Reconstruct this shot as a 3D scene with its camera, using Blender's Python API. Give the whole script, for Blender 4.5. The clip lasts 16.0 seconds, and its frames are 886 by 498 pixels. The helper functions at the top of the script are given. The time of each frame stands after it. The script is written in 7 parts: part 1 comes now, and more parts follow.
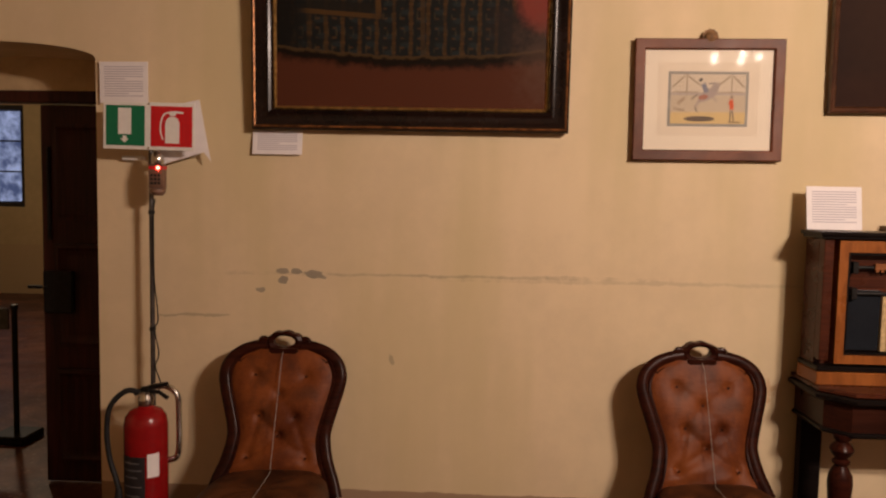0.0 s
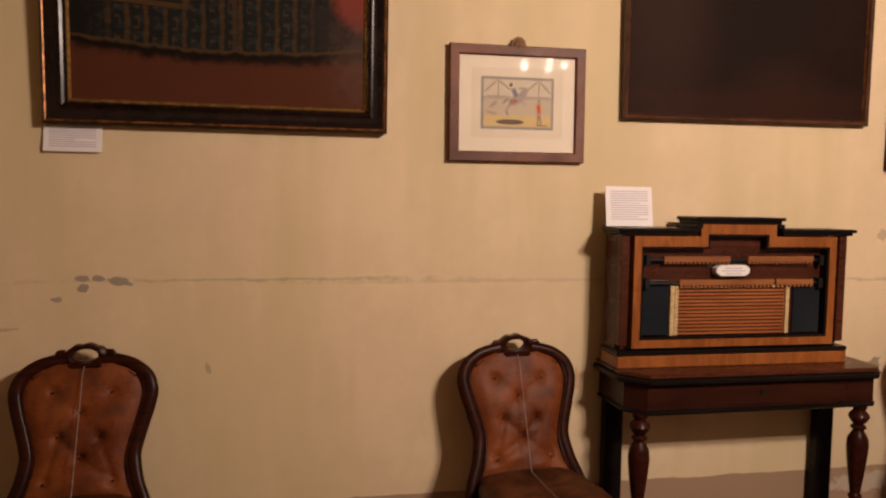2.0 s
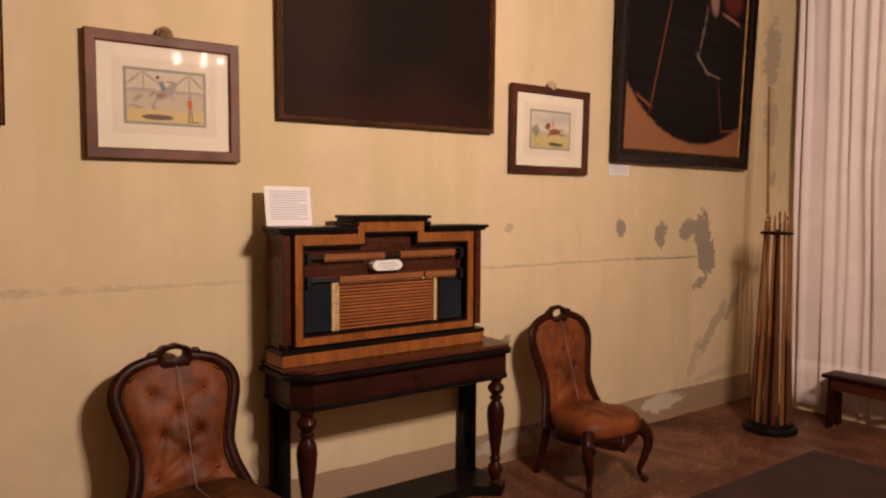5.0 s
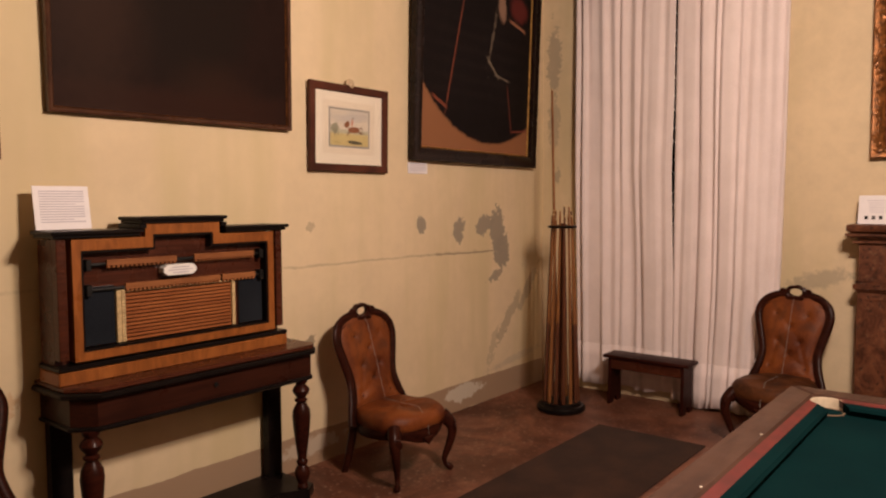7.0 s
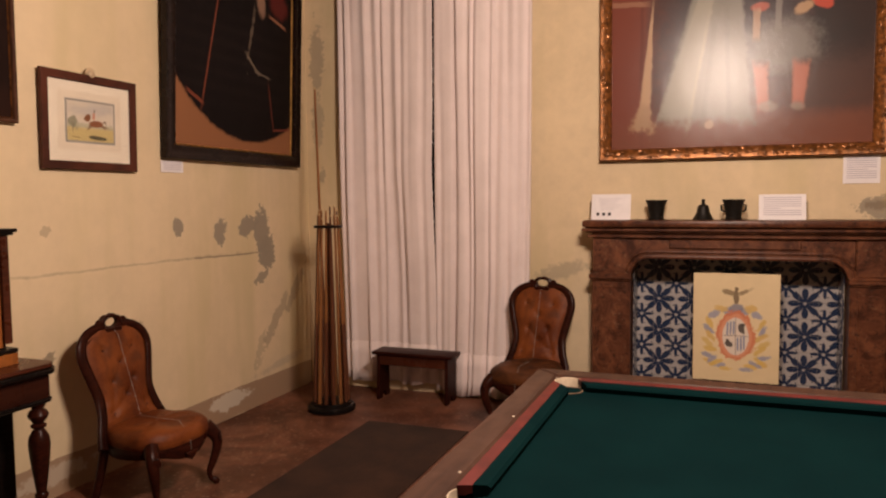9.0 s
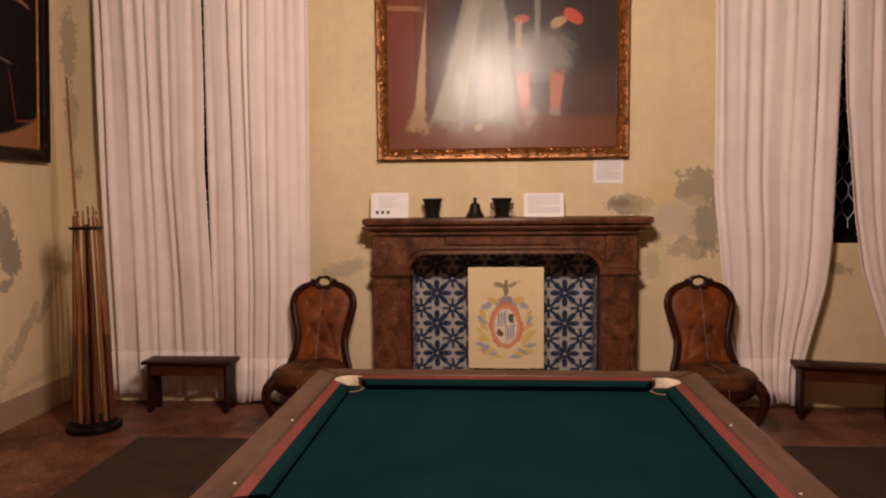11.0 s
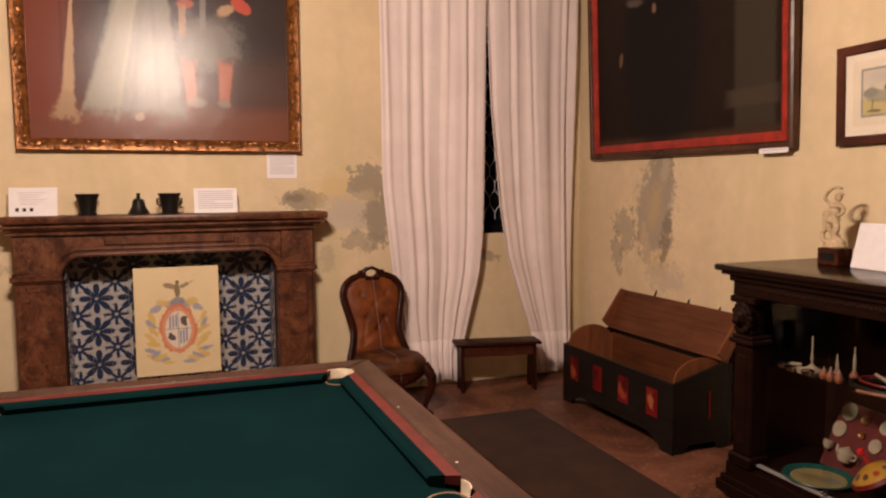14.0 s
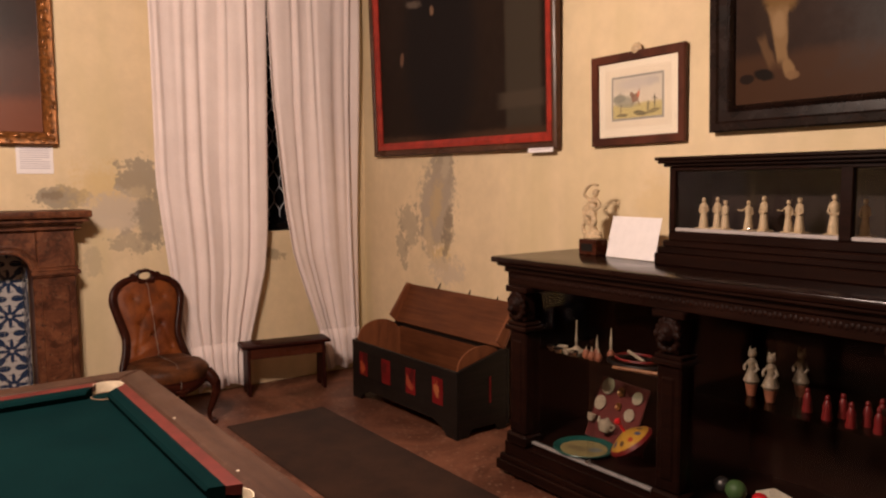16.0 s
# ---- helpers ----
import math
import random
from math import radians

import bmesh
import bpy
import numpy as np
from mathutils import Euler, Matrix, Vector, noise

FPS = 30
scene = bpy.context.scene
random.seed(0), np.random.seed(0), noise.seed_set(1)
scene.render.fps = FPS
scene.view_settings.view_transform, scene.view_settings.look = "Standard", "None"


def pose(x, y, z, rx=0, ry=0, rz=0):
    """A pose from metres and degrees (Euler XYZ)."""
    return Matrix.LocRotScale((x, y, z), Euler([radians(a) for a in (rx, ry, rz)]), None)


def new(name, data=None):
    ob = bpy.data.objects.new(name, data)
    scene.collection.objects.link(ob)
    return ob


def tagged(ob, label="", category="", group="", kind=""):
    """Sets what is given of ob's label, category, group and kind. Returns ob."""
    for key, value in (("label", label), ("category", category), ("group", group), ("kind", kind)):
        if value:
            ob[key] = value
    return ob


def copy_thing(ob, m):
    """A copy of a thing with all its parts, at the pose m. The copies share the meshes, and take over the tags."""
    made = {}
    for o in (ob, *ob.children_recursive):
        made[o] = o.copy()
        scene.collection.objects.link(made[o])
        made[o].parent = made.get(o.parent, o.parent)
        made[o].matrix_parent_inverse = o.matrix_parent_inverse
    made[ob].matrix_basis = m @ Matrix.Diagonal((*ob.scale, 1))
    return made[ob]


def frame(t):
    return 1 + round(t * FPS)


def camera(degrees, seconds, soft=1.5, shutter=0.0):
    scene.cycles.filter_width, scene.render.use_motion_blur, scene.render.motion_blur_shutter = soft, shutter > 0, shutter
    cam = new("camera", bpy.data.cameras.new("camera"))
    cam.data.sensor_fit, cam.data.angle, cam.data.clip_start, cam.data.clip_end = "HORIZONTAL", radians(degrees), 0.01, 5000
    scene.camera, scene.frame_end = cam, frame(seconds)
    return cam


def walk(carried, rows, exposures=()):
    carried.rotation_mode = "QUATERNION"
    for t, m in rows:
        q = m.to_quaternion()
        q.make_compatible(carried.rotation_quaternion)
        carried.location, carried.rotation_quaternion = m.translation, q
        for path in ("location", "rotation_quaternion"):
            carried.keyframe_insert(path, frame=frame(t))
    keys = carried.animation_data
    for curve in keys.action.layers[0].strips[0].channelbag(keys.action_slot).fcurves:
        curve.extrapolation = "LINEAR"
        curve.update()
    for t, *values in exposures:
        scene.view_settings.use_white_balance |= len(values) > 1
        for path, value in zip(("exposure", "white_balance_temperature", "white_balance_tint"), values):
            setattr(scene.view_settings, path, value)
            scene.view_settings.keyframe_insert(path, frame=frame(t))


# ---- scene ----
cam = camera(62.0, 16.0, soft=2.2)
PATH = [
    (0, pose(-0.050, 0.083, 1.570, 85.83, -1.10, 2.54)),
    (0.5, pose(-0.045, 0.086, 1.570, 85.91, -1.10, -0.84)),
    (1, pose(-0.040, 0.088, 1.570, 85.96, -1.03, -4.00)),
    (1.5, pose(-0.035, 0.090, 1.570, 86.03, -0.96, -7.26)),
    (2, pose(-0.029, 0.092, 1.570, 86.08, -0.89, -10.98)),
    (2.5, pose(-0.022, 0.094, 1.570, 86.13, -0.84, -15.18)),
    (3, pose(-0.014, 0.096, 1.570, 86.19, -0.75, -20.08)),
    (3.5, pose(-0.006, 0.097, 1.570, 86.26, -0.60, -24.77)),
    (4, pose(0.000, 0.097, 1.570, 86.31, -0.56, -28.66)),
    (6.5, pose(0.032, 0.091, 1.570, 86.29, 0.11, -47.85)),
    (7, pose(0.038, 0.089, 1.570, 86.25, 0.25, -51.40)),
    (7.5, pose(0.043, 0.087, 1.570, 86.28, 0.38, -54.98)),
    (8, pose(0.049, 0.083, 1.570, 86.23, 0.44, -59.11)),
    (8.5, pose(0.056, 0.079, 1.570, 86.18, 0.48, -63.89)),
    (9, pose(0.063, 0.073, 1.570, 86.11, 0.55, -69.18)),
    (11.5, pose(0.085, 0.047, 1.570, 85.77, 0.56, -89.58)),
    (12, pose(0.088, 0.041, 1.570, 85.69, 0.57, -93.52)),
    (12.5, pose(0.091, 0.034, 1.570, 85.60, 0.55, -97.83)),
    (13, pose(0.093, 0.028, 1.570, 85.50, 0.49, -101.68)),
    (13.5, pose(0.094, 0.021, 1.570, 85.37, 0.48, -105.78)),
    (14, pose(0.096, 0.014, 1.570, 85.24, 0.46, -110.35)),
    (14.5, pose(0.097, 0.006, 1.570, 85.08, 0.44, -115.14)),
    (15, pose(0.097, -0.001, 1.570, 84.99, 0.43, -119.32)),
    (15.5, pose(0.096, -0.008, 1.570, 84.89, 0.39, -123.32)),
    (16, pose(0.096, -0.014, 1.570, 84.85, 0.39, -126.61)),
]
walk(cam, PATH, exposures=[(0.0, 0.63), (4.0, 0.58), (6.5, 0.54), (9.0, 0.44), (12.0, 0.36), (14.0, 0.62), (16.0, 0.68)])

# ---- world and lamps ----
world = bpy.data.worlds.new("night")
scene.world = world
world.use_nodes = True
world.node_tree.nodes["Background"].inputs[0].default_value = (0.012, 0.014, 0.022, 1)
world.node_tree.nodes["Background"].inputs[1].default_value = 1.0


def lamp(name, at, watts, colour, radius):
    data = bpy.data.lights.new(name, "POINT")
    data.energy, data.color, data.shadow_soft_size = watts, colour, radius
    ob = new(name, data)
    ob.location = at
    return ob


# the chandelier over the billiard table: a ring of bulbs
for k in range(5):
    a = k * math.tau / 5 + 0.3
    lamp("chandelier_bulb", (2.15 + 0.20 * math.cos(a), 0.08 + 0.20 * math.sin(a), 2.80), 60.0, (1.0, 0.768, 0.64), 0.026)
# unseen lamp added to brighten the adjoining room through the doorway
lamp("next_room_bulb", (-4.6, 7.0, 3.1), 62.0, (1.0, 0.78, 0.52), 0.08)

# ---- materials ----


def mat_new(name):
    m = bpy.data.materials.new(name)
    m.use_nodes = True
    nt = m.node_tree
    return m, nt, nt.nodes["Principled BSDF"]


def math_(nt, op, a, b=None, c=None):
    n = nt.nodes.new("ShaderNodeMath")
    n.operation = op
    for i, v in enumerate((a, b, c)):
        if v is None:
            continue
        if isinstance(v, (int, float)):
            n.inputs[i].default_value = v
        else:
            nt.links.new(v, n.inputs[i])
    return n.outputs[0]


def mixc(nt, fac, a, b):
    n = nt.nodes.new("ShaderNodeMix")
    n.data_type = "RGBA"
    for i, v in ((0, fac), (6, a), (7, b)):
        if isinstance(v, (int, float)):
            n.inputs[i].default_value = v
        elif isinstance(v, tuple):
            n.inputs[i].default_value = (*v[:3], 1)
        else:
            nt.links.new(v, n.inputs[i])
    return n.outputs[2]


def noise_(nt, vec, scale, detail=4.0, rough=0.6, dist=0.0):
    n = nt.nodes.new("ShaderNodeTexNoise")
    n.inputs["Scale"].default_value, n.inputs["Detail"].default_value = scale, detail
    n.inputs["Roughness"].default_value, n.inputs["Distortion"].default_value = rough, dist
    if vec is not None:
        nt.links.new(vec, n.inputs["Vector"])
    return n.outputs[0]


def scaled(nt, vec, sx, sy, sz, ry=0.0):
    n = nt.nodes.new("ShaderNodeMapping")
    n.inputs["Scale"].default_value = (sx, sy, sz)
    n.inputs["Rotation"].default_value = (0, ry, 0)
    nt.links.new(vec, n.inputs["Vector"])
    return n.outputs[0]


def coords(nt):
    return nt.nodes.new("ShaderNodeTexCoord").outputs["Object"]


def ramp(nt, v, lo, hi):
    n = nt.nodes.new("ShaderNodeMapRange")
    n.interpolation_type = "SMOOTHSTEP"
    n.inputs["From Min"].default_value, n.inputs["From Max"].default_value = lo, hi
    nt.links.new(v, n.inputs["Value"])
    return n.outputs[0]


def bump(nt, bsdf, height, strength, dist):
    n = nt.nodes.new("ShaderNodeBump")
    n.inputs["Strength"].default_value, n.inputs["Distance"].default_value = strength, dist
    nt.links.new(height, n.inputs["Height"])
    for socket in ("Normal", "Coat Normal"):
        nt.links.new(n.outputs[0], bsdf.inputs[socket])


def gloss(bsdf, rough, spec=0.5, metal=0.0, coat=0.0):
    bsdf.inputs["Roughness"].default_value = rough
    bsdf.inputs["Specular IOR Level"].default_value = spec
    bsdf.inputs["Metallic"].default_value = metal
    bsdf.inputs["Coat Weight"].default_value = coat


def plain(name, colour, rough=0.5, metal=0.0, vary=0.12, scale=30.0, relief=0.0, spec=0.35):
    """A small thing's surface: one colour with mottling and fine relief."""
    m, nt, b = mat_new(name)
    v = coords(nt)
    n = noise_(nt, v, scale)
    dark = tuple(c * (1 - vary) for c in colour)
    lite = tuple(min(1, c * (1 + vary)) for c in colour)
    nt.links.new(mixc(nt, ramp(nt, n, 0.3, 0.7), dark, lite), b.inputs["Base Color"])
    gloss(b, rough, spec, metal)
    if relief:
        bump(nt, b, noise_(nt, v, scale * 4), 0.4, relief)
    return m


def wood(name, dark, lite, grain=(2.0, 60.0, 60.0), rough=0.35, wear=0.0, coat=0.0, spec=0.22):
    """Wood with grain along one axis; wear: dull pale rubbing."""
    m, nt, b = mat_new(name)
    v = coords(nt)
    g = noise_(nt, scaled(nt, v, *grain), 1.0, 6.0, 0.65, 0.6)
    big = noise_(nt, v, 3.0, 3.0)
    fac = math_(nt, "ADD", math_(nt, "MULTIPLY", g, 0.75), math_(nt, "MULTIPLY", big, 0.35))
    col = mixc(nt, ramp(nt, fac, 0.35, 0.75), dark, lite)
    if wear:
        w = ramp(nt, noise_(nt, v, 14.0, 6.0, 0.7), 0.56, 0.72)
        col = mixc(nt, math_(nt, "MULTIPLY", w, wear), col, tuple(min(1, c * 1.9 + 0.03) for c in lite))
    nt.links.new(col, b.inputs["Base Color"])
    gloss(b, rough, spec, 0.0, coat)
    r = math_(nt, "ADD", math_(nt, "MULTIPLY", noise_(nt, v, 9.0), 0.25), rough - 0.12)
    nt.links.new(r, b.inputs["Roughness"])
    bump(nt, b, g, 0.25, 0.0008)
    return m


def layered(name, base, layers, axes=("X", "Z"), rough=0.6, mottle=0.1, relief=0.0006, weave=0.0, warp=0.02, spec=0.22, fine=40.0, streak=0.0):
    """A painted surface: soft-edged shapes (kind, cx, cz, rx, rz, angle, soft, rag, colour, alpha) laid over a base."""
    m, nt, b = mat_new(name)
    v = coords(nt)
    sep = nt.nodes.new("ShaderNodeSeparateXYZ")
    nt.links.new(v, sep.inputs[0])
    w1, w2 = noise_(nt, v, 7.0, 5.0, 0.65), noise_(nt, scaled(nt, v, -1, 1, -1.1), 7.0, 5.0, 0.65)
    u = math_(nt, "MULTIPLY_ADD", math_(nt, "SUBTRACT", w1, 0.5), warp, sep.outputs[axes[0]])
    z = math_(nt, "MULTIPLY_ADD", math_(nt, "SUBTRACT", w2, 0.5), warp, sep.outputs[axes[1]])
    ragn = math_(nt, "SUBTRACT", math_(nt, "MULTIPLY_ADD", noise_(nt, v, 14.0, 6.0, 0.62), 0.68, math_(nt, "MULTIPLY", noise_(nt, v, 38.0, 2.0, 0.5), 0.32)), 0.5)
    big, mid = noise_(nt, v, 1.3, 4.0, 0.6), noise_(nt, v, 9.0, 6.0, 0.65)
    t = math_(nt, "ADD", math_(nt, "MULTIPLY", big, 0.6), math_(nt, "MULTIPLY", mid, 0.4))
    col = mixc(nt, ramp(nt, t, 0.32, 0.68), tuple(c * (1 - mottle) for c in base), tuple(min(1, c * (1 + mottle)) for c in base))
    if streak:
        s = noise_(nt, scaled(nt, v, 2.8, 2.8, 0.4), 1.0, 3.0, 0.55)
        col = mixc(nt, math_(nt, "MULTIPLY", ramp(nt, s, 0.42, 0.68), streak), col, tuple(c * k for c, k in zip(base, (0.86, 0.88, 0.78))))
    for kind, cx, cz, rx, rz, ang, soft, rag, colour, alpha in layers:
        du, dz = math_(nt, "SUBTRACT", u, cx), math_(nt, "SUBTRACT", z, cz)
        if ang:
            c, s = math.cos(radians(ang)), math.sin(radians(ang))
            du, dz = (math_(nt, "ADD", math_(nt, "MULTIPLY", du, c), math_(nt, "MULTIPLY", dz, s)),
                      math_(nt, "SUBTRACT", math_(nt, "MULTIPLY", dz, c), math_(nt, "MULTIPLY", du, s)))
        a, e = math_(nt, "DIVIDE", du, rx), math_(nt, "DIVIDE", dz, rz)
        if kind[0] == "t":  # a strip that widens downwards
            a = math_(nt, "DIVIDE", a, math_(nt, "MULTIPLY_ADD", math_(nt, "MINIMUM", math_(nt, "MAXIMUM", e, -1.0), 1.0), -kind[1], 1.0))
        if kind == "e":
            d = math_(nt, "SQRT", math_(nt, "ADD", math_(nt, "MULTIPLY", a, a), math_(nt, "MULTIPLY", e, e)))
        elif kind == "o":  # all that lies outside an ellipse
            d = math_(nt, "SUBTRACT", 2.0, math_(nt, "SQRT", math_(nt, "ADD", math_(nt, "MULTIPLY", a, a), math_(nt, "MULTIPLY", e, e))))
        elif kind[0] == "d":  # a field of small motifs
            box = math_(nt, "MAXIMUM", math_(nt, "ABSOLUTE", a), math_(nt, "ABSOLUTE", e))
            spot = math_(nt, "MULTIPLY", math_(nt, "SINE", math_(nt, "MULTIPLY", du, kind[1])), math_(nt, "SINE", math_(nt, "MULTIPLY", dz, kind[2])))
            d = math_(nt, "MAXIMUM", box, math_(nt, "SUBTRACT", 1.0 + kind[3], spot))
        elif kind == "r" or kind[0] == "t":
            d = math_(nt, "MAXIMUM", math_(nt, "ABSOLUTE", a), math_(nt, "ABSOLUTE", e))
        else:  # "s": stripes across a box
            stripe = math_(nt, "SINE", math_(nt, "MULTIPLY", du, kind[1]))
            box = math_(nt, "MAXIMUM", math_(nt, "ABSOLUTE", a), math_(nt, "ABSOLUTE", e))
            d = math_(nt, "MAXIMUM", box, math_(nt, "ADD", math_(nt, "MULTIPLY", stripe, 0.5), kind[2]))
        if rag:
            d = math_(nt, "MULTIPLY_ADD", ragn, rag * 2.2, d)
        k = ramp(nt, d, 1.0 + soft, 1.0 - soft)
        col = mixc(nt, math_(nt, "MULTIPLY", k, alpha), col, colour)
    nt.links.new(col, b.inputs["Base Color"])
    gloss(b, rough, spec)
    h = noise_(nt, v, fine, 6.0, 0.7)
    if weave:
        sx = math_(nt, "SINE", math_(nt, "MULTIPLY", sep.outputs[axes[0]], 900.0))
        sz = math_(nt, "SINE", math_(nt, "MULTIPLY", sep.outputs[axes[1]], 900.0))
        h = math_(nt, "ADD", h, math_(nt, "MULTIPLY", math_(nt, "ADD", sx, sz), weave))
    bump(nt, b, h, 0.5, relief)
    return m


WALL = (0.69, 0.550, 0.355)
GREY, PALE, OCHRE = (0.30, 0.255, 0.19), (0.60, 0.53, 0.42), (0.62, 0.45, 0.20)
CRACK = (0.24, 0.19, 0.13)
m_wall_n = layered("plaster_north", WALL, [
    ("r", 0.0, 0.1, 30, 0.10, 0, 0.02, 0.03, (0.33, 0.22, 0.14), 0.95),
    ("e", 4.42, 0.13, 0.22, 0.06, 0, 0.1, 1.1, PALE, 0.9),
    ("e", 2.9, 0.12, 0.25, 0.05, 0, 0.2, 1.2, PALE, 0.5),
    ("r", -0.2, 1.205, 0.55, 0.005, 0.4, 0.9, 1.8, CRACK, 0.42),
    ("r", 0.95, 1.195, 0.75, 0.007, 0, 0.95, 2.2, CRACK, 0.26),
    ("r", 3.35, 1.19, 0.75, 0.006, 0, 0.9, 1.8, CRACK, 0.42),
    ("r", 4.45, 1.18, 0.40, 0.006, -1, 0.4, 0.9, CRACK, 0.8),
    ("e", -0.765, 1.198, 0.052, 0.020, -14, 0.08, 0.9, GREY, 0.95),
    ("e", -0.855, 1.212, 0.026, 0.015, 0, 0.08, 0.9, GREY, 0.95),
    ("e", -0.925, 1.210, 0.032, 0.014, 0, 0.08, 1.1, GREY, 0.9),
    ("e", -0.920, 1.166, 0.026, 0.016, 20, 0.08, 0.9, GREY, 0.95),
    ("e", -1.022, 1.123, 0.020, 0.010, 0, 0.08, 1.2, GREY, 0.8),
    ("e", 3.935, 1.40, 0.045, 0.055, 0, 0.08, 1.2, GREY, 0.95),
    ("e", 4.36, 1.355, 0.06, 0.085, 0, 0.08, 1.6, GREY, 0.95),
    ("e", 4.69, 1.385, 0.11, 0.07, 20, 0.08, 1.5, GREY, 0.95),
    ("e", 4.86, 1.34, 0.10, 0.17, 4, 0.08, 1.1, GREY, 0.95),
    ("e", 4.92, 1.17, 0.10, 0.14, 0, 0.08, 1.4, GREY, 0.95),
    ("e", 4.84, 0.985, 0.10, 0.035, 15, 0.08, 2.2, GREY, 0.85),
    ("e", 5.33, 0.86, 0.22, 0.05, 52, 0.15, 1.3, (0.36, 0.29, 0.2), 0.75),
    ("e", 5.02, 0.62, 0.26, 0.05, 50, 0.15, 1.5, (0.36, 0.29, 0.2), 0.65),
    ("e", 4.80, 0.42, 0.16, 0.05, 70, 0.15, 1.8, (0.4, 0.33, 0.22), 0.5),
    ("e", 5.38, 1.08, 0.14, 0.14, 0, 0.5, 0.8, (0.42, 0.33, 0.22), 0.6),
    ("e", 5.1, 0.27, 0.35, 0.03, 6, 0.4, 1.5, (0.45, 0.37, 0.28), 0.5),
    ("e", 2.93, 1.425, 0.030, 0.022, 30, 0.2, 2.4, CRACK, 0.45),
    ("e", 3.56, 0.78, 0.04, 0.09, 0, 0.2, 2.0, CRACK, 0.45),
    ("e", 2.90, 0.73, 0.05, 0.03, 40, 0.1, 1.8, CRACK, 0.8),
    ("e", 1.20, 0.72, 0.10, 0.07, 0, 0.2, 1.8, (0.56, 0.36, 0.2), 0.7),
    ("e", -0.42, 0.82, 0.012, 0.03, 10, 0.2, 1.0, CRACK, 0.5),
    ("e", -1.33, 1.0, 0.14, 0.006, 2, 0.3, 1.5, CRACK, 0.45),
], rough=0.75, mottle=0.065, streak=0.75, warp=0.03)
m_wall_e = layered("plaster_east", WALL, [
    ("e", -0.90, 1.485, 0.17, 0.080, 0, 0.12, 1.1, GREY, 0.9),
    ("e", -1.27, 1.50, 0.30, 0.17, 10, 0.5, 1.5, OCHRE, 0.55),
    ("e", -1.42, 1.60, 0.16, 0.14, 25, 0.15, 1.5, GREY, 0.85),
    ("e", -1.27, 1.38, 0.22, 0.13, 0, 0.35, 1.1, (0.50, 0.43, 0.36), 0.75),
    ("e", -1.47, 1.34, 0.11, 0.19, 0, 0.3, 1.2, GREY, 0.85),
    ("e", -1.37, 1.17, 0.16, 0.07, 0, 0.2, 2.2, GREY, 0.6),
    ("e", -1.40, 1.52, 0.07, 0.05, 0, 0.4, 1.6, (0.50, 0.40, 0.26), 0.7),
    ("e", -0.86, 1.50, 0.06, 0.03, 0, 0.4, 1.5, (0.20, 0.155, 0.105), 0.7),
    ("e", -1.22, 1.30, 0.09, 0.04, 0, 0.4, 1.5, (0.58, 0.48, 0.36), 0.7),
    ("e", 1.20, 1.02, 0.22, 0.05, -12, 0.4, 1.5, GREY, 0.55),
    ("e", -1.08, 1.05, 0.06, 0.09, 0, 0.3, 1.5, GREY, 0.35),
    ("e", -2.36, 1.02, 0.14, 0.05, 8, 0.25, 2.2, CRACK, 0.6),
    ("e", 3.28, 2.75, 0.06, 0.26, 0, 0.2, 1.7, GREY, 0.6),
    ("e", 3.28, 2.2, 0.05, 0.2, 0, 0.2, 1.7, GREY, 0.5),
    ("e", 3.25, 1.78, 0.03, 0.06, 0, 0.2, 1.7, GREY, 0.6),
], axes=("Y", "Z"), rough=0.75, mottle=0.09, streak=0.6, warp=0.04)
m_wall_s = layered("plaster_south", WALL, [
    ("e", 4.44, 1.62, 0.14, 0.24, 8, 0.15, 1.0, GREY, 0.9),
    ("e", 4.52, 1.38, 0.22, 0.34, 12, 0.25, 1.1, (0.37, 0.31, 0.235), 0.92),
    ("e", 4.86, 1.24, 0.16, 0.14, 40, 0.2, 2.0, GREY, 0.6),
    ("e", 4.98, 1.06, 0.07, 0.16, -12, 0.2, 2.0, GREY, 0.6),
    ("e", 4.45, 1.02, 0.12, 0.10, 0, 0.2, 1.6, OCHRE, 0.6),
    ("e", 4.40, 0.93, 0.20, 0.10, 0, 0.3, 1.9, (0.5, 0.42, 0.33), 0.6),
    ("e", 4.52, 1.42, 0.07, 0.16, 20, 0.4, 1.5, (0.50, 0.37, 0.20), 0.7),
    ("e", 4.40, 1.70, 0.05, 0.10, 0, 0.3, 1.5, (0.46, 0.38, 0.27), 0.7),
    ("e", 4.38, 1.22, 0.06, 0.16, 10, 0.3, 1.6, (0.22, 0.175, 0.12), 0.7),
    ("e", 4.62, 1.16, 0.05, 0.12, -10, 0.3, 1.6, (0.54, 0.42, 0.26), 0.7),
    ("e", 2.55, 1.45, 0.10, 0.14, 0, 0.6, 1.0, OCHRE, 0.35),
], rough=0.75, mottle=0.09, streak=0.6, warp=0.04)
m_wall_w = layered("plaster_west", WALL, [], axes=("Y", "Z"), rough=0.75, mottle=0.07, streak=0.3)
m_ceiling = wood("dark_ceiling_timber", (0.10, 0.06, 0.035), (0.18, 0.11, 0.065), rough=0.7)
m_reveal = plain("reveal_plaster", (0.50, 0.36, 0.20), 0.8, vary=0.12, scale=6.0)


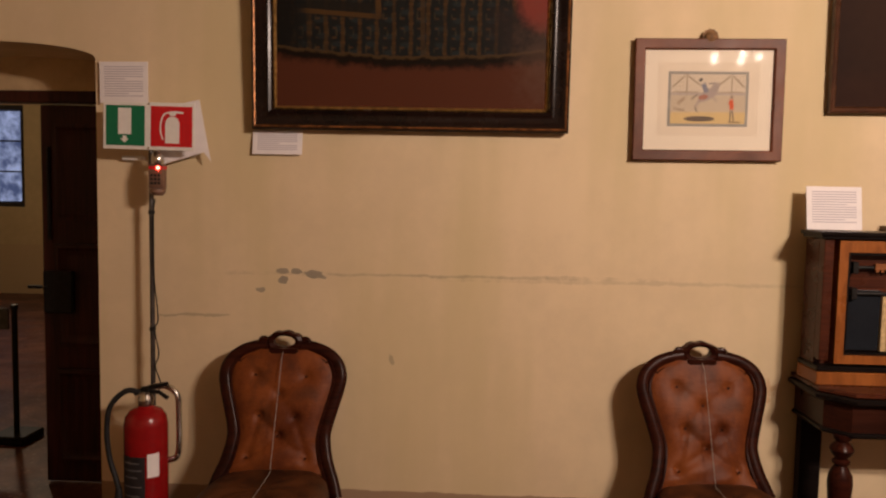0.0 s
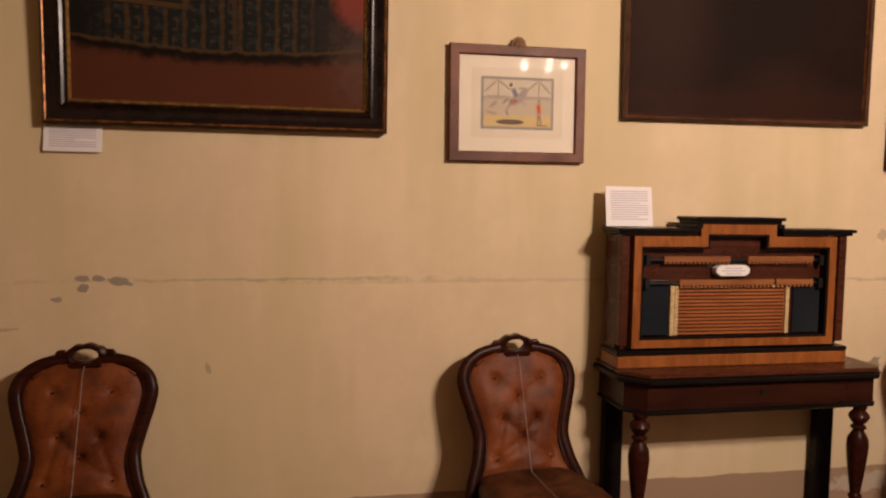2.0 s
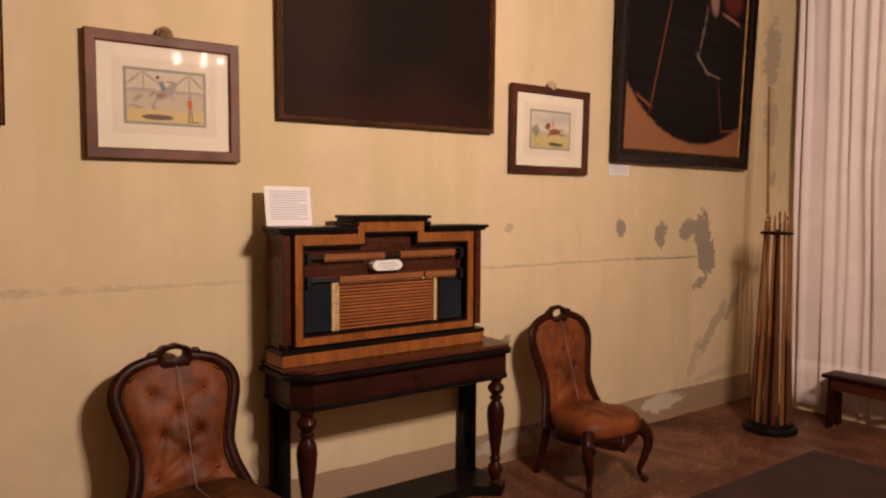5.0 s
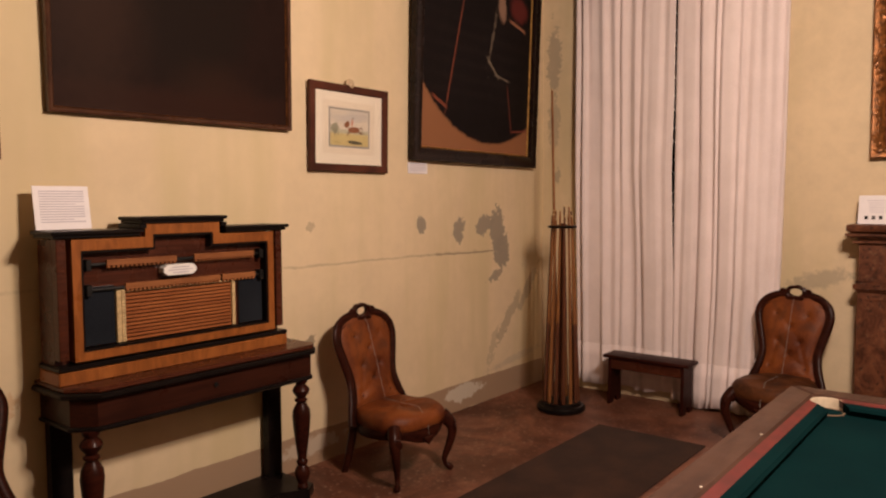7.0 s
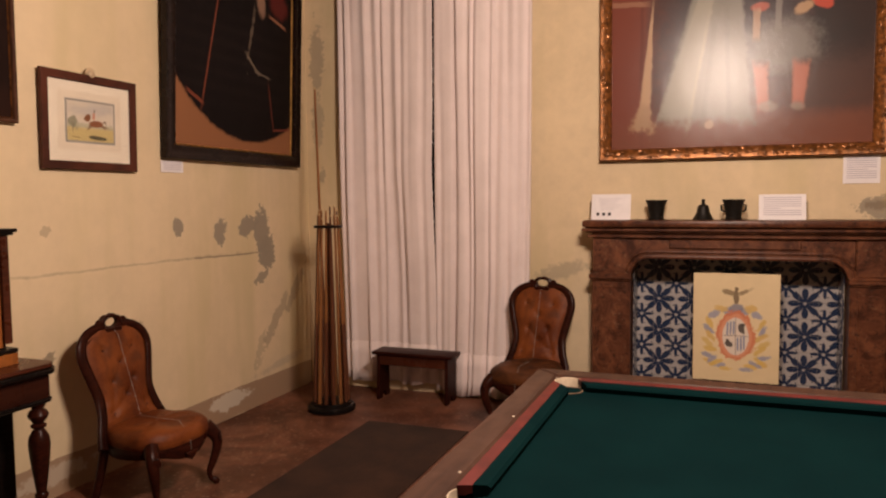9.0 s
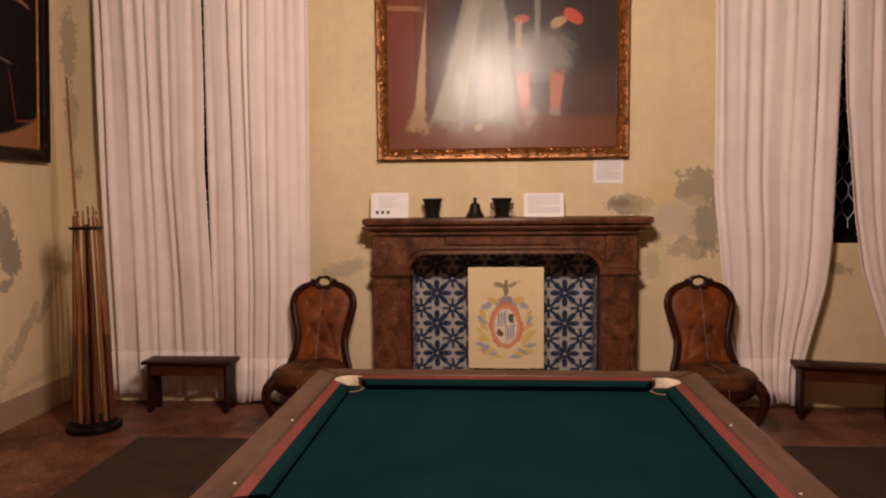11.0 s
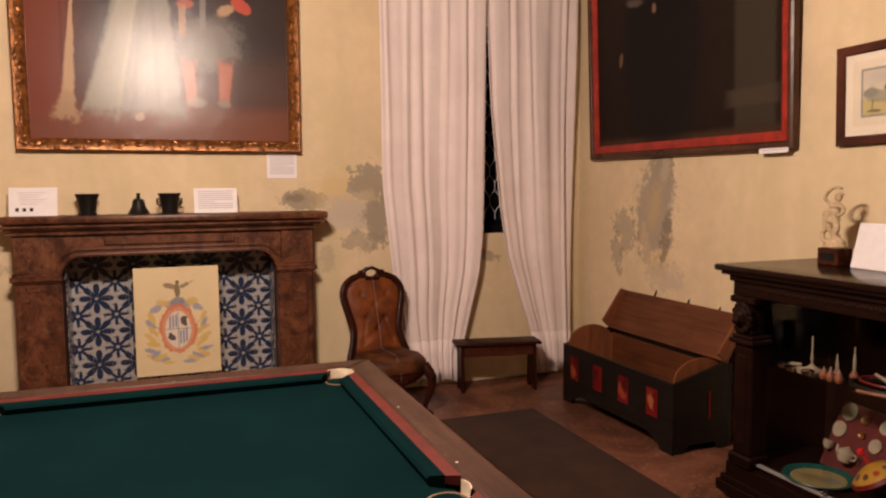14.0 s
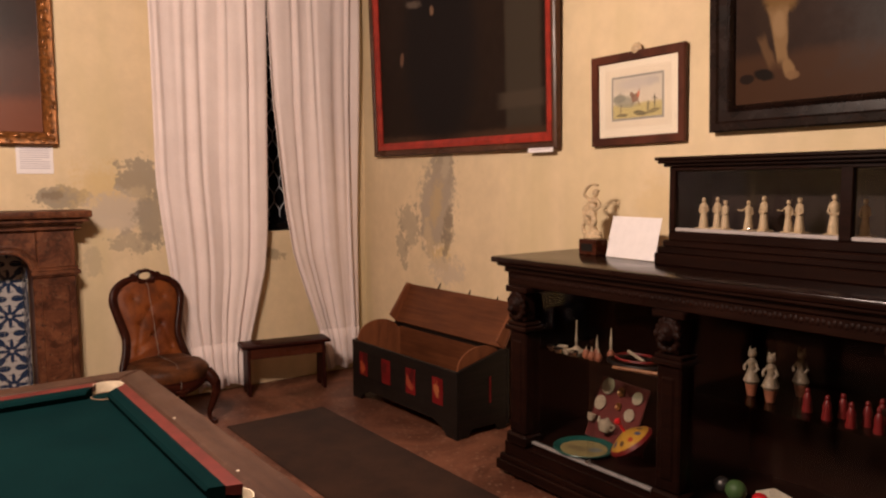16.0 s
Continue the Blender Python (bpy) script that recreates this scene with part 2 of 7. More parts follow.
def terrazzo():
    m, nt, b = mat_new("terrazzo_floor")
    v = coords(nt)
    vor = nt.nodes.new("ShaderNodeTexVoronoi")
    vor.inputs["Scale"].default_value = 26.0
    nt.links.new(v, vor.inputs["Vector"])
    chip = ramp(nt, vor.outputs["Distance"], 0.30, 0.22)
    sepc = nt.nodes.new("ShaderNodeSeparateColor")
    nt.links.new(vor.outputs["Color"], sepc.inputs[0])
    tone = mixc(nt, sepc.outputs[0], (0.20, 0.10, 0.06), (0.62, 0.45, 0.33))
    base = mixc(nt, ramp(nt, noise_(nt, v, 1.6, 8.0, 0.7, 0.8), 0.40, 0.66), (0.076, 0.0270, 0.0152), (0.200, 0.081, 0.047))
    grit = ramp(nt, noise_(nt, v, 90.0, 2.0), 0.55, 0.75)
    base = mixc(nt, math_(nt, "MULTIPLY", grit, 0.22), base, (0.42, 0.25, 0.17))
    col = mixc(nt, math_(nt, "MULTIPLY", chip, 0.20), base, tone)
    nt.links.new(col, b.inputs["Base Color"])
    gloss(b, 0.45, 0.25)
    nt.links.new(math_(nt, "MULTIPLY_ADD", noise_(nt, v, 5.0), 0.35, 0.3), b.inputs["Roughness"])
    bump(nt, b, noise_(nt, v, 60.0), 0.2, 0.0006)
    return m


m_floor = terrazzo()
m_black = wood("black_lacquer_wood", (0.0035, 0.0028, 0.0028), (0.011, 0.0075, 0.0065), rough=0.32, spec=0.13)
m_ebony = wood("dark_carved_oak", (0.0055, 0.0020, 0.0014), (0.0165, 0.0058, 0.0036), rough=0.34, spec=0.10)
m_mahog = wood("dark_mahogany", (0.011, 0.0028, 0.0018), (0.044, 0.0105, 0.0055), rough=0.30, spec=0.10)
m_carve = wood("dull_carved_oak", (0.0055, 0.0020, 0.0014), (0.018, 0.0062, 0.0038), rough=0.5, spec=0.08)
m_mahog_r = wood("red_mahogany", (0.030, 0.0078, 0.0044), (0.088, 0.0245, 0.0115), grain=(2, 40, 60), rough=0.28)
m_birch = wood("amber_veneer", (0.165, 0.050, 0.0125), (0.32, 0.108, 0.026), grain=(25, 8, 6), rough=0.3)
m_bench = wood("stained_bench_wood", (0.0125, 0.0024, 0.0015), (0.036, 0.0070, 0.0040), rough=0.45, wear=0.06, spec=0.12)
m_leaf = wood("door_walnut", (0.016, 0.0038, 0.0027), (0.052, 0.0120, 0.0072), grain=(40, 40, 2), rough=0.4)
m_rail = wood("worn_rail_wood", (0.027, 0.0115, 0.007), (0.058, 0.027, 0.016), grain=(3, 30, 30), rough=0.5, wear=0.25)
m_chest = wood("painted_black_chest", (0.004, 0.0030, 0.0026), (0.014, 0.0095, 0.0075), rough=0.5, wear=0.12)
# the chest's inner wood, colour darkened to stand for shade inside
m_chest_shaded = wood("chest_shaded_wood", (0.022, 0.007, 0.0035), (0.055, 0.018, 0.0085), grain=(2, 30, 30), rough=0.6)
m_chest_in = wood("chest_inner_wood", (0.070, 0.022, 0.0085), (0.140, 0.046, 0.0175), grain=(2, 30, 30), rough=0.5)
m_print = wood("print_frame_wood", (0.040, 0.012, 0.007), (0.095, 0.027, 0.014), grain=(6, 30, 6), rough=0.48)
m_print_l = wood("reddish_print_frame_wood", (0.080, 0.025, 0.011), (0.17, 0.056, 0.024), grain=(6, 30, 6), rough=0.45)
m_cue = wood("cue_maple", (0.15, 0.055, 0.018), (0.30, 0.130, 0.046), grain=(30, 30, 2), rough=0.35)
m_cue_dark = wood("cue_rosewood", (0.06, 0.02, 0.01), (0.16, 0.06, 0.03), grain=(30, 30, 2), rough=0.3)
m_gilt = plain("worn_gilding", (0.52, 0.30, 0.09), 0.35, 0.7, 0.4, 40.0, 0.001)
m_gilt_d = plain("dull_gilt_carving", (0.22, 0.085, 0.024), 0.33, 0.45, 0.6, 30.0, 0.002)
m_rosette = plain("aged_brass_rosette", (0.20, 0.105, 0.042), 0.6, 0.0, 0.35, 60.0, 0.001)
m_black_frame = wood("ebonised_frame", (0.005, 0.003, 0.0025), (0.016, 0.0075, 0.0055), grain=(8, 30, 8), rough=0.25)
m_brown_frame = wood("brown_frame", (0.035, 0.014, 0.008), (0.09, 0.038, 0.02), grain=(8, 30, 8), rough=0.3)
m_red_frame = plain("red_painted_moulding", (0.30, 0.025, 0.015), 0.4, vary=0.25, scale=14.0)
m_paper = plain("card_paper", (0.80, 0.76, 0.76), 0.55, vary=0.03, scale=20)
m_ink = plain("printed_text_grey", (0.47, 0.44, 0.49), 0.7, vary=0.05)
m_mount = plain("print_mount", (0.83, 0.74, 0.59), 0.7, vary=0.03, scale=5)
m_mount2 = plain("print_mount_inner", (0.77, 0.67, 0.52), 0.7, vary=0.04, scale=5)
m_printline = plain("print_border_grey", (0.33, 0.31, 0.27), 0.7, vary=0.1)
m_chrome = plain("chrome", (0.6, 0.58, 0.55), 0.2, 1.0, 0.05)
m_steel = plain("dark_steel", (0.10, 0.09, 0.085), 0.4, 0.8, 0.2)
m_iron = plain("black_iron", (0.012, 0.011, 0.010), 0.5, 0.5, 0.3)
m_rubber = plain("black_rubber", (0.012, 0.012, 0.012), 0.6, vary=0.2)
m_red = plain("red_enamel", (0.24, 0.006, 0.007), 0.25, vary=0.08)
m_bronze = plain("black_bronze", (0.014, 0.012, 0.010), 0.42, 0.4, 0.3)
m_top = wood("polished_dark_oak", (0.0055, 0.0022, 0.0016), (0.016, 0.0060, 0.004), rough=0.19, spec=0.13)
m_ivory = plain("carved_ivory_tone", (0.52, 0.39, 0.24), 0.5, vary=0.2, scale=60, relief=0.001)
m_white = plain("white_enamel", (0.78, 0.76, 0.72), 0.4, vary=0.03)
m_green_sign = plain("green_sign", (0.010, 0.16, 0.075), 0.4, vary=0.05)
m_red_sign = plain("red_sign", (0.55, 0.015, 0.02), 0.4, vary=0.05)


def leather():
    m, nt, b = mat_new("worn_orange_leather")
    v = coords(nt)
    a, c = noise_(nt, v, 4.5, 3.0, 0.5), noise_(nt, v, 55.0, 4.0, 0.6)
    col = mixc(nt, ramp(nt, math_(nt, "MULTIPLY_ADD", a, 0.8, math_(nt, "MULTIPLY", c, 0.2)), 0.36, 0.64), (0.088, 0.0205, 0.0060), (0.190, 0.052, 0.0125))
    smudge = ramp(nt, noise_(nt, scaled(nt, v, 1.3, 1, 1), 5.5, 4.0, 0.55), 0.54, 0.70)
    col = mixc(nt, math_(nt, "MULTIPLY", smudge, 0.6), col, (0.062, 0.022, 0.010))
    scuff = ramp(nt, noise_(nt, scaled(nt, v, 1, 1, 2.2), 26.0, 6.0, 0.7, 0.6), 0.60, 0.72)
    col = mixc(nt, math_(nt, "MULTIPLY", scuff, 0.35), col, (0.24, 0.088, 0.027))
    nt.links.new(col, b.inputs["Base Color"])
    gloss(b, 0.46, 0.16)
    h = math_(nt, "ADD", noise_(nt, v, 140.0, 3.0), math_(nt, "MULTIPLY", noise_(nt, scaled(nt, v, 1, 1, 2.0), 15.0, 4.0, 0.55, 0.8), 2.5))
    bump(nt, b, h, 0.5, 0.0022)
    return m


def seat_leather():
    m, nt, b = mat_new("dark_worn_seat_leather")
    v = coords(nt)
    a, c = noise_(nt, v, 5.0, 5.0), noise_(nt, v, 25.0, 6.0, 0.7)
    col = mixc(nt, ramp(nt, a, 0.36, 0.68), (0.032, 0.0115, 0.0055), (0.105, 0.036, 0.0120))
    col = mixc(nt, math_(nt, "MULTIPLY", ramp(nt, c, 0.52, 0.75), 0.5), col, (0.15, 0.055, 0.018))
    nt.links.new(col, b.inputs["Base Color"])
    gloss(b, 0.5, 0.14)
    bump(nt, b, math_(nt, "ADD", noise_(nt, v, 110.0, 3.0), math_(nt, "MULTIPLY", noise_(nt, v, 12.0, 5.0), 2.0)), 0.4, 0.002)
    return m


m_leather, m_seat = leather(), seat_leather()


def cloth(name, c1, c2, scale=220.0, rough=0.9, sheen=0.3):
    m, nt, b = mat_new(name)
    v = coords(nt)
    n1, n2 = noise_(nt, v, scale, 2.0), noise_(nt, v, 4.0, 4.0)
    f = math_(nt, "ADD", math_(nt, "MULTIPLY", n1, 0.4), math_(nt, "MULTIPLY", n2, 0.6))
    nt.links.new(mixc(nt, ramp(nt, f, 0.35, 0.65), c1, c2), b.inputs["Base Color"])
    gloss(b, rough, 0.03)
    b.inputs["Sheen Weight"].default_value = sheen
    bump(nt, b, n1, 0.3, 0.0006)
    return m


m_baize = cloth("green_baize", (0.0007, 0.0078, 0.0086), (0.0012, 0.0110, 0.0114), sheen=0.0)
m_redrail = plain("red_cushion_top", (0.078, 0.0095, 0.0075), 0.5, vary=0.25, scale=12)
m_curtain = cloth("white_cotton_curtain", (0.75, 0.645, 0.615), (0.83, 0.72, 0.69), 150.0, 0.85, 0.2)
m_hem = cloth("double_curtain_hem", (0.755, 0.65, 0.62), (0.832, 0.722, 0.692), 150.0, 0.85, 0.2)
m_mat = cloth("brown_floor_runner", (0.019, 0.0074, 0.0037), (0.042, 0.0170, 0.0084), 160.0, 0.9, 0.1)


def marble():
    m, nt, b = mat_new("brown_red_marble")
    v = coords(nt)
    a = noise_(nt, v, 5.0, 8.0, 0.7, 1.5)
    c = noise_(nt, v, 26.0, 6.0, 0.7, 0.8)
    col = mixc(nt, ramp(nt, a, 0.35, 0.68), (0.042, 0.0125, 0.0060), (0.165, 0.060, 0.028))
    col = mixc(nt, math_(nt, "MULTIPLY", ramp(nt, c, 0.55, 0.7), 0.55), col, (0.21, 0.115, 0.068))
    col = mixc(nt, math_(nt, "MULTIPLY", ramp(nt, noise_(nt, v, 40.0, 3.0), 0.58, 0.68), 0.85), col, (0.022, 0.009, 0.006))
    col = mixc(nt, math_(nt, "MULTIPLY", ramp(nt, noise_(nt, scaled(nt, v, 1, 1, 0.5), 60.0, 4.0, 0.7, 1.0), 0.62, 0.70), 0.5), col, (0.30, 0.19, 0.12))
    nt.links.new(col, b.inputs["Base Color"])
    gloss(b, 0.38, 0.3)
    bump(nt, b, c, 0.3, 0.002)
    return m


m_marble = marble()


def tile_glaze():
    """Blue and white tile: an eight-petal flower in each repeat and a star between."""
    m, nt, b = mat_new("blue_white_glaze")
    pos = nt.nodes.new("ShaderNodeNewGeometry").outputs["Position"]
    sep = nt.nodes.new("ShaderNodeSeparateXYZ")
    nt.links.new(pos, sep.inputs[0])
    P, Q = 0.2454, 0.235

    def cell(shift):
        out = []
        along = math_(nt, "ADD", sep.outputs["Y"], math_(nt, "MULTIPLY", sep.outputs["X"], 1.0))
        for s, step in ((along, P), (sep.outputs["Z"], Q)):
            f = math_(nt, "FRACT", math_(nt, "ADD", math_(nt, "DIVIDE", s, step), 20.0 + shift))
            out.append(math_(nt, "SUBTRACT", f, 0.5))
        r = math_(nt, "SQRT", math_(nt, "ADD", math_(nt, "MULTIPLY", out[0], out[0]), math_(nt, "MULTIPLY", out[1], out[1])))
        a = math_(nt, "ARCTAN2", out[0], out[1])
        return r, a

    r, a = cell(0.03)
    lobe = math_(nt, "ABSOLUTE", math_(nt, "COSINE", math_(nt, "MULTIPLY", a, 4.0)))
    petal = math_(nt, "MULTIPLY", math_(nt, "POWER", lobe, 0.42), 0.45)
    flower = ramp(nt, math_(nt, "SUBTRACT", r, petal), 0.012, -0.012)
    eye = ramp(nt, r, 0.035, 0.05)
    flower = math_(nt, "MULTIPLY", flower, eye)
    r2, a2 = cell(0.53)
    star = math_(nt, "MULTIPLY_ADD", math_(nt, "COSINE", math_(nt, "MULTIPLY", a2, 8.0)), 0.11, 0.235)
    star = ramp(nt, math_(nt, "SUBTRACT", r2, star), 0.012, -0.012)
    star = math_(nt, "MULTIPLY", star, ramp(nt, r2, 0.04, 0.055))
    ring = ramp(nt, math_(nt, "ABSOLUTE", math_(nt, "SUBTRACT", r, 0.40)), 0.022, 0.008)
    ring = math_(nt, "MULTIPLY", ramp(nt, math_(nt, "ABSOLUTE", math_(nt, "SUBTRACT", r2, 0.31)), 0.02, 0.006), ramp(nt, math_(nt, "SINE", math_(nt, "MULTIPLY", a2, 8.0)), 0.2, 0.5))
    k = math_(nt, "MAXIMUM", math_(nt, "MAXIMUM", flower, star), ring)
    wob = noise_(nt, pos, 60.0, 4.0)
    blue = mixc(nt, wob, (0.010, 0.018, 0.046), (0.032, 0.052, 0.105))
    white = mixc(nt, noise_(nt, pos, 9.0), (0.36, 0.34, 0.33), (0.50, 0.46, 0.43))
    nt.links.new(mixc(nt, k, white, blue), b.inputs["Base Color"])
    gloss(b, 0.22, 0.5)
    bump(nt, b, noise_(nt, pos, 40.0), 0.15, 0.001)
    return m


m_tile = tile_glaze()
m_grout = plain("tile_grout", (0.30, 0.28, 0.25), 0.9)
m_soot = plain("dark_hearth", (0.03, 0.027, 0.024), 0.9)


def glass(name, rough=0.02, tint=(1, 1, 1), face=0.02):
    m, nt, b = mat_new(name)
    clear, shine = nt.nodes.new("ShaderNodeBsdfTransparent"), nt.nodes.new("ShaderNodeBsdfAnisotropic")
    mix, fres = nt.nodes.new("ShaderNodeMixShader"), nt.nodes.new("ShaderNodeLayerWeight")
    clear.inputs["Color"].default_value = (*(c * 0.96 for c in tint), 1)
    shine.inputs["Roughness"].default_value = rough
    fres.inputs["Blend"].default_value = 0.5
    edge = math_(nt, "MULTIPLY_ADD", math_(nt, "POWER", fres.outputs["Facing"], 4.0), 0.5, face)
    nt.links.new(edge, mix.inputs[0])
    nt.links.new(clear.outputs[0], mix.inputs[1])
    nt.links.new(shine.outputs[0], mix.inputs[2])
    nt.links.new(mix.outputs[0], nt.nodes["Material Output"].inputs["Surface"])
    nt.nodes.remove(b)
    return m


m_glass = glass("clear_glass")
m_glaze = glass("matt_picture_glass", 0.05, face=0.0003)
m_night = plain("night_pane", (0.006, 0.006, 0.008), 0.12, vary=0.2)
m_lead = plain("lead_came", (0.70, 0.70, 0.72), 0.5, 0.0, 0.2)


def glow(name, colour, strength):
    m, nt, b = mat_new(name)
    b.inputs["Base Color"].default_value = (*colour, 1)
    b.inputs["Emission Color"].default_value = (*colour, 1)
    b.inputs["Emission Strength"].default_value = strength
    return m

# ---- building helpers ----


def thing(name, m, label, category, group="", kind=""):
    ob = new(name)
    ob.empty_display_size = 0.1
    ob.matrix_world = m
    return tagged(ob, label, category, group, kind)


def mesh_of(name, bm, material, angle=35):
    bmesh.ops.recalc_face_normals(bm, faces=bm.faces)
    me = bpy.data.meshes.new(name)
    bm.to_mesh(me)
    bm.free()
    for p in me.polygons:
        p.use_smooth = True
    me.set_sharp_from_angle(angle=radians(angle))
    me.materials.append(material)
    return me


def part(name, bm, material, parent, label="", m=None, angle=35):
    ob = new(name, mesh_of(name, bm, material, angle))
    ob.parent = parent
    if m is not None:
        ob.matrix_basis = m
    if label:
        ob["label"] = label
    return ob


def solo(name, bm, material, m, label, category, group="", kind="", angle=35):
    ob = new(name, mesh_of(name, bm, material, angle))
    ob.matrix_world = m
    return tagged(ob, label, category, group, kind)


def box(bm, x0, x1, y0, y1, z0, z1, bev=0.0, seg=1):
    r = bmesh.ops.create_cube(bm, size=1.0)
    vs = r["verts"]
    for v in vs:
        v.co = Vector(((x0 + x1) / 2 + v.co.x * (x1 - x0), (y0 + y1) / 2 + v.co.y * (y1 - y0), (z0 + z1) / 2 + v.co.z * (z1 - z0)))
    if bev:
        es = {e for v in vs for e in v.link_edges}
        bmesh.ops.bevel(bm, geom=list(es), offset=bev, segments=seg, affect="EDGES", profile=0.5)
    return bm


def B(*a, **k):
    return box(bmesh.new(), *a, **k)


def lathe(bm, profile, seg=20, at=(0, 0, 0)):
    """Turned form: profile of (radius, height) from the bottom up."""
    rings = []
    for r, z in profile:
        rings.append([bm.verts.new((at[0] + max(r, 1e-4) * math.cos(i * math.tau / seg), at[1] + max(r, 1e-4) * math.sin(i * math.tau / seg), at[2] + z)) for i in range(seg)])
    for a, b in zip(rings, rings[1:]):
        for i in range(seg):
            bm.faces.new((a[i], a[(i + 1) % seg], b[(i + 1) % seg], b[i]))
    bm.faces.new(rings[0][::-1])
    bm.faces.new(rings[-1])
    return bm


def L(profile, seg=20, at=(0, 0, 0)):
    return lathe(bmesh.new(), profile, seg, at)


def smooth_path(pts, n):
    """Catmull-Rom through the points."""
    pts = [Vector(p) for p in pts]
    p = [2 * pts[0] - pts[1], *pts, 2 * pts[-1] - pts[-2]]
    out = []
    for i in range(1, len(p) - 2):
        for k in range(n):
            t = k / n
            a, b, c, d = p[i - 1], p[i], p[i + 1], p[i + 2]
            out.append(0.5 * ((2 * b) + (c - a) * t + (2 * a - 5 * b + 4 * c - d) * t * t + (3 * b - a - 3 * c + d) * t ** 3))
    out.append(pts[-1])
    return out


def tube(bm, pts, radius, seg=10, flat=1.0, side=(0, 1, 0)):
    """A bar swept along points; radius: number or list; flat: its thickness along side over its width."""
    pts = [Vector(p) for p in pts]
    n = len(pts)
    rings = []
    for i, p in enumerate(pts):
        d = (pts[min(i + 1, n - 1)] - pts[max(i - 1, 0)]).normalized()
        s = Vector(side)
        s = (s - d * s.dot(d))
        if s.length < 1e-3:
            s = Vector((1, 0, 0)) - d * d.x
        s.normalize()
        u = d.cross(s)
        r = radius[min(len(radius) - 1, int(i * len(radius) / n))] if isinstance(radius, (list, tuple)) and len(radius) != n else (radius[i] if isinstance(radius, (list, tuple)) else radius)
        rings.append([bm.verts.new(p + u * (r * math.cos(k * math.tau / seg)) + s * (r * flat * math.sin(k * math.tau / seg))) for k in range(seg)])
    for a, b in zip(rings, rings[1:]):
        for i in range(seg):
            bm.faces.new((a[i], a[(i + 1) % seg], b[(i + 1) % seg], b[i]))
    bm.faces.new(rings[0][::-1])
    bm.faces.new(rings[-1])
    return bm


def T(pts, radius, seg=10, flat=1.0, side=(0, 1, 0)):
    return tube(bmesh.new(), pts, radius, seg, flat, side)


def prism(bm, outline, y0, y1, bev=0.0):
    """A flat outline in x and z, given depth along y."""
    a = [bm.verts.new((x, y0, z)) for x, z in outline]
    b = [bm.verts.new((x, y1, z)) for x, z in outline]
    n = len(outline)
    faces = [bm.faces.new(a), bm.faces.new(b[::-1])]
    for i in range(n):
        faces.append(bm.faces.new((a[i], b[i], b[(i + 1) % n], a[(i + 1) % n])))
    if bev:
        es = {e for f in faces[:2] for e in f.edges}
        bmesh.ops.bevel(bm, geom=list(es), offset=bev, segments=1, affect="EDGES")
    return bm


def PR(outline, y0, y1, bev=0.0):
    return prism(bmesh.new(), outline, y0, y1, bev)


def flat_prism(outline, z0, z1, bev=0.0):
    """An outline in x and y, given height."""
    bm = prism(bmesh.new(), outline, z0, z1, bev)
    for v in bm.verts:
        v.co = Vector((v.co.x, v.co.z, v.co.y))
    return bm


def moulding(x0, x1, z0, z1, profile):
    """A mitred frame round the box: profile of (inset, forward), forward towards the room."""
    bm = bmesh.new()
    rings = []
    for i, f in profile:
        rings.append([bm.verts.new(p) for p in ((x0 + i, -f, z0 + i), (x1 - i, -f, z0 + i), (x1 - i, -f, z1 - i), (x0 + i, -f, z1 - i))])
    rings.append(rings[0])
    for a, b in zip(rings, rings[1:]):
        for k in range(4):
            bm.faces.new((a[k], a[(k + 1) % 4], b[(k + 1) % 4], b[k]))
    return bm


def wall_frame(side, along, out=0.0, z=0.0, lean=0.0, roll=0.0):
    """A pose on a wall: x to the right as one faces it, -y into the room; along: the place along the wall in world terms."""
    base = {"N": pose(along, YN - out, z), "E": pose(XE - out, along, z, 0, 0, -90), "S": pose(along, YS + out, z, 0, 0, 180)}[side]
    return base @ pose(0, 0, 0, lean, 0, 0) @ pose(0, 0, 0, 0, roll, 0)


def fuse(ob, voxel):
    """Melt overlapping lumps into one carved surface."""
    r = ob.modifiers.new("fuse", "REMESH")
    r.mode, r.voxel_size, r.use_smooth_shade = "VOXEL", voxel, True
    return ob


# ---- the rooms ----
YN, YS, XE, XW, HC = 3.39, -3.235, 5.55, -5.2, 4.3
IDENT = Matrix.Identity(4)


def structure(name, bm, material, label, category):
    return solo(name, bm, material, IDENT, label, category, kind="structure", angle=30)


def slab_with_holes(bm, u0, u1, z0, z1, holes, place):
    """Wall pieces round rectangular holes (u0, u1, z0, z1), in order along u."""
    at = u0
    for a, b, c, d in holes:
        place(bm, at, a, z0, z1)
        if c > z0:
            place(bm, a, b, z0, c)
        place(bm, a, b, d, z1)
        at = b
    place(bm, at, u1, z0, z1)
    return bm


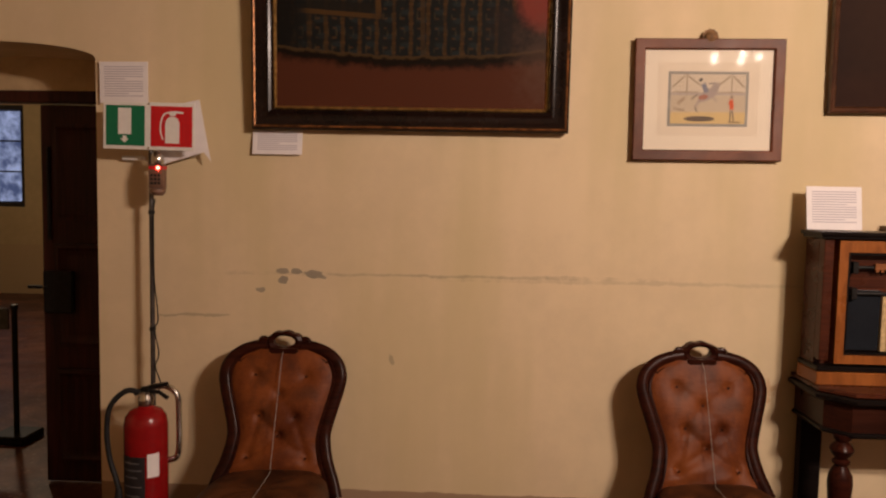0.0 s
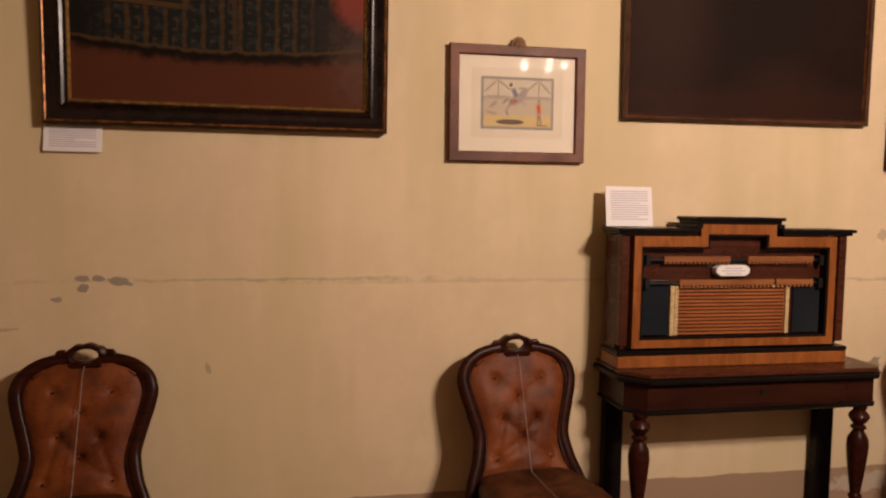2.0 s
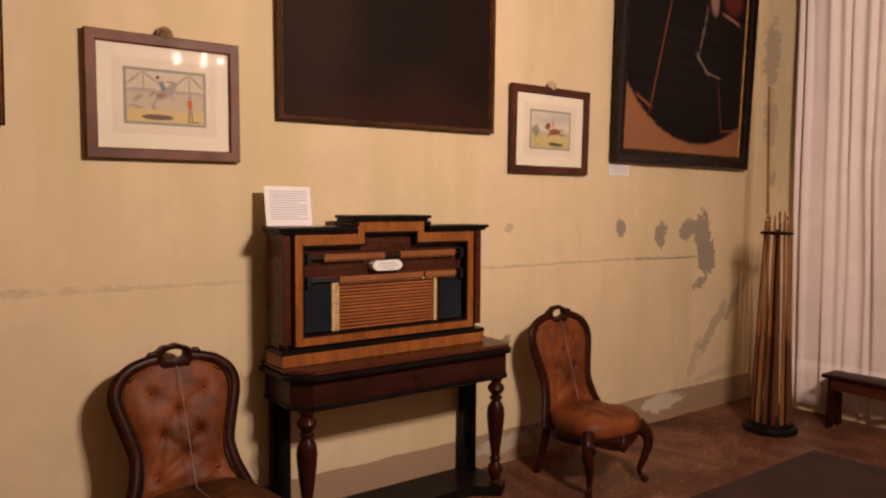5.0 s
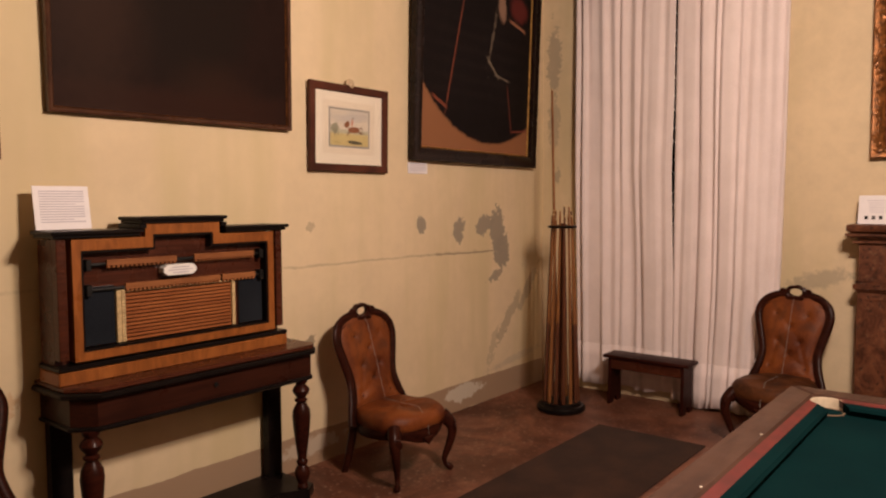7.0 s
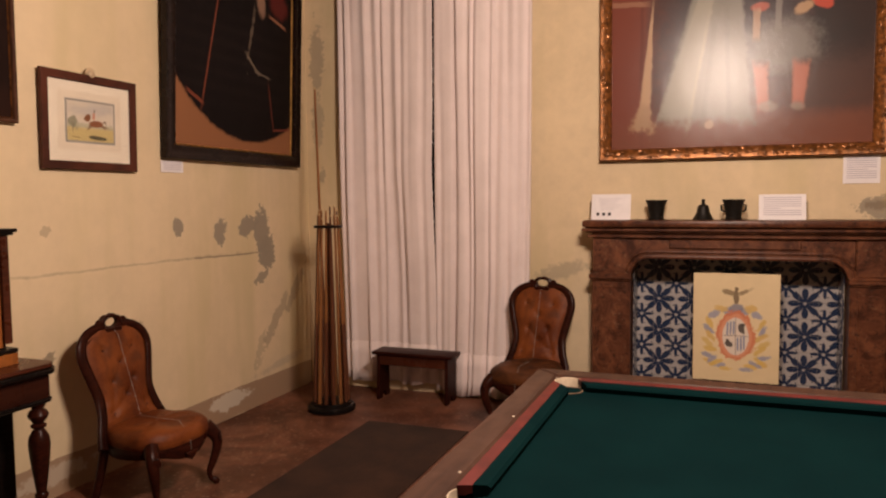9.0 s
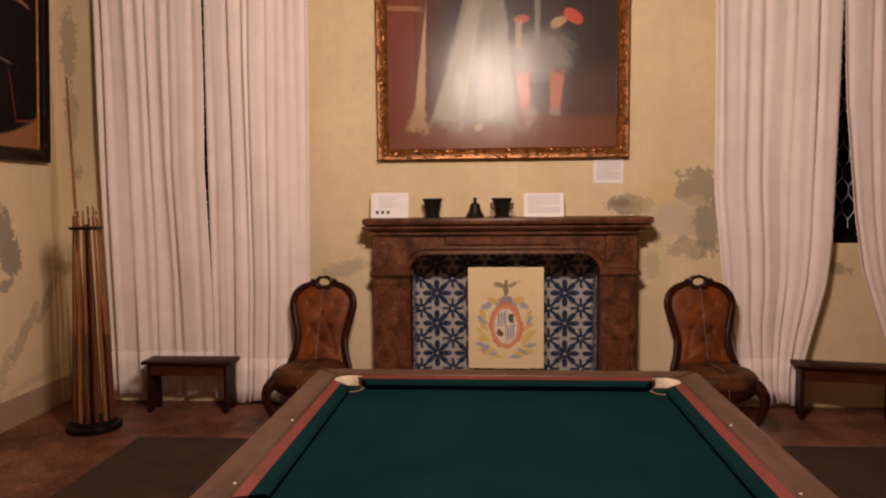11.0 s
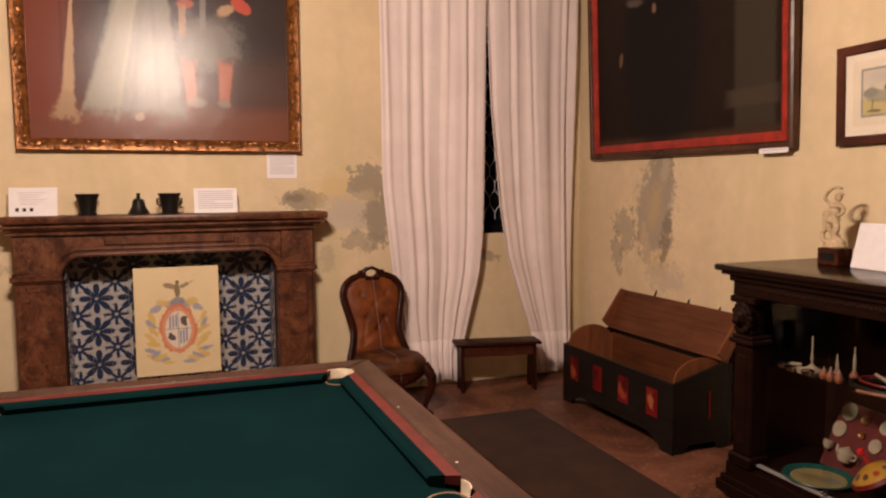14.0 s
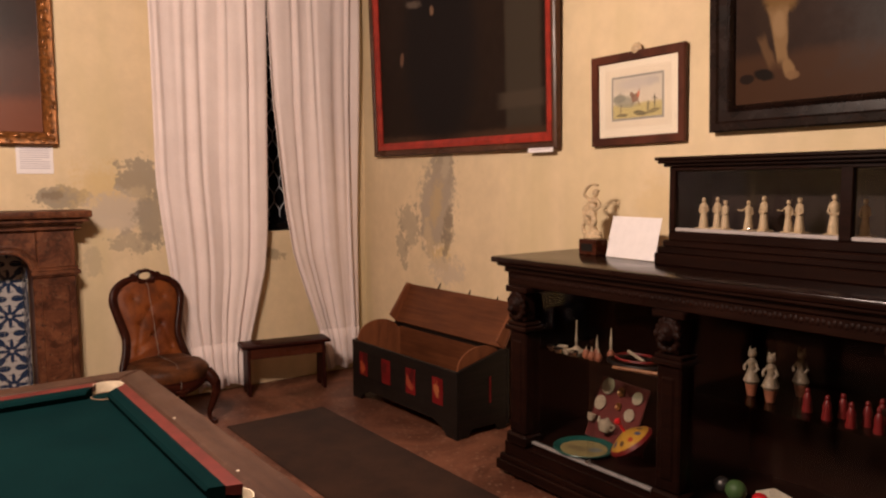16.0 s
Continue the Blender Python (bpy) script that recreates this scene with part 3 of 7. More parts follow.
# north wall with a segmental arch over the doorway
DX0, DX1, DSP, DRISE = -2.88, -1.778, 2.155, 0.075
bm = bmesh.new()
box(bm, XW - 0.3, DX0, YN, YN + 0.5, 0, HC)
box(bm, DX1, XE + 0.4, YN, YN + 0.5, 0, HC)
mid, half = (DX0 + DX1) / 2, (DX1 - DX0) / 2
arch = [(mid + half * math.cos(math.pi * k / 16), DSP + DRISE * math.sin(math.pi * k / 16)) for k in range(17)]
prism(bm, [(DX0, HC), *reversed(arch), (DX1, HC)], YN, YN + 0.5)
structure("wall_north", bm, m_wall_n, "pale yellow plaster wall with grey patches and a long crack", "wall")
bm = slab_with_holes(bmesh.new(), YS - 0.3, YN, 0, HC, [(-3.0, -1.72, 1.2, 3.5), (-0.676, 0.676, 0.0, 1.175), (1.62, 2.86, 1.2, 3.5)],
                     lambda b, a, c, d, e: box(b, XE, XE + 0.4, a, c, d, e))
structure("wall_east", bm, m_wall_e, "pale yellow plaster wall with damp stains round the fireplace", "wall")
structure("wall_south", B(XW - 0.3, XE + 0.4, YS - 0.3, YS, 0, HC), m_wall_s, "pale yellow plaster wall with a large grey damp patch", "wall")
structure("wall_west", B(XW - 0.3, XW, YS, YN, 0, HC), m_wall_w, "plain pale yellow plaster wall", "wall")
structure("ceiling", B(XW - 0.3, XE + 0.4, YS - 0.3, YN + 0.5, HC, HC + 0.2), m_ceiling, "plain dark timber ceiling", "ceiling")
structure("floor", B(-9.5, XE + 0.4, YS - 0.3, 11.1, -0.15, 0), m_floor, "reddish brown terrazzo floor with pale chips", "floor")

# doorway: panel over the lintel, frame, one closed leaf
structure("door_tympanum", PR([(DX0, 2.06), *reversed(arch), (DX1, 2.06)], YN + 0.40, YN + 0.44), m_reveal, "brown plaster panel above the door lintel", "wall")
bm = bmesh.new()
box(bm, DX0, DX1, YN + 0.38, YN + 0.47, 2.0, 2.06, 0.006)
box(bm, DX0, DX0 + 0.06, YN + 0.38, YN + 0.47, 0, 2.0, 0.006)
box(bm, DX1 - 0.05, DX1, YN + 0.38, YN + 0.47, 0, 2.0, 0.006)
structure("door_frame", bm, m_leaf, "dark walnut door frame", "door frame")
leaf = thing("door_1", pose(-2.30, YN + 0.43, 0), "dark walnut door leaf standing closed beside the open half", "door", kind="structure")
part("door_panel", B(0, 0.465, 0, 0.045, 0.012, 1.995, 0.006), m_leaf, leaf)
for z0, z1 in ((0.12, 0.62), (0.74, 1.28), (1.40, 1.90)):
    part("raised_panel", moulding(0.07, 0.40, z0, z1, [(0, 0), (0, 0.012), (0.02, 0.016), (0.035, 0.006), (0.05, 0.003), (0.06, 0.0)]), m_leaf, leaf)
lock = part("lock_case", B(0.015, 0.17, -0.03, 0.0, 0.92, 1.14, 0.006), m_iron, leaf, "black iron lock case")
part("door_handle", T([(0.03, -0.03, 1.06), (0.03, -0.06, 1.06), (-0.04, -0.065, 1.06)], 0.009, 8), m_iron, lock)
part("bolt", T([(0.045, -0.01, 1.30), (0.045, -0.01, 1.78)], 0.009, 8), m_iron, leaf)

# the next room
m_wall_far = layered("plaster_next_room", (0.58, 0.42, 0.22), [("r", -6, 0.35, 20, 0.38, 0, 0.02, 0.02, (0.52, 0.36, 0.20), 0.9)], rough=0.8)
bm = slab_with_holes(bmesh.new(), -9.4, 0.5, 0, 3.6, [(-8.1, -6.66, 1.28, 2.76)], lambda b, a, c, d, e: box(b, a, c, 10.65, 11.05, d, e))
structure("wall_next_room", bm, m_wall_far, "dim ochre plaster wall of the adjoining room", "wall")
bm = box(box(bmesh.new(), -9.6, -9.4, YN + 0.5, 11.05, 0, 3.6), 0.5, 0.7, YN + 0.5, 11.05, 0, 3.6)
structure("wall_next_sides", bm, m_wall_far, "dim ochre side walls of the adjoining room", "wall")
structure("ceiling_next_room", B(-9.6, 0.7, YN + 0.5, 11.05, 3.6, 3.8), m_ceiling, "plain ceiling of the adjoining room", "ceiling")
m_dusk, nt, b_ = mat_new("dusk_lit_pane")
v_ = coords(nt)
col_ = mixc(nt, ramp(nt, noise_(nt, v_, 5.0, 5.0), 0.35, 0.7), (0.05, 0.07, 0.16), (0.30, 0.36, 0.58))
nt.links.new(col_, b_.inputs["Base Color"])
nt.links.new(col_, b_.inputs["Emission Color"])
b_.inputs["Emission Strength"].default_value = 0.55
gloss(b_, 0.3)
win = thing("window_1", pose(-7.38, 10.78, 1.28), "leaded window with bluish dusk light in a dark frame", "window", kind="structure")
part("window_frame", moulding(-0.72, 0.72, 0.0, 1.48, [(0, 0), (0, 0.09), (0.07, 0.09), (0.07, 0)]), m_steel, win)
for k in range(3):
    z0 = 0.07 + k * 0.447
    for j in range(2):
        part("pane", B(-0.65 + j * 0.65, -0.01 + j * 0.65, -0.03, -0.02, z0 + 0.01, z0 + 0.437), m_dusk, win, "bluish pane")
    if k:
        part("glazing_bar", B(-0.65, 0.65, -0.055, -0.01, z0 - 0.012, z0 + 0.012), m_steel, win)
part("mullion", B(-0.012, 0.0, -0.055, -0.01, 0.07, 1.41), m_steel, win)
post = thing("rope_post", pose(-2.865, 4.45, 0), "black museum barrier post on a square base", "barrier post")
part("base", B(-0.11, 0.11, -0.11, 0.11, 0, 0.055, 0.008), m_iron, post)
part("pole", T([(0, 0, 0.05), (0, 0, 0.83)], 0.017, 12), m_iron, post)
part("cap", L([(0.02, 0.82), (0.024, 0.83), (0.02, 0.85), (0.002, 0.853)], 12), m_iron, post)
part("label_plate", B(-0.20, -0.02, -0.03, -0.015, 0.70, 0.83, 0.003), m_steel, post)

# windows behind the curtains
for n, y0, y1 in ((2, -3.0, -1.72), (3, 1.62, 2.86)):
    w = thing("window_%d" % n, pose(XE + 0.22, (y0 + y1) / 2, 1.2, 0, 0, -90), "dark night window with hexagonal leaded panes behind curtains", "window", kind="structure")
    hw = (y1 - y0) / 2
    part("window_frame", moulding(-hw, hw, 0.0, 2.3, [(0, 0), (0, 0.08), (0.05, 0.08), (0.06, 0.06), (0.06, 0)]), m_black, w)
    part("window_sill", B(-hw, hw, -0.215, 0.0, -0.04, 0.0, 0.006), m_mahog, w)
    part("pane", B(-hw + 0.06, hw - 0.06, -0.01, 0.0, 0.06, 2.24), m_night, w)
    part("mullion", B(-0.025, 0.025, -0.07, -0.01, 0.06, 2.24, 0.004), m_black, w)
    bm = bmesh.new()
    hx, hz, up = 0.047, 0.25, 0.06
    for i in range(-13, 14):
        for j in range(9):
            x = i * hx
            if abs(x) > hw - 0.08:
                continue
            zz = 0.1 + j * hz + (hz / 2 if i % 2 else 0)
            if zz > 2.1:
                continue
            tube(bm, [(x, -0.014, zz), (x, -0.014, zz + up)], 0.0040, 4)
            for s in (-1, 1):
                if abs(x + s * hx) <= hw - 0.06:
                    tube(bm, [(x, -0.014, zz + up), (x + s * hx, -0.014, zz + hz * 0.5)], 0.0040, 4)
    part("lead_lattice", bm, m_lead, w)


# ---- curtains ----
def curtain_panel(name, parent, left, right, z0, z1, folds, seed, x_at, depth=0.029):
    """Pleated cloth between two edges, each a function of height; y runs to the left as one faces the wall."""
    rnd = random.Random(seed)
    ph = [rnd.uniform(0, math.tau) for _ in range(6)]
    nu, nz = folds * 9, 36
    hem_row = 3

    def point(u, k):
        z = z0 + (z1 - z0) * k / nz
        a, b = left(z), right(z)
        tight = 0.75 + 0.25 * math.sin(3 * u + ph[0])
        uu = u + 0.035 * math.sin(5.1 * u * math.tau + ph[1]) + 0.02 * math.sin(2.3 * u * math.tau + ph[2] + 0.5 * z)
        uu += 0.05 * math.sin(1.7 * u * math.tau + ph[5])
        f = math.sin(uu * folds * math.tau + 0.25 * math.sin(1.3 * z + ph[3])) + 0.45 * math.sin(uu * folds * 1.63 * math.tau + ph[4])
        f = math.copysign(abs(f / 1.3) ** 0.85, f)
        low = 1.0 + 0.35 * max(0, 1 - z / 1.2)
        x = x_at + depth * f * tight * low + 0.02 * math.sin(uu * 7 + ph[4]) + 0.012 * math.sin(z * 2.2 + uu * 9 + ph[5])
        wob = 0.015 * math.sin(2.0 * u * math.tau + ph[2]) if k == 0 else 0.0
        return (x, a + (b - a) * u, z + wob)

    for nm, lo, hi, mat in (("cloth", 0, nz, m_curtain), ("hem", 0, hem_row, m_hem)):
        bm = bmesh.new()
        g = [[bm.verts.new(point(i / nu, k)) for i in range(nu + 1)] for k in range(lo, hi + 1)]
        for r in range(len(g) - 1):
            for i in range(nu):
                bm.faces.new((g[r][i], g[r][i + 1], g[r + 1][i + 1], g[r + 1][i]))
        if nm == "hem":
            for v in bm.verts:
                v.co.x -= 0.003
                v.co.z -= 0.004
        ob = part(name if nm == "cloth" else "hem", bm, mat, parent, "" if nm == "cloth" else "paler double hem", angle=180)
        s = ob.modifiers.new("thickness", "SOLIDIFY")
        s.thickness, s.use_rim_only = 0.0018, False
        s.offset = 0.0


def lerp_edges(rows):
    zs, ys = zip(*rows)
    return lambda z: float(np.interp(z, zs, ys))


CX = XE - 0.075
cur = thing("curtain", pose(0, 0, 0), "floor-length white cotton curtain drawn across a window", "curtain", "window curtains")
curtain_panel("panel", cur, lerp_edges([(0, 3.0), (3.9, 3.04)]), lerp_edges([(0, 2.19), (1.0, 2.194), (1.4, 2.206), (1.8, 2.222), (2.3, 2.213), (3.0, 2.206), (3.9, 2.18)]), 0.085, 3.95, 6, 3, CX)
curtain_panel("panel", cur, lerp_edges([(0, 2.210), (1.2, 2.200), (1.7, 2.199), (2.6, 2.205), (3.9, 2.19)]), lerp_edges([(0, 1.50), (0.9, 1.44), (3.9, 1.40)]), 0.035, 3.95, 7, 8, CX - 0.012)
part("curtain_rod", T([(CX, 3.15, 3.98), (CX, 1.3, 3.98)], 0.014, 10), m_steel, cur)
cur = thing("curtain", pose(0, 0, 0), "white cotton curtain hanging parted over a dark window", "curtain", "window curtains")
curtain_panel("panel", cur, lerp_edges([(0, -1.75), (0.6, -1.60), (1.6, -1.49), (3.9, -1.47)]),
              lerp_edges([(0, -2.10), (0.3, -2.12), (0.62, -2.20), (0.9, -2.27), (1.2, -2.30), (2.4, -2.335), (3.0, -2.345), (3.9, -2.33)]), 0.05, 3.95, 6, 5, CX)
curtain_panel("panel", cur, lerp_edges([(0, -2.83), (0.3, -2.76), (0.7, -2.62), (1.0, -2.52), (1.4, -2.455), (2.2, -2.385), (3.0, -2.355), (3.9, -2.35)]),
              lerp_edges([(0, -3.10), (3.9, -3.19)]), 0.05, 3.95, 6, 12, CX)
part("curtain_rod", T([(CX, -1.4, 3.98), (CX, -3.22, 3.98)], 0.014, 10), m_steel, cur)


# ---- fireplace ----
def fireplace():
    f = thing("fireplace", wall_frame("E", 0.0, 0.0), "brown and red marble fireplace with moulded mantel shelf", "fireplace")
    # local x = -world y; the front stands 0.23 m out from the wall
    outl, iw, zt = 0.935, 0.685, 1.145

    def jamb(s):
        bm = bmesh.new()
        box(bm, s * iw, s * outl, -0.21, 0.0, 0, 1.0, 0.008)
        box(bm, s * (iw + 0.045), s * (outl - 0.045), -0.222, -0.205, 0.16, 0.93, 0.006)
        box(bm, s * (iw - 0.01), s * (outl + 0.015), -0.235, 0.0, 0, 0.12, 0.012)
        return bm

    for s in (-1, 1):
        part("jamb", jamb(s), m_marble, f)
        bm = bmesh.new()
        for k, (o, z0, z1) in enumerate(((0.012, 0.985, 1.0), (0.026, 1.0, 1.025), (0.014, 1.025, 1.045))):
            box(bm, s * (iw - o * 0.4), s * (outl + o), -0.21 - o, 0.0, z0, z1, 0.004)
        part("capital", bm, m_marble, f)
        box_ = bmesh.new()
        box(box_, s * (iw + 0.03), s * (outl), -0.215, 0.0, 1.045, 1.29, 0.006)
        part("corner_block", box_, m_marble, f)
    # lintel with rounded inner corners
    r = 0.13
    out = [(-iw - 0.03, 1.29), (-iw - 0.03, 1.045), (-iw, 1.045)]
    out += [(-iw + r - r * math.cos(a), zt - r + r * math.sin(a)) for a in np.linspace(0, math.pi / 2, 8)]
    out += [(iw - r + r * math.sin(a), zt - r + r * math.cos(a)) for a in np.linspace(0, math.pi / 2, 8)]
    out += [(iw, 1.045), (iw + 0.03, 1.045), (iw + 0.03, 1.29)]
    part("lintel", PR(out, -0.205, 0.0, 0.006), m_marble, f)
    # a bead round the opening
    bead = [(-iw + 0.002, -0.21, 1.05)] + [(-iw + r - r * math.cos(a), -0.21, zt + 0.012 - r + r * math.sin(a)) for a in np.linspace(0.1, math.pi / 2, 8)]
    bead += [(iw - r + r * math.sin(a), -0.21, zt + 0.012 - r + r * math.cos(a)) for a in np.linspace(0, math.pi / 2 - 0.1, 8)] + [(iw - 0.002, -0.21, 1.05)]
    part("bead_moulding", T(bead, 0.016, 8), m_marble, f)
    outer = [(-iw - 0.030, -0.208, 1.05)] + [(-iw + r - (r + 0.032) * math.cos(a), -0.208, zt + 0.014 - r + (r + 0.032) * math.sin(a)) for a in np.linspace(0.1, math.pi / 2, 8)]
    outer += [(iw - r + (r + 0.032) * math.sin(a), -0.208, zt + 0.014 - r + (r + 0.032) * math.cos(a)) for a in np.linspace(0, math.pi / 2 - 0.1, 8)] + [(iw + 0.030, -0.208, 1.05)]
    part("outer_bead", T(outer, 0.009, 8), m_marble, f)
    part("frieze_panel", B(-0.42, 0.40, -0.222, -0.2, 1.215, 1.275, 0.006), m_marble, f)
    for o, z0, z1 in ((0.012, 1.280, 1.289), (0.040, 1.289, 1.306), (0.010, 1.306, 1.322), (0.050, 1.322, 1.334), (0.078, 1.334, 1.352), (0.050, 1.352, 1.3618)):
        part("cornice_moulding", B(-outl - o, outl + o, -0.215 - o * 0.7, 0, z0, z1 - 0.0002, 0.003), m_marble, f)
    part("mantel_shelf", B(-1.005, 1.035, -0.30, 0.0, 1.362, 1.41, 0.014, 2), m_marble, f)
    # hearth niche, lined with tiles
    bm = bmesh.new()
    box(bm, -iw, iw, 0.19, 0.205, 0, zt + 0.03)
    part("niche_back", bm, m_grout, f)
    part("niche_top", B(-iw, iw, -0.2, 0.205, zt + 0.03, zt + 0.06), m_soot, f)
    for s in (-1, 1):
        part("niche_side", B(s * iw, s * (iw + 0.0008), 0.0, 0.205, 0, zt + 0.03), m_soot, f)
    return f


fire = fireplace()

# screen board with painted arms
m_arms = layered("painted_arms_board", (0.72, 0.58, 0.35), [
    *[("e", sx * (0.165 + 0.012 * math.sin(k * 2.7)), 0.40 - 0.045 * k, 0.046, 0.017, sx * (62 - 9 * k) + 14 * math.sin(k * 1.9), 0.3, 1.3, ((0.62, 0.42, 0.11), (0.27, 0.28, 0.38), (0.60, 0.40, 0.12), (0.62, 0.44, 0.14))[k % 4], 0.85) for k in range(7) for sx in (-1, 1)],
    *[("e", sx * (0.150 - 0.028 * k), 0.150 - 0.020 * k, 0.040, 0.015, sx * (-40 + 14 * k), 0.3, 1.3, ((0.30, 0.31, 0.40), (0.64, 0.44, 0.12))[(k + (sx > 0)) % 2], 0.85) for k in range(4) for sx in (-1, 1)],
    *[("e", sx * (0.05 + 0.042 * k), 0.485 + 0.022 * math.sin(k * 2.2), 0.040, 0.026, sx * (20 - 22 * k), 0.25, 1.2, ((0.26, 0.27, 0.36), (0.62, 0.42, 0.13), (0.29, 0.30, 0.39))[k], 0.85) for k in range(3) for sx in (-1, 1)],
    ("e", 0.0, 0.505, 0.045, 0.032, 0, 0.2, 0.9, (0.22, 0.22, 0.27), 0.9),
    ("e", 0.0, 0.315, 0.125, 0.172, 0, 0.05, 0.45, (0.58, 0.20, 0.10), 0.95), ("e", 0.0, 0.315, 0.106, 0.150, 0, 0.05, 0.30, (0.66, 0.30, 0.17), 0.9),
    ("e", 0.0, 0.315, 0.084, 0.128, 0, 0.05, 0.12, (0.70, 0.62, 0.52), 0.97),
    ("r", 0.0, 0.315, 0.003, 0.128, 0, 0.2, 0.1, (0.20, 0.16, 0.14), 0.7), ("r", 0.0, 0.318, 0.080, 0.003, 0, 0.2, 0.1, (0.20, 0.16, 0.14), 0.7),
    *[("r", x_, z_, 0.006, 0.045, 0, 0.2, 0.15, (0.22, 0.25, 0.36), 0.9) for x_, z_ in ((-0.052, 0.365), (-0.032, 0.372), (-0.012, 0.375), (0.014, 0.262), (0.034, 0.265), (0.053, 0.275))],
    ("e", 0.038, 0.372, 0.020, 0.032, 15, 0.2, 1.4, (0.05, 0.04, 0.035), 0.92), ("e", 0.052, 0.395, 0.012, 0.010, 0, 0.2, 1.0, (0.05, 0.04, 0.035), 0.9),
    ("e", -0.040, 0.260, 0.028, 0.020, -10, 0.2, 1.4, (0.05, 0.04, 0.035), 0.92), ("e", -0.052, 0.285, 0.010, 0.012, 0, 0.2, 1.0, (0.05, 0.04, 0.035), 0.9),
    ("e", 0.0, 0.590, 0.020, 0.048, 0, 0.2, 1.0, (0.17, 0.12, 0.07), 0.9), ("e", 0.004, 0.640, 0.014, 0.014, 0, 0.2, 0.8, (0.15, 0.10, 0.06), 0.9),
    ("e", -0.045, 0.618, 0.046, 0.017, -24, 0.25, 1.3, (0.22, 0.16, 0.09), 0.85), ("e", 0.045, 0.618, 0.046, 0.017, 24, 0.25, 1.3, (0.22, 0.16, 0.09), 0.85),
], warp=0.012, rough=0.55, mottle=0.06)
scr = thing("fire_screen", pose(5.43, -0.014, 0, 0, 0, -90), "cream board painted with a coat of arms standing in the hearth", "fire screen")
part("board", B(-0.275, 0.275, -0.012, 0.012, 0.30, 1.045, 0.004), m_arms, scr, m=pose(0, 0, 0))
for o in scr.children:
    for v in o.data.vertices:
        v.co.z -= 0.30
    o.location.z = 0.30
for s in (-0.2, 0.2):
    part("foot", B(s - 0.02, s + 0.02, -0.06, 0.06, 0, 0.305, 0.004), m_mahog, scr)
hearth = solo("hearth_slab", B(5.05, 5.55, -0.66, 0.66, 0.0, 0.02, 0.004), m_soot, IDENT, "dark hearth slab in front of the fireplace", "hearth", kind="structure")

# things on the mantel
MZ = 1.41


def card(name, m, w, h, lines, label, category="card", bars=True, thick=0.003, group=""):
    c = thing(name, m, label, category, group)
    part("sheet", B(-w / 2, w / 2, -thick, 0, 0, h, 0.0008), m_paper, c)
    if bars:
        rnd = random.Random(int(w * 1000) + lines)
        top, gap = h * 0.88, h * 0.76 / max(lines, 1)
        for k in range(lines):
            ww = w * (0.80 if k % 6 != 5 else rnd.uniform(0.3, 0.7))
            z = top - k * gap
            part("text_line", B(-w * 0.4, -w * 0.4 + ww, -thick - 0.0012, -thick, z - gap * 0.22, z + gap * 0.14), m_ink, c)
    return c


def cup(y, label):
    c = thing("mortar", pose(5.40, y, MZ), label, "mortar", "black mantel vessels")
    part("body", L([(0.0, 0), (0.052, 0), (0.054, 0.012), (0.048, 0.02), (0.052, 0.05), (0.060, 0.10), (0.072, 0.128), (0.074, 0.138), (0.068, 0.138), (0.052, 0.10), (0.0, 0.03)], 24), m_bronze, c)
    return c


cup(0.512, "black bronze mortar with a flared rim on the mantel")
c2 = cup(0.012, "black bronze mortar with two lug handles on the mantel")
for s in (-1, 1):
    part("lug", T([(0, s * 0.057, 0.10), (0, s * 0.078, 0.10), (0, s * 0.075, 0.065), (0, s * 0.055, 0.055)], 0.007, 8), m_bronze, c2)
bell = thing("hand_bell", pose(5.40, 0.205, MZ), "small black bronze bell with a knob handle on the mantel", "bell")
part("body", L([(0.066, 0), (0.070, 0.004), (0.060, 0.02), (0.044, 0.05), (0.038, 0.085), (0.030, 0.10), (0.012, 0.106)], 24), m_bronze, bell)
part("handle", L([(0.010, 0.10), (0.014, 0.112), (0.010, 0.122), (0.015, 0.136), (0.004, 0.143)], 14), m_bronze, bell, "brownish knob")
cl = card("label_card", wall_frame("E", 0.825, 0.16, MZ, -12), 0.275, 0.185, 0, "white laminated card with small pictures leaning on the mantel", bars=False)
for k, z in enumerate((0.15, 0.135, 0.12, 0.105, 0.09, 0.075)):
    part("text_line", B(-0.09 + 0.004 * k, 0.07 - 0.02 * (k % 3), -0.0044, -0.003, z, z + 0.003), m_ink, cl)
for k in range(3):
    part("tiny_picture", B(-0.10 + k * 0.04, -0.08 + k * 0.04, -0.0044, -0.003, 0.03, 0.052), m_bronze, cl)
card("label_card", wall_frame("E", -0.287, 0.16, MZ, -12), 0.285, 0.172, 9, "white laminated text card leaning on the mantel")
card("label_card", wall_frame("E", -0.762, 0.004, 1.645), 0.215, 0.185, 10, "white text card fixed under the painting")


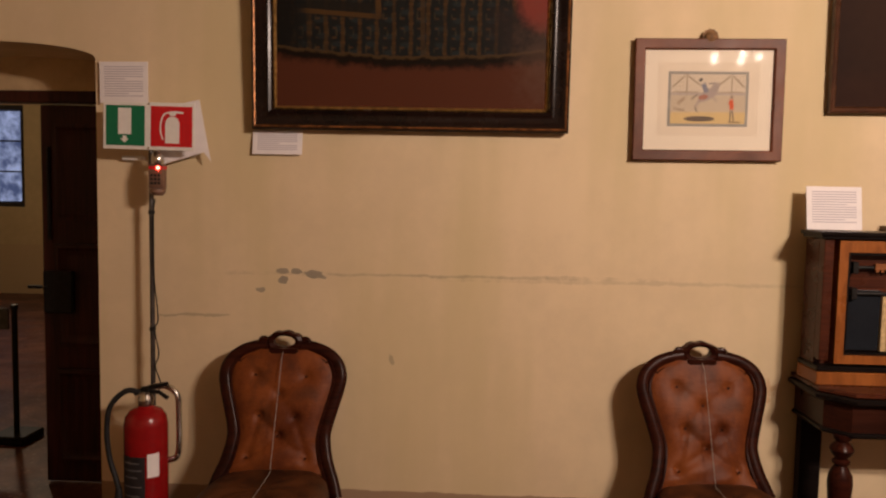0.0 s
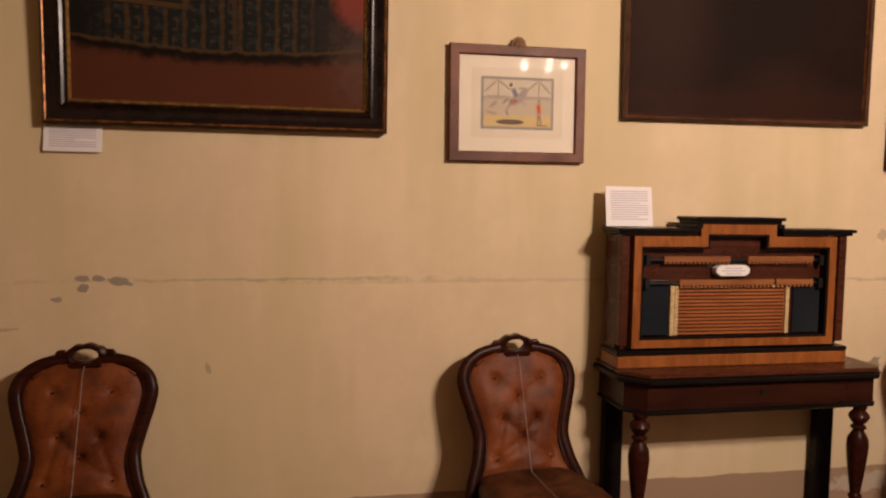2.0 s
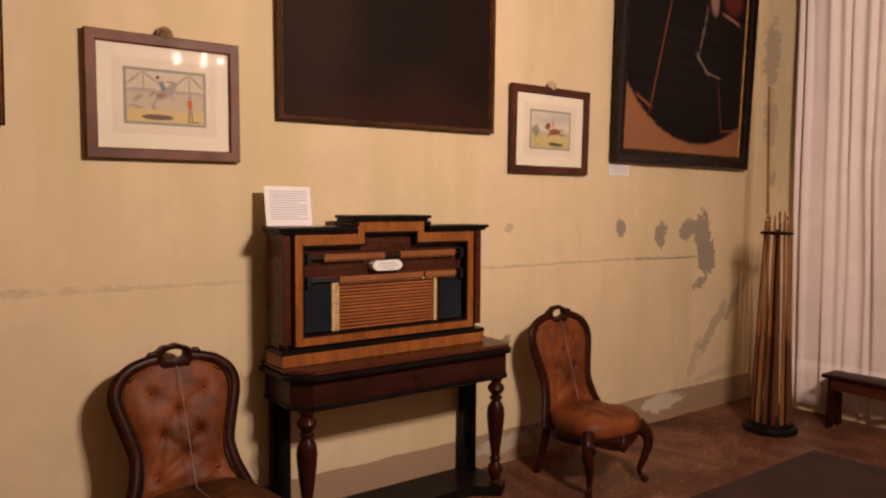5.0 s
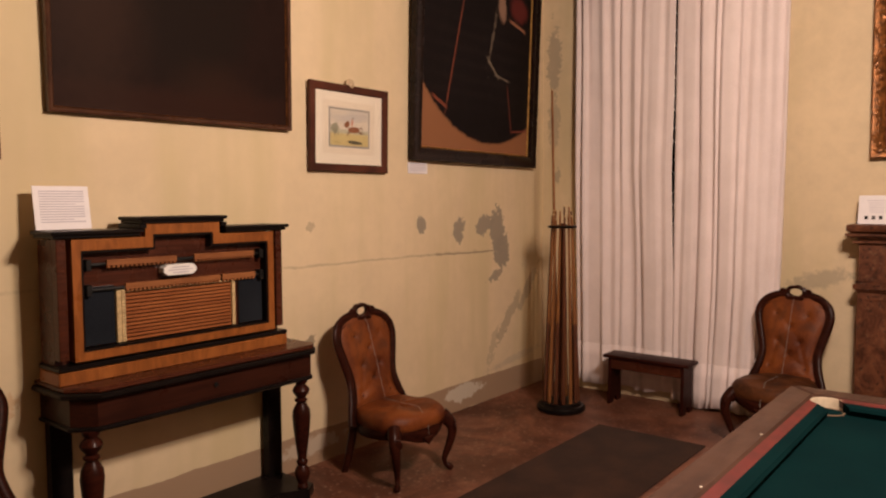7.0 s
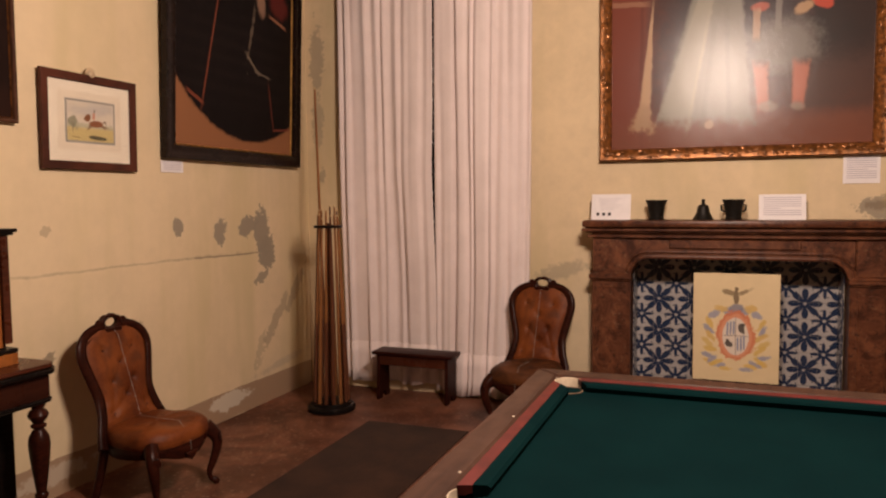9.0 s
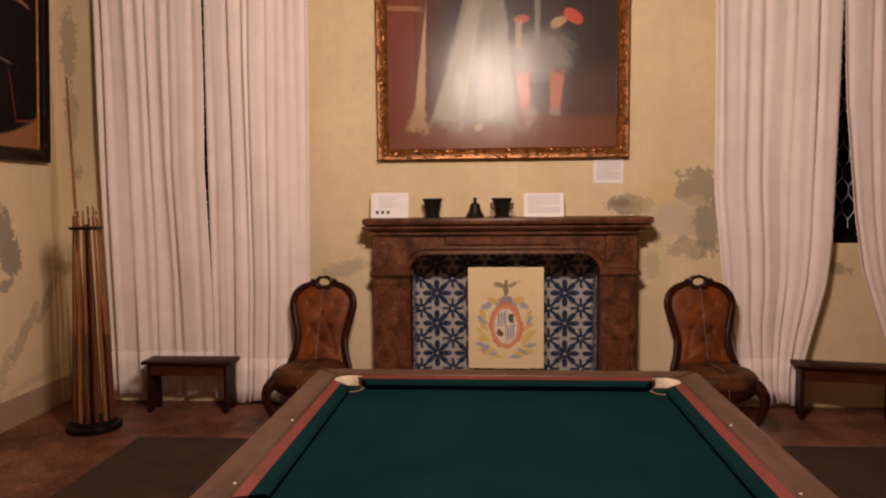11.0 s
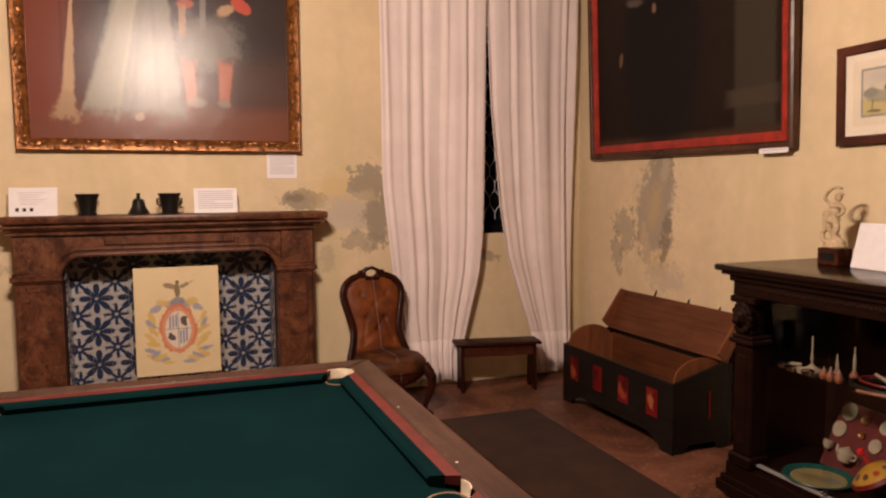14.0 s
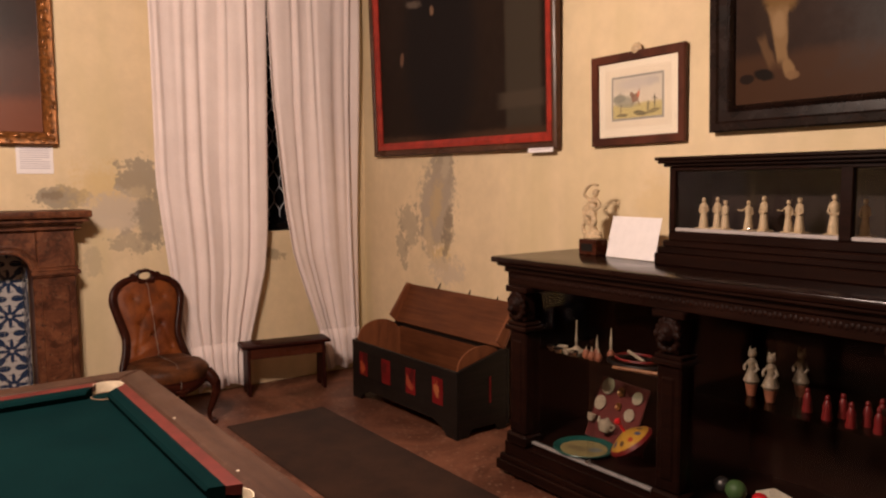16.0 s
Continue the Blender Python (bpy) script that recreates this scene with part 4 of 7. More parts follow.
# ---- pictures ----
def picture(name, side, along, w, z0, h, profile, material, canvas, label, lip=None, lean=1.5, category="painting", roll=0.0, second=None, group=""):
    """A framed picture: profile of (inset, forward); canvas set at the last inset."""
    p = thing(name, wall_frame(side, along, 0.012, z0, lean, roll), label, category, group)
    part("frame", moulding(-w / 2, w / 2, 0, h, profile), material, p)
    i, f = profile[-1]
    if lip:
        lm, lw, lf = lip
        part("gilt_slip", moulding(-w / 2 + i - 0.002, w / 2 - i + 0.002, i - 0.002, h - i + 0.002, [(0, f), (0, lf), (lw * 0.5, lf + 0.004), (lw, lf * 0.6), (lw, f)]), lm, p, "worn gilt slip")
        i += lw
    if second:
        sm, si, sw, sf = second
        part("outer_edge", moulding(-w / 2 + si, w / 2 - si, si, h - si, [(0, 0.01), (0, sf), (sw / 2, sf + 0.004), (sw, sf), (sw, 0.01)]), sm, p, "worn gilt edge")
    bm = B(-w / 2 + i - 0.004, w / 2 - i + 0.004, -0.012, -0.004, i - 0.004, h - i + 0.004)
    part("canvas", bm, canvas, p)
    return p


def varnish(m, rough=0.40, coat=0.03, sheen=0.32):
    b = m.node_tree.nodes["Principled BSDF"]
    b.inputs["Roughness"].default_value = rough
    b.inputs["Coat Weight"].default_value = coat
    b.inputs["Specular IOR Level"].default_value = 0.04 + coat * 0.12
    b.inputs["Coat Roughness"].default_value = sheen
    return m


WIDE = [(0, 0), (0, 0.045), (0.006, 0.052), (0.02, 0.05), (0.035, 0.042), (0.06, 0.040), (0.075, 0.048), (0.085, 0.042), (0.092, 0.022), (0.092, 0.006)]
# the brocade skirt
GOLD = (0.075, 0.040, 0.015)
cv = varnish(layered("painting_brocade_skirt", (0.013, 0.014, 0.013), [
    (("d", 42.0, 90.0, 0.45), 0.02, 0.60, 0.50, 0.36, 0, 0.3, 0.8, (0.020, 0.026, 0.026), 0.8),
    (("s", 84.0, 1.40), 0.02, 0.60, 0.46, 0.40, 0, 0.15, 0.25, (0.060, 0.033, 0.013), 0.8),
    (("s", 84.0, 1.36), -0.50, 0.60, 0.12, 0.40, 0, 0.3, 1.2, (0.045, 0.028, 0.014), 0.5),
    (("d", 84.0, 150.0, 0.72), 0.02, 0.60, 0.48, 0.36, 0, 0.3, 0.9, (0.085, 0.042, 0.018), 0.5),
    (("d", 168.0, 45.0, 0.80), 0.02, 0.60, 0.48, 0.36, 0, 0.3, 0.9, (0.070, 0.052, 0.028), 0.4),
    ("r", -0.31, 0.525, 0.16, 0.034, -4, 0.2, 0.2, (0.016, 0.014, 0.011), 0.9),
    ("r", -0.31, 0.505, 0.17, 0.010, -4, 0.25, 0.3, GOLD, 0.9),
    ("r", -0.145, 0.62, 0.012, 0.12, 2, 0.3, 0.3, GOLD, 0.85),
    ("r", 0.05, 0.62, 0.010, 0.30, 1, 0.3, 0.4, GOLD, 0.5),
    ("r", 0.50, 0.43, 0.14, 0.10, 0, 0.5, 0.6, (0.024, 0.018, 0.016), 0.9),
    ("e", 0.58, 0.60, 0.12, 0.16, 0, 0.25, 0.3, (0.20, 0.042, 0.030), 0.9),
    ("e", -0.62, 0.60, 0.14, 0.40, 0, 0.4, 0.2, (0.010, 0.009, 0.008), 0.9),
    ("o", 0.05, 1.20, 1.98, 0.875, 0, 0.006, 0.02, (0.070, 0.042, 0.018), 0.85),
    ("o", 0.05, 1.20, 1.99, 0.887, 0, 0.010, 0.03, (0.007, 0.005, 0.004), 0.95),
    ("o", 0.05, 1.20, 2.05, 0.925, 0, 0.020, 0.04, (0.082, 0.027, 0.014), 0.95),
    ("e", 0.60, 0.30, 0.12, 0.16, 0, 0.8, 1.4, (0.11, 0.065, 0.045), 0.45),
    ("e", -0.02, 1.55, 0.30, 0.45, 0, 0.1, 0.1, (0.03, 0.02, 0.014), 1.0),
], weave=0.25, mottle=0.25, warp=0.004), 0.42, 0.05)
picture("painting", "N", -0.350, 1.390, 1.85, 2.1, WIDE, m_black_frame, cv, "dark painting of a brocade skirt in a black gilt frame", (m_gilt, 0.014, 0.02), 2.0, second=(m_gilt_d, 0.006, 0.012, 0.050))
# the dark canvas
cv = varnish(layered("painting_dark_canvas", (0.017, 0.0088, 0.0070), [
    ("e", 0.05, 0.75, 0.35, 0.62, 0, 0.3, 0.3, (0.014, 0.009, 0.007), 0.9),
    ("e", 0.18, 0.16, 0.20, 0.12, 0, 0.8, 0.6, (0.036, 0.016, 0.010), 0.5),
    ("r", 0.0, 0.06, 0.7, 0.09, 0, 0.6, 0.4, (0.030, 0.0125, 0.0085), 0.8),
    ("e", -0.45, 0.55, 0.2, 0.5, 0, 0.8, 0.4, (0.036, 0.019, 0.013), 0.7)], weave=0.3, mottle=0.2), 0.55, 0.0)
THIN = [(0, 0), (0, 0.03), (0.008, 0.034), (0.018, 0.03), (0.024, 0.02), (0.024, 0.006)]
picture("painting", "N", 2.112, 1.31, 1.96, 1.7, THIN, m_brown_frame, cv, "very dark unglazed canvas in a thin brown frame", (m_gilt_d, 0.006, 0.016), 1.0, roll=-0.4)
# the black dress
cv = varnish(layered("painting_black_dress", (0.0085, 0.0062, 0.0062), [
    (("s", 60.0, 1.2), -0.05, 0.75, 0.28, 0.55, 90, 0.5, 0.9, (0.016, 0.011, 0.010), 0.5),
    ("o", 0.13, 1.20, 1.02, 1.035, 0, 0.015, 0.02, (0.27, 0.118, 0.055), 0.97),
    ("r", -0.31, 0.78, 0.008, 0.39, -13, 0.3, 0.35, (0.20, 0.055, 0.030), 0.75),
    ("r", -0.47, 0.425, 0.085, 0.012, -24, 0.3, 0.35, (0.22, 0.060, 0.032), 0.8),
    ("r", 0.405, 0.44, 0.008, 0.17, 12, 0.3, 0.4, (0.13, 0.035, 0.022), 0.7),
    ("r", 0.55, 0.285, 0.11, 0.009, 6, 0.3, 0.4, (0.17, 0.045, 0.028), 0.75),
    ("r", 0.145, 0.94, 0.012, 0.16, -13, 0.5, 2.2, (0.22, 0.17, 0.12), 0.5),
    ("r", 0.165, 0.735, 0.080, 0.010, -40, 0.5, 1.5, (0.25, 0.20, 0.14), 0.65),
    ("r", 0.29, 0.675, 0.085, 0.009, -10, 0.5, 1.6, (0.20, 0.16, 0.12), 0.55),
    ("e", 0.27, 1.20, 0.05, 0.10, 8, 0.35, 0.5, (0.30, 0.18, 0.12), 0.8),
    ("e", 0.50, 1.23, 0.12, 0.09, -12, 0.35, 0.4, (0.12, 0.022, 0.018), 0.8),
    ("r", 0.48, 1.105, 0.11, 0.012, -14, 0.3, 0.5, (0.36, 0.16, 0.09), 0.7),
    ("e", -0.45, 1.25, 0.045, 0.07, 0, 0.35, 0.5, (0.38, 0.24, 0.16), 0.8),
    ("e", -0.25, 1.25, 0.06, 0.05, 0, 0.35, 0.5, (0.30, 0.20, 0.14), 0.7)], weave=0.25, mottle=0.2, warp=0.012))
picture("painting", "N", 4.560, 1.55, 1.84, 2.1, WIDE, m_black_frame, cv, "tall painting of a black dress in a black and gilt frame", (m_gilt, 0.012, 0.02), 2.0, roll=0.3)
card("label_card", wall_frame("N", 3.89, 0.004, 1.755), 0.205, 0.075, 5, "small white text card below the black dress painting")
card("label_card", wall_frame("N", -0.943, 0.02, 1.738, -8), 0.225, 0.108, 9, "white text card below the brocade painting")
# over the fireplace
cv = varnish(layered("painting_over_mantel", (0.125, 0.036, 0.020), [
    ("r", 0.02, 1.05, 0.55, 0.62, 0, 0.45, 0.3, (0.030, 0.028, 0.032), 0.9),
    ("r", 0.66, 0.95, 0.22, 0.62, 0, 0.35, 0.3, (0.022, 0.019, 0.019), 0.9),
    ("r", 0.60, 0.42, 0.30, 0.22, 0, 0.6, 0.4, (0.085, 0.042, 0.032), 0.8),
    ("r", 0.0, 0.13, 0.95, 0.16, 0, 0.35, 0.3, (0.17, 0.058, 0.032), 0.9),
    ("r", -0.74, 0.80, 0.15, 0.62, 0, 0.3, 0.2, (0.17, 0.040, 0.022), 0.9),
    ("r", -0.62, 0.70, 0.012, 0.50, 0, 0.5, 0.3, (0.10, 0.024, 0.014), 0.6),
    ("r", -0.71, 1.095, 0.13, 0.018, -3, 0.3, 0.3, (0.30, 0.15, 0.09), 0.8),
    (("t", 0.38), -0.155, 0.72, 0.225, 0.46, -4, 0.10, 0.12, (0.215, 0.205, 0.170), 0.95),
    (("t", 0.38), -0.29, 0.70, 0.080, 0.44, -14, 0.20, 0.2, (0.30, 0.285, 0.225), 0.9),
    ("r", -0.17, 0.60, 0.016, 0.32, -6, 0.5, 0.5, (0.15, 0.14, 0.11), 0.6),
    ("r", -0.05, 0.62, 0.014, 0.32, 2, 0.5, 0.5, (0.13, 0.12, 0.10), 0.6),
    ("r", -0.24, 0.60, 0.010, 0.32, -10, 0.5, 0.5, (0.36, 0.33, 0.24), 0.6),
    (("t", 0.75), -0.575, 0.66, 0.024, 0.38, -4, 0.35, 0.35, (0.47, 0.31, 0.18), 0.92),
    (("t", 0.45), -0.605, 0.30, 0.060, 0.085, -6, 0.35, 0.9, (0.36, 0.23, 0.13), 0.85),
    ("e", 0.29, 0.74, 0.21, 0.17, 0, 0.4, 0.5, (0.19, 0.175, 0.155), 0.85),
    (("t", -0.2), 0.165, 0.47, 0.040, 0.15, 4, 0.3, 0.3, (0.46, 0.15, 0.09), 0.85),
    (("t", -0.2), 0.395, 0.48, 0.042, 0.14, -3, 0.3, 0.3, (0.46, 0.15, 0.09), 0.85),
    ("e", 0.20, 0.34, 0.06, 0.035, 0, 0.4, 0.6, (0.30, 0.25, 0.20), 0.7),
    ("e", 0.385, 0.335, 0.04, 0.03, 0, 0.4, 0.6, (0.26, 0.20, 0.15), 0.7),
    ("e", 0.515, 1.01, 0.075, 0.045, -35, 0.15, 0.3, (0.48, 0.075, 0.042), 0.92),
    ("e", 0.41, 0.97, 0.06, 0.035, 30, 0.3, 0.5, (0.46, 0.30, 0.17), 0.85),
    ("e", 0.145, 1.0, 0.055, 0.03, 0, 0.25, 0.4, (0.42, 0.10, 0.06), 0.85),
    ("r", 0.125, 0.89, 0.022, 0.10, 0, 0.3, 0.4, (0.42, 0.27, 0.17), 0.8),
    ("r", 0.26, 1.02, 0.02, 0.18, 0, 0.3, 0.4, (0.22, 0.20, 0.18), 0.8),
    ("e", -0.165, 0.235, 0.030, 0.028, 30, 0.3, 0.6, (0.42, 0.30, 0.20), 0.85),
], weave=0.08, mottle=0.25, warp=0.022, relief=0.0013, fine=34.0), 0.5, 0.60, 0.21)
CARVED = [(0, 0), (0, 0.05), (0.01, 0.062), (0.03, 0.058), (0.05, 0.066), (0.07, 0.052), (0.082, 0.03), (0.082, 0.006)]
fp = picture("painting", "E", 0.012, 1.815, 1.83, 1.9, CARVED, m_gilt_d, cv, "large figure painting in a carved gilt frame above the fireplace", None, 0.8)
rnd = random.Random(5)
for sides in range(4):  # leafy carving on the frame, one run a side
    bm = bmesh.new()
    n = 46 if sides < 2 else 48
    for k in range(n):
        t = (k + 0.5) / n
        a, d = rnd.uniform(-0.6, 0.6), rnd.uniform(0.015, 0.065)
        if sides < 2:
            x, z = -0.88 + 1.76 * t, d if sides == 0 else 1.9 - d
        else:
            x, z = (-0.9075 + d) if sides == 2 else (0.9075 - d), 0.03 + 1.84 * t
        r = rnd.uniform(0.012, 0.022)
        bmesh.ops.create_icosphere(bm, subdivisions=1, radius=1.0, matrix=Matrix.Translation((x, -0.06, z)) @ Matrix.Rotation(a + (0 if sides < 2 else math.pi / 2), 4, "Y") @ Matrix.Diagonal((r * 1.7, 0.012, r * 0.7, 1)))
    part("carved_leaves", bm, m_gilt_d, fp, "dull gilt leaf carving")
# south wall
cv = varnish(layered("painting_red_framed", (0.018, 0.011, 0.008), [
    ("r", 0.72, 0.85, 0.16, 0.75, 0, 0.15, 0.05, (0.045, 0.036, 0.026), 0.9),
    ("r", 0.70, 0.32, 0.20, 0.05, 0, 0.3, 0.1, (0.06, 0.045, 0.032), 0.8),
    ("r", 0.0, 0.05, 1.0, 0.09, 0, 0.3, 0.3, (0.055, 0.030, 0.018), 0.9),
    ("e", -0.15, 0.75, 0.42, 0.70, 0, 0.25, 0.2, (0.010, 0.008, 0.008), 0.95),
    ("e", -0.62, 0.72, 0.025, 0.05, -10, 0.4, 0.6, (0.20, 0.11, 0.07), 0.6),
    ("e", -0.45, 1.10, 0.09, 0.025, -10, 0.5, 0.9, (0.18, 0.14, 0.11), 0.5),
    ("e", -0.22, 1.02, 0.025, 0.035, 0, 0.4, 0.6, (0.26, 0.16, 0.10), 0.6)], weave=0.25, mottle=0.2))
p = picture("painting", "S", 4.262, 2.065, 1.775, 2.1, [(0, 0), (0, 0.04), (0.012, 0.048), (0.035, 0.042), (0.045, 0.03), (0.05, 0.028), (0.05, 0.006)], m_brown_frame, cv,
            "large dark painting in a brown and red moulded frame", (m_red_frame, 0.055, 0.034), 2.0, roll=0.4)
cv = varnish(layered("painting_leg_scene", (0.026, 0.015, 0.011), [
    ("r", 0.0, 0.20, 1.0, 0.13, 0, 0.25, 0.2, (0.050, 0.024, 0.013), 0.95),
    ("e", 0.15, 0.80, 0.42, 0.50, 0, 0.3, 0.2, (0.016, 0.014, 0.014), 0.95),
    ("e", -0.56, 0.70, 0.10, 0.30, 0, 0.4, 0.3, (0.030, 0.018, 0.012), 0.9),
    ("e", -0.52, 0.60, 0.085, 0.10, 10, 0.25, 0.4, (0.15, 0.085, 0.030), 0.9),
    (("t", -0.35), -0.525, 0.41, 0.034, 0.12, 6, 0.25, 0.2, (0.20, 0.125, 0.060), 0.95),
    ("e", -0.530, 0.455, 0.030, 0.055, 4, 0.3, 0.3, (0.24, 0.155, 0.080), 0.8),
    ("e", -0.485, 0.262, 0.026, 0.045, 18, 0.25, 0.3, (0.20, 0.125, 0.060), 0.95),
    ("e", -0.470, 0.232, 0.032, 0.018, -10, 0.25, 0.3, (0.17, 0.10, 0.05), 0.9),
    ("r", -0.585, 0.34, 0.020, 0.07, 24, 0.4, 0.4, (0.11, 0.062, 0.030), 0.8),
    ("e", -0.600, 0.245, 0.050, 0.026, -14, 0.2, 0.4, (0.008, 0.006, 0.005), 0.95),
    ("e", -0.685, 0.235, 0.034, 0.022, 0, 0.2, 0.4, (0.010, 0.007, 0.006), 0.9),
    ("r", 0.10, 0.40, 0.30, 0.14, 0, 0.5, 0.8, (0.038, 0.032, 0.030), 0.6)], weave=0.25, mottle=0.2))
picture("painting", "S", 1.35, 1.72, 1.80, 2.0, [(0, 0), (0, 0.04), (0.008, 0.05), (0.04, 0.05), (0.05, 0.04), (0.09, 0.034), (0.105, 0.042), (0.115, 0.03), (0.122, 0.012), (0.122, 0.006)], m_black_frame, cv,
        "dark figure painting in a wide black ripple frame", None, 2.0)
card("label_card", wall_frame("S", 3.36, 0.06, 1.748, -10), 0.215, 0.05, 3, "narrow white text card below the red framed painting")


def print_frame(side, along, w, z0, h, scene_mat, label, roll=0.0, shade=0.0, lean=1.2, wood_=None):
    fw = 0.046
    p = thing("framed_print", wall_frame(side, along, 0.012, z0, lean, roll), label, "framed print", "framed prints")
    part("frame", moulding(-w / 2, w / 2, 0, h, [(0, 0), (0, 0.022), (0.004, 0.026), (fw - 0.006, 0.024), (fw, 0.016), (fw, 0.004)]), wood_ or m_print, p)
    part("mount", B(-w / 2 + fw - 0.003, w / 2 - fw + 0.003, -0.008, -0.004, fw - 0.003, h - fw + 0.003), m_mount, p)
    cx, cz = 0.0, h * 0.5 + 0.005
    pw, ph = 0.172, 0.118
    part("inner_mount", B(-pw - 0.045, pw + 0.045, -0.0085, -0.008, cz - ph - 0.04, cz + ph + 0.04), m_mount2, p)
    part("border", B(-pw, pw, -0.0092, -0.0085, cz - ph, cz + ph), m_printline, p)
    ob = part("picture_sheet", B(-pw + 0.012, pw - 0.012, -0.0099, -0.0092, -ph + 0.012, ph - 0.012), scene_mat, p, m=pose(0, 0, cz))
    g = part("glazing", B(-w / 2 + fw - 0.002, w / 2 - fw + 0.002, -0.0135, -0.0115, fw - 0.002, h - fw + 0.002), m_glaze, p, "clear glass")
    g.visible_shadow = False
    lobes = [((0.033 + 0.004 * math.cos(a * 11)) * math.cos(a), (0.033 + 0.004 * math.cos(a * 11)) * math.sin(a)) for a in np.linspace(0, math.tau, 67)[:-1]]
    part("rosette_petals", PR(lobes, -0.006, 0.0, 0.002), m_ivory if shade else m_rosette, p, m=pose(0.0, -0.009, h + 0.008))
    part("rosette", L([(0.004, 0), (0.024, 0.002), (0.027, 0.008), (0.020, 0.014), (0.022, 0.018), (0.011, 0.024), (0.003, 0.026)], 16), m_ivory if shade else m_rosette, p, "round hanging rosette", m=pose(0.0, -0.008, h + 0.008, 90, 0, 0))
    return p


def stroke(x0, z0, x1, z1, wide, colour, alpha=0.85):
    """A brush or pen line between two places on a sheet."""
    return ("r", (x0 + x1) / 2, (z0 + z1) / 2, math.hypot(x1 - x0, z1 - z0) / 2, wide / 2, math.degrees(math.atan2(z1 - z0, x1 - x0)), 0.35, 0.25, colour, alpha)


PEN, TIMBER = (0.16, 0.13, 0.11), (0.36, 0.29, 0.21)
pm1 = layered("print_leaping_horse", (0.64, 0.55, 0.42), [
    ("r", 0, -0.082, 0.2, 0.028, 0, 0.2, 0.1, (0.66, 0.48, 0.20), 0.85), ("r", 0, -0.018, 0.2, 0.038, 0, 0.3, 0.4, (0.50, 0.41, 0.29), 0.7),
    ("r", 0, 0.022, 0.2, 0.006, 0, 0.3, 0.2, (0.42, 0.36, 0.32), 0.8),
    stroke(-0.155, 0.05, -0.10, 0.10, 0.008, TIMBER), stroke(-0.09, 0.10, -0.035, 0.06, 0.008, TIMBER), stroke(-0.092, 0.02, -0.092, 0.10, 0.006, TIMBER), stroke(-0.15, 0.03, -0.04, 0.03, 0.005, TIMBER),
    stroke(0.045, 0.06, 0.095, 0.10, 0.008, TIMBER), stroke(0.105, 0.10, 0.155, 0.05, 0.008, TIMBER), stroke(0.10, 0.02, 0.10, 0.10, 0.006, TIMBER), stroke(0.04, 0.03, 0.15, 0.03, 0.005, TIMBER),
    stroke(-0.13, -0.02, -0.10, 0.005, 0.014, (0.36, 0.27, 0.18), 0.7), stroke(-0.145, -0.04, -0.10, -0.05, 0.010, (0.33, 0.25, 0.17), 0.6),
    ("e", -0.035, -0.085, 0.065, 0.012, 0, 0.1, 0.1, (0.13, 0.10, 0.08), 0.95),
    ("e", 0.0, 0.018, 0.048, 0.022, 35, 0.2, 0.4, (0.40, 0.33, 0.29), 0.95), ("e", 0.030, 0.052, 0.015, 0.024, -40, 0.2, 0.4, (0.38, 0.32, 0.28), 0.95),
    stroke(-0.03, 0.0, -0.055, -0.035, 0.012, (0.40, 0.33, 0.28)), stroke(-0.055, -0.035, -0.045, -0.055, 0.007, PEN, 0.7), stroke(0.02, 0.01, 0.04, -0.012, 0.009, (0.40, 0.33, 0.28)), stroke(-0.045, 0.02, -0.07, 0.0, 0.008, PEN, 0.6),
    stroke(-0.008, 0.03, -0.022, 0.066, 0.020, (0.20, 0.21, 0.26), 0.95), stroke(-0.028, 0.078, -0.038, 0.086, 0.016, (0.09, 0.08, 0.08), 0.95), stroke(0.0, 0.065, 0.03, 0.07, 0.006, (0.25, 0.22, 0.22)),
    ("e", -0.020, 0.008, 0.020, 0.010, 10, 0.2, 0.3, (0.40, 0.16, 0.10), 0.85),
    stroke(0.103, -0.045, 0.100, 0.0, 0.018, (0.62, 0.10, 0.035), 0.95), stroke(0.088, -0.02, 0.10, -0.01, 0.007, (0.58, 0.12, 0.05)), stroke(0.101, 0.004, 0.104, 0.014, 0.011, (0.16, 0.11, 0.09)),
    stroke(0.098, -0.05, 0.096, -0.095, 0.006, PEN), stroke(0.105, -0.05, 0.112, -0.093, 0.006, PEN), stroke(0.09, -0.097, 0.14, -0.099, 0.006, (0.20, 0.15, 0.09)),
], warp=0.005, mottle=0.06, rough=0.7)
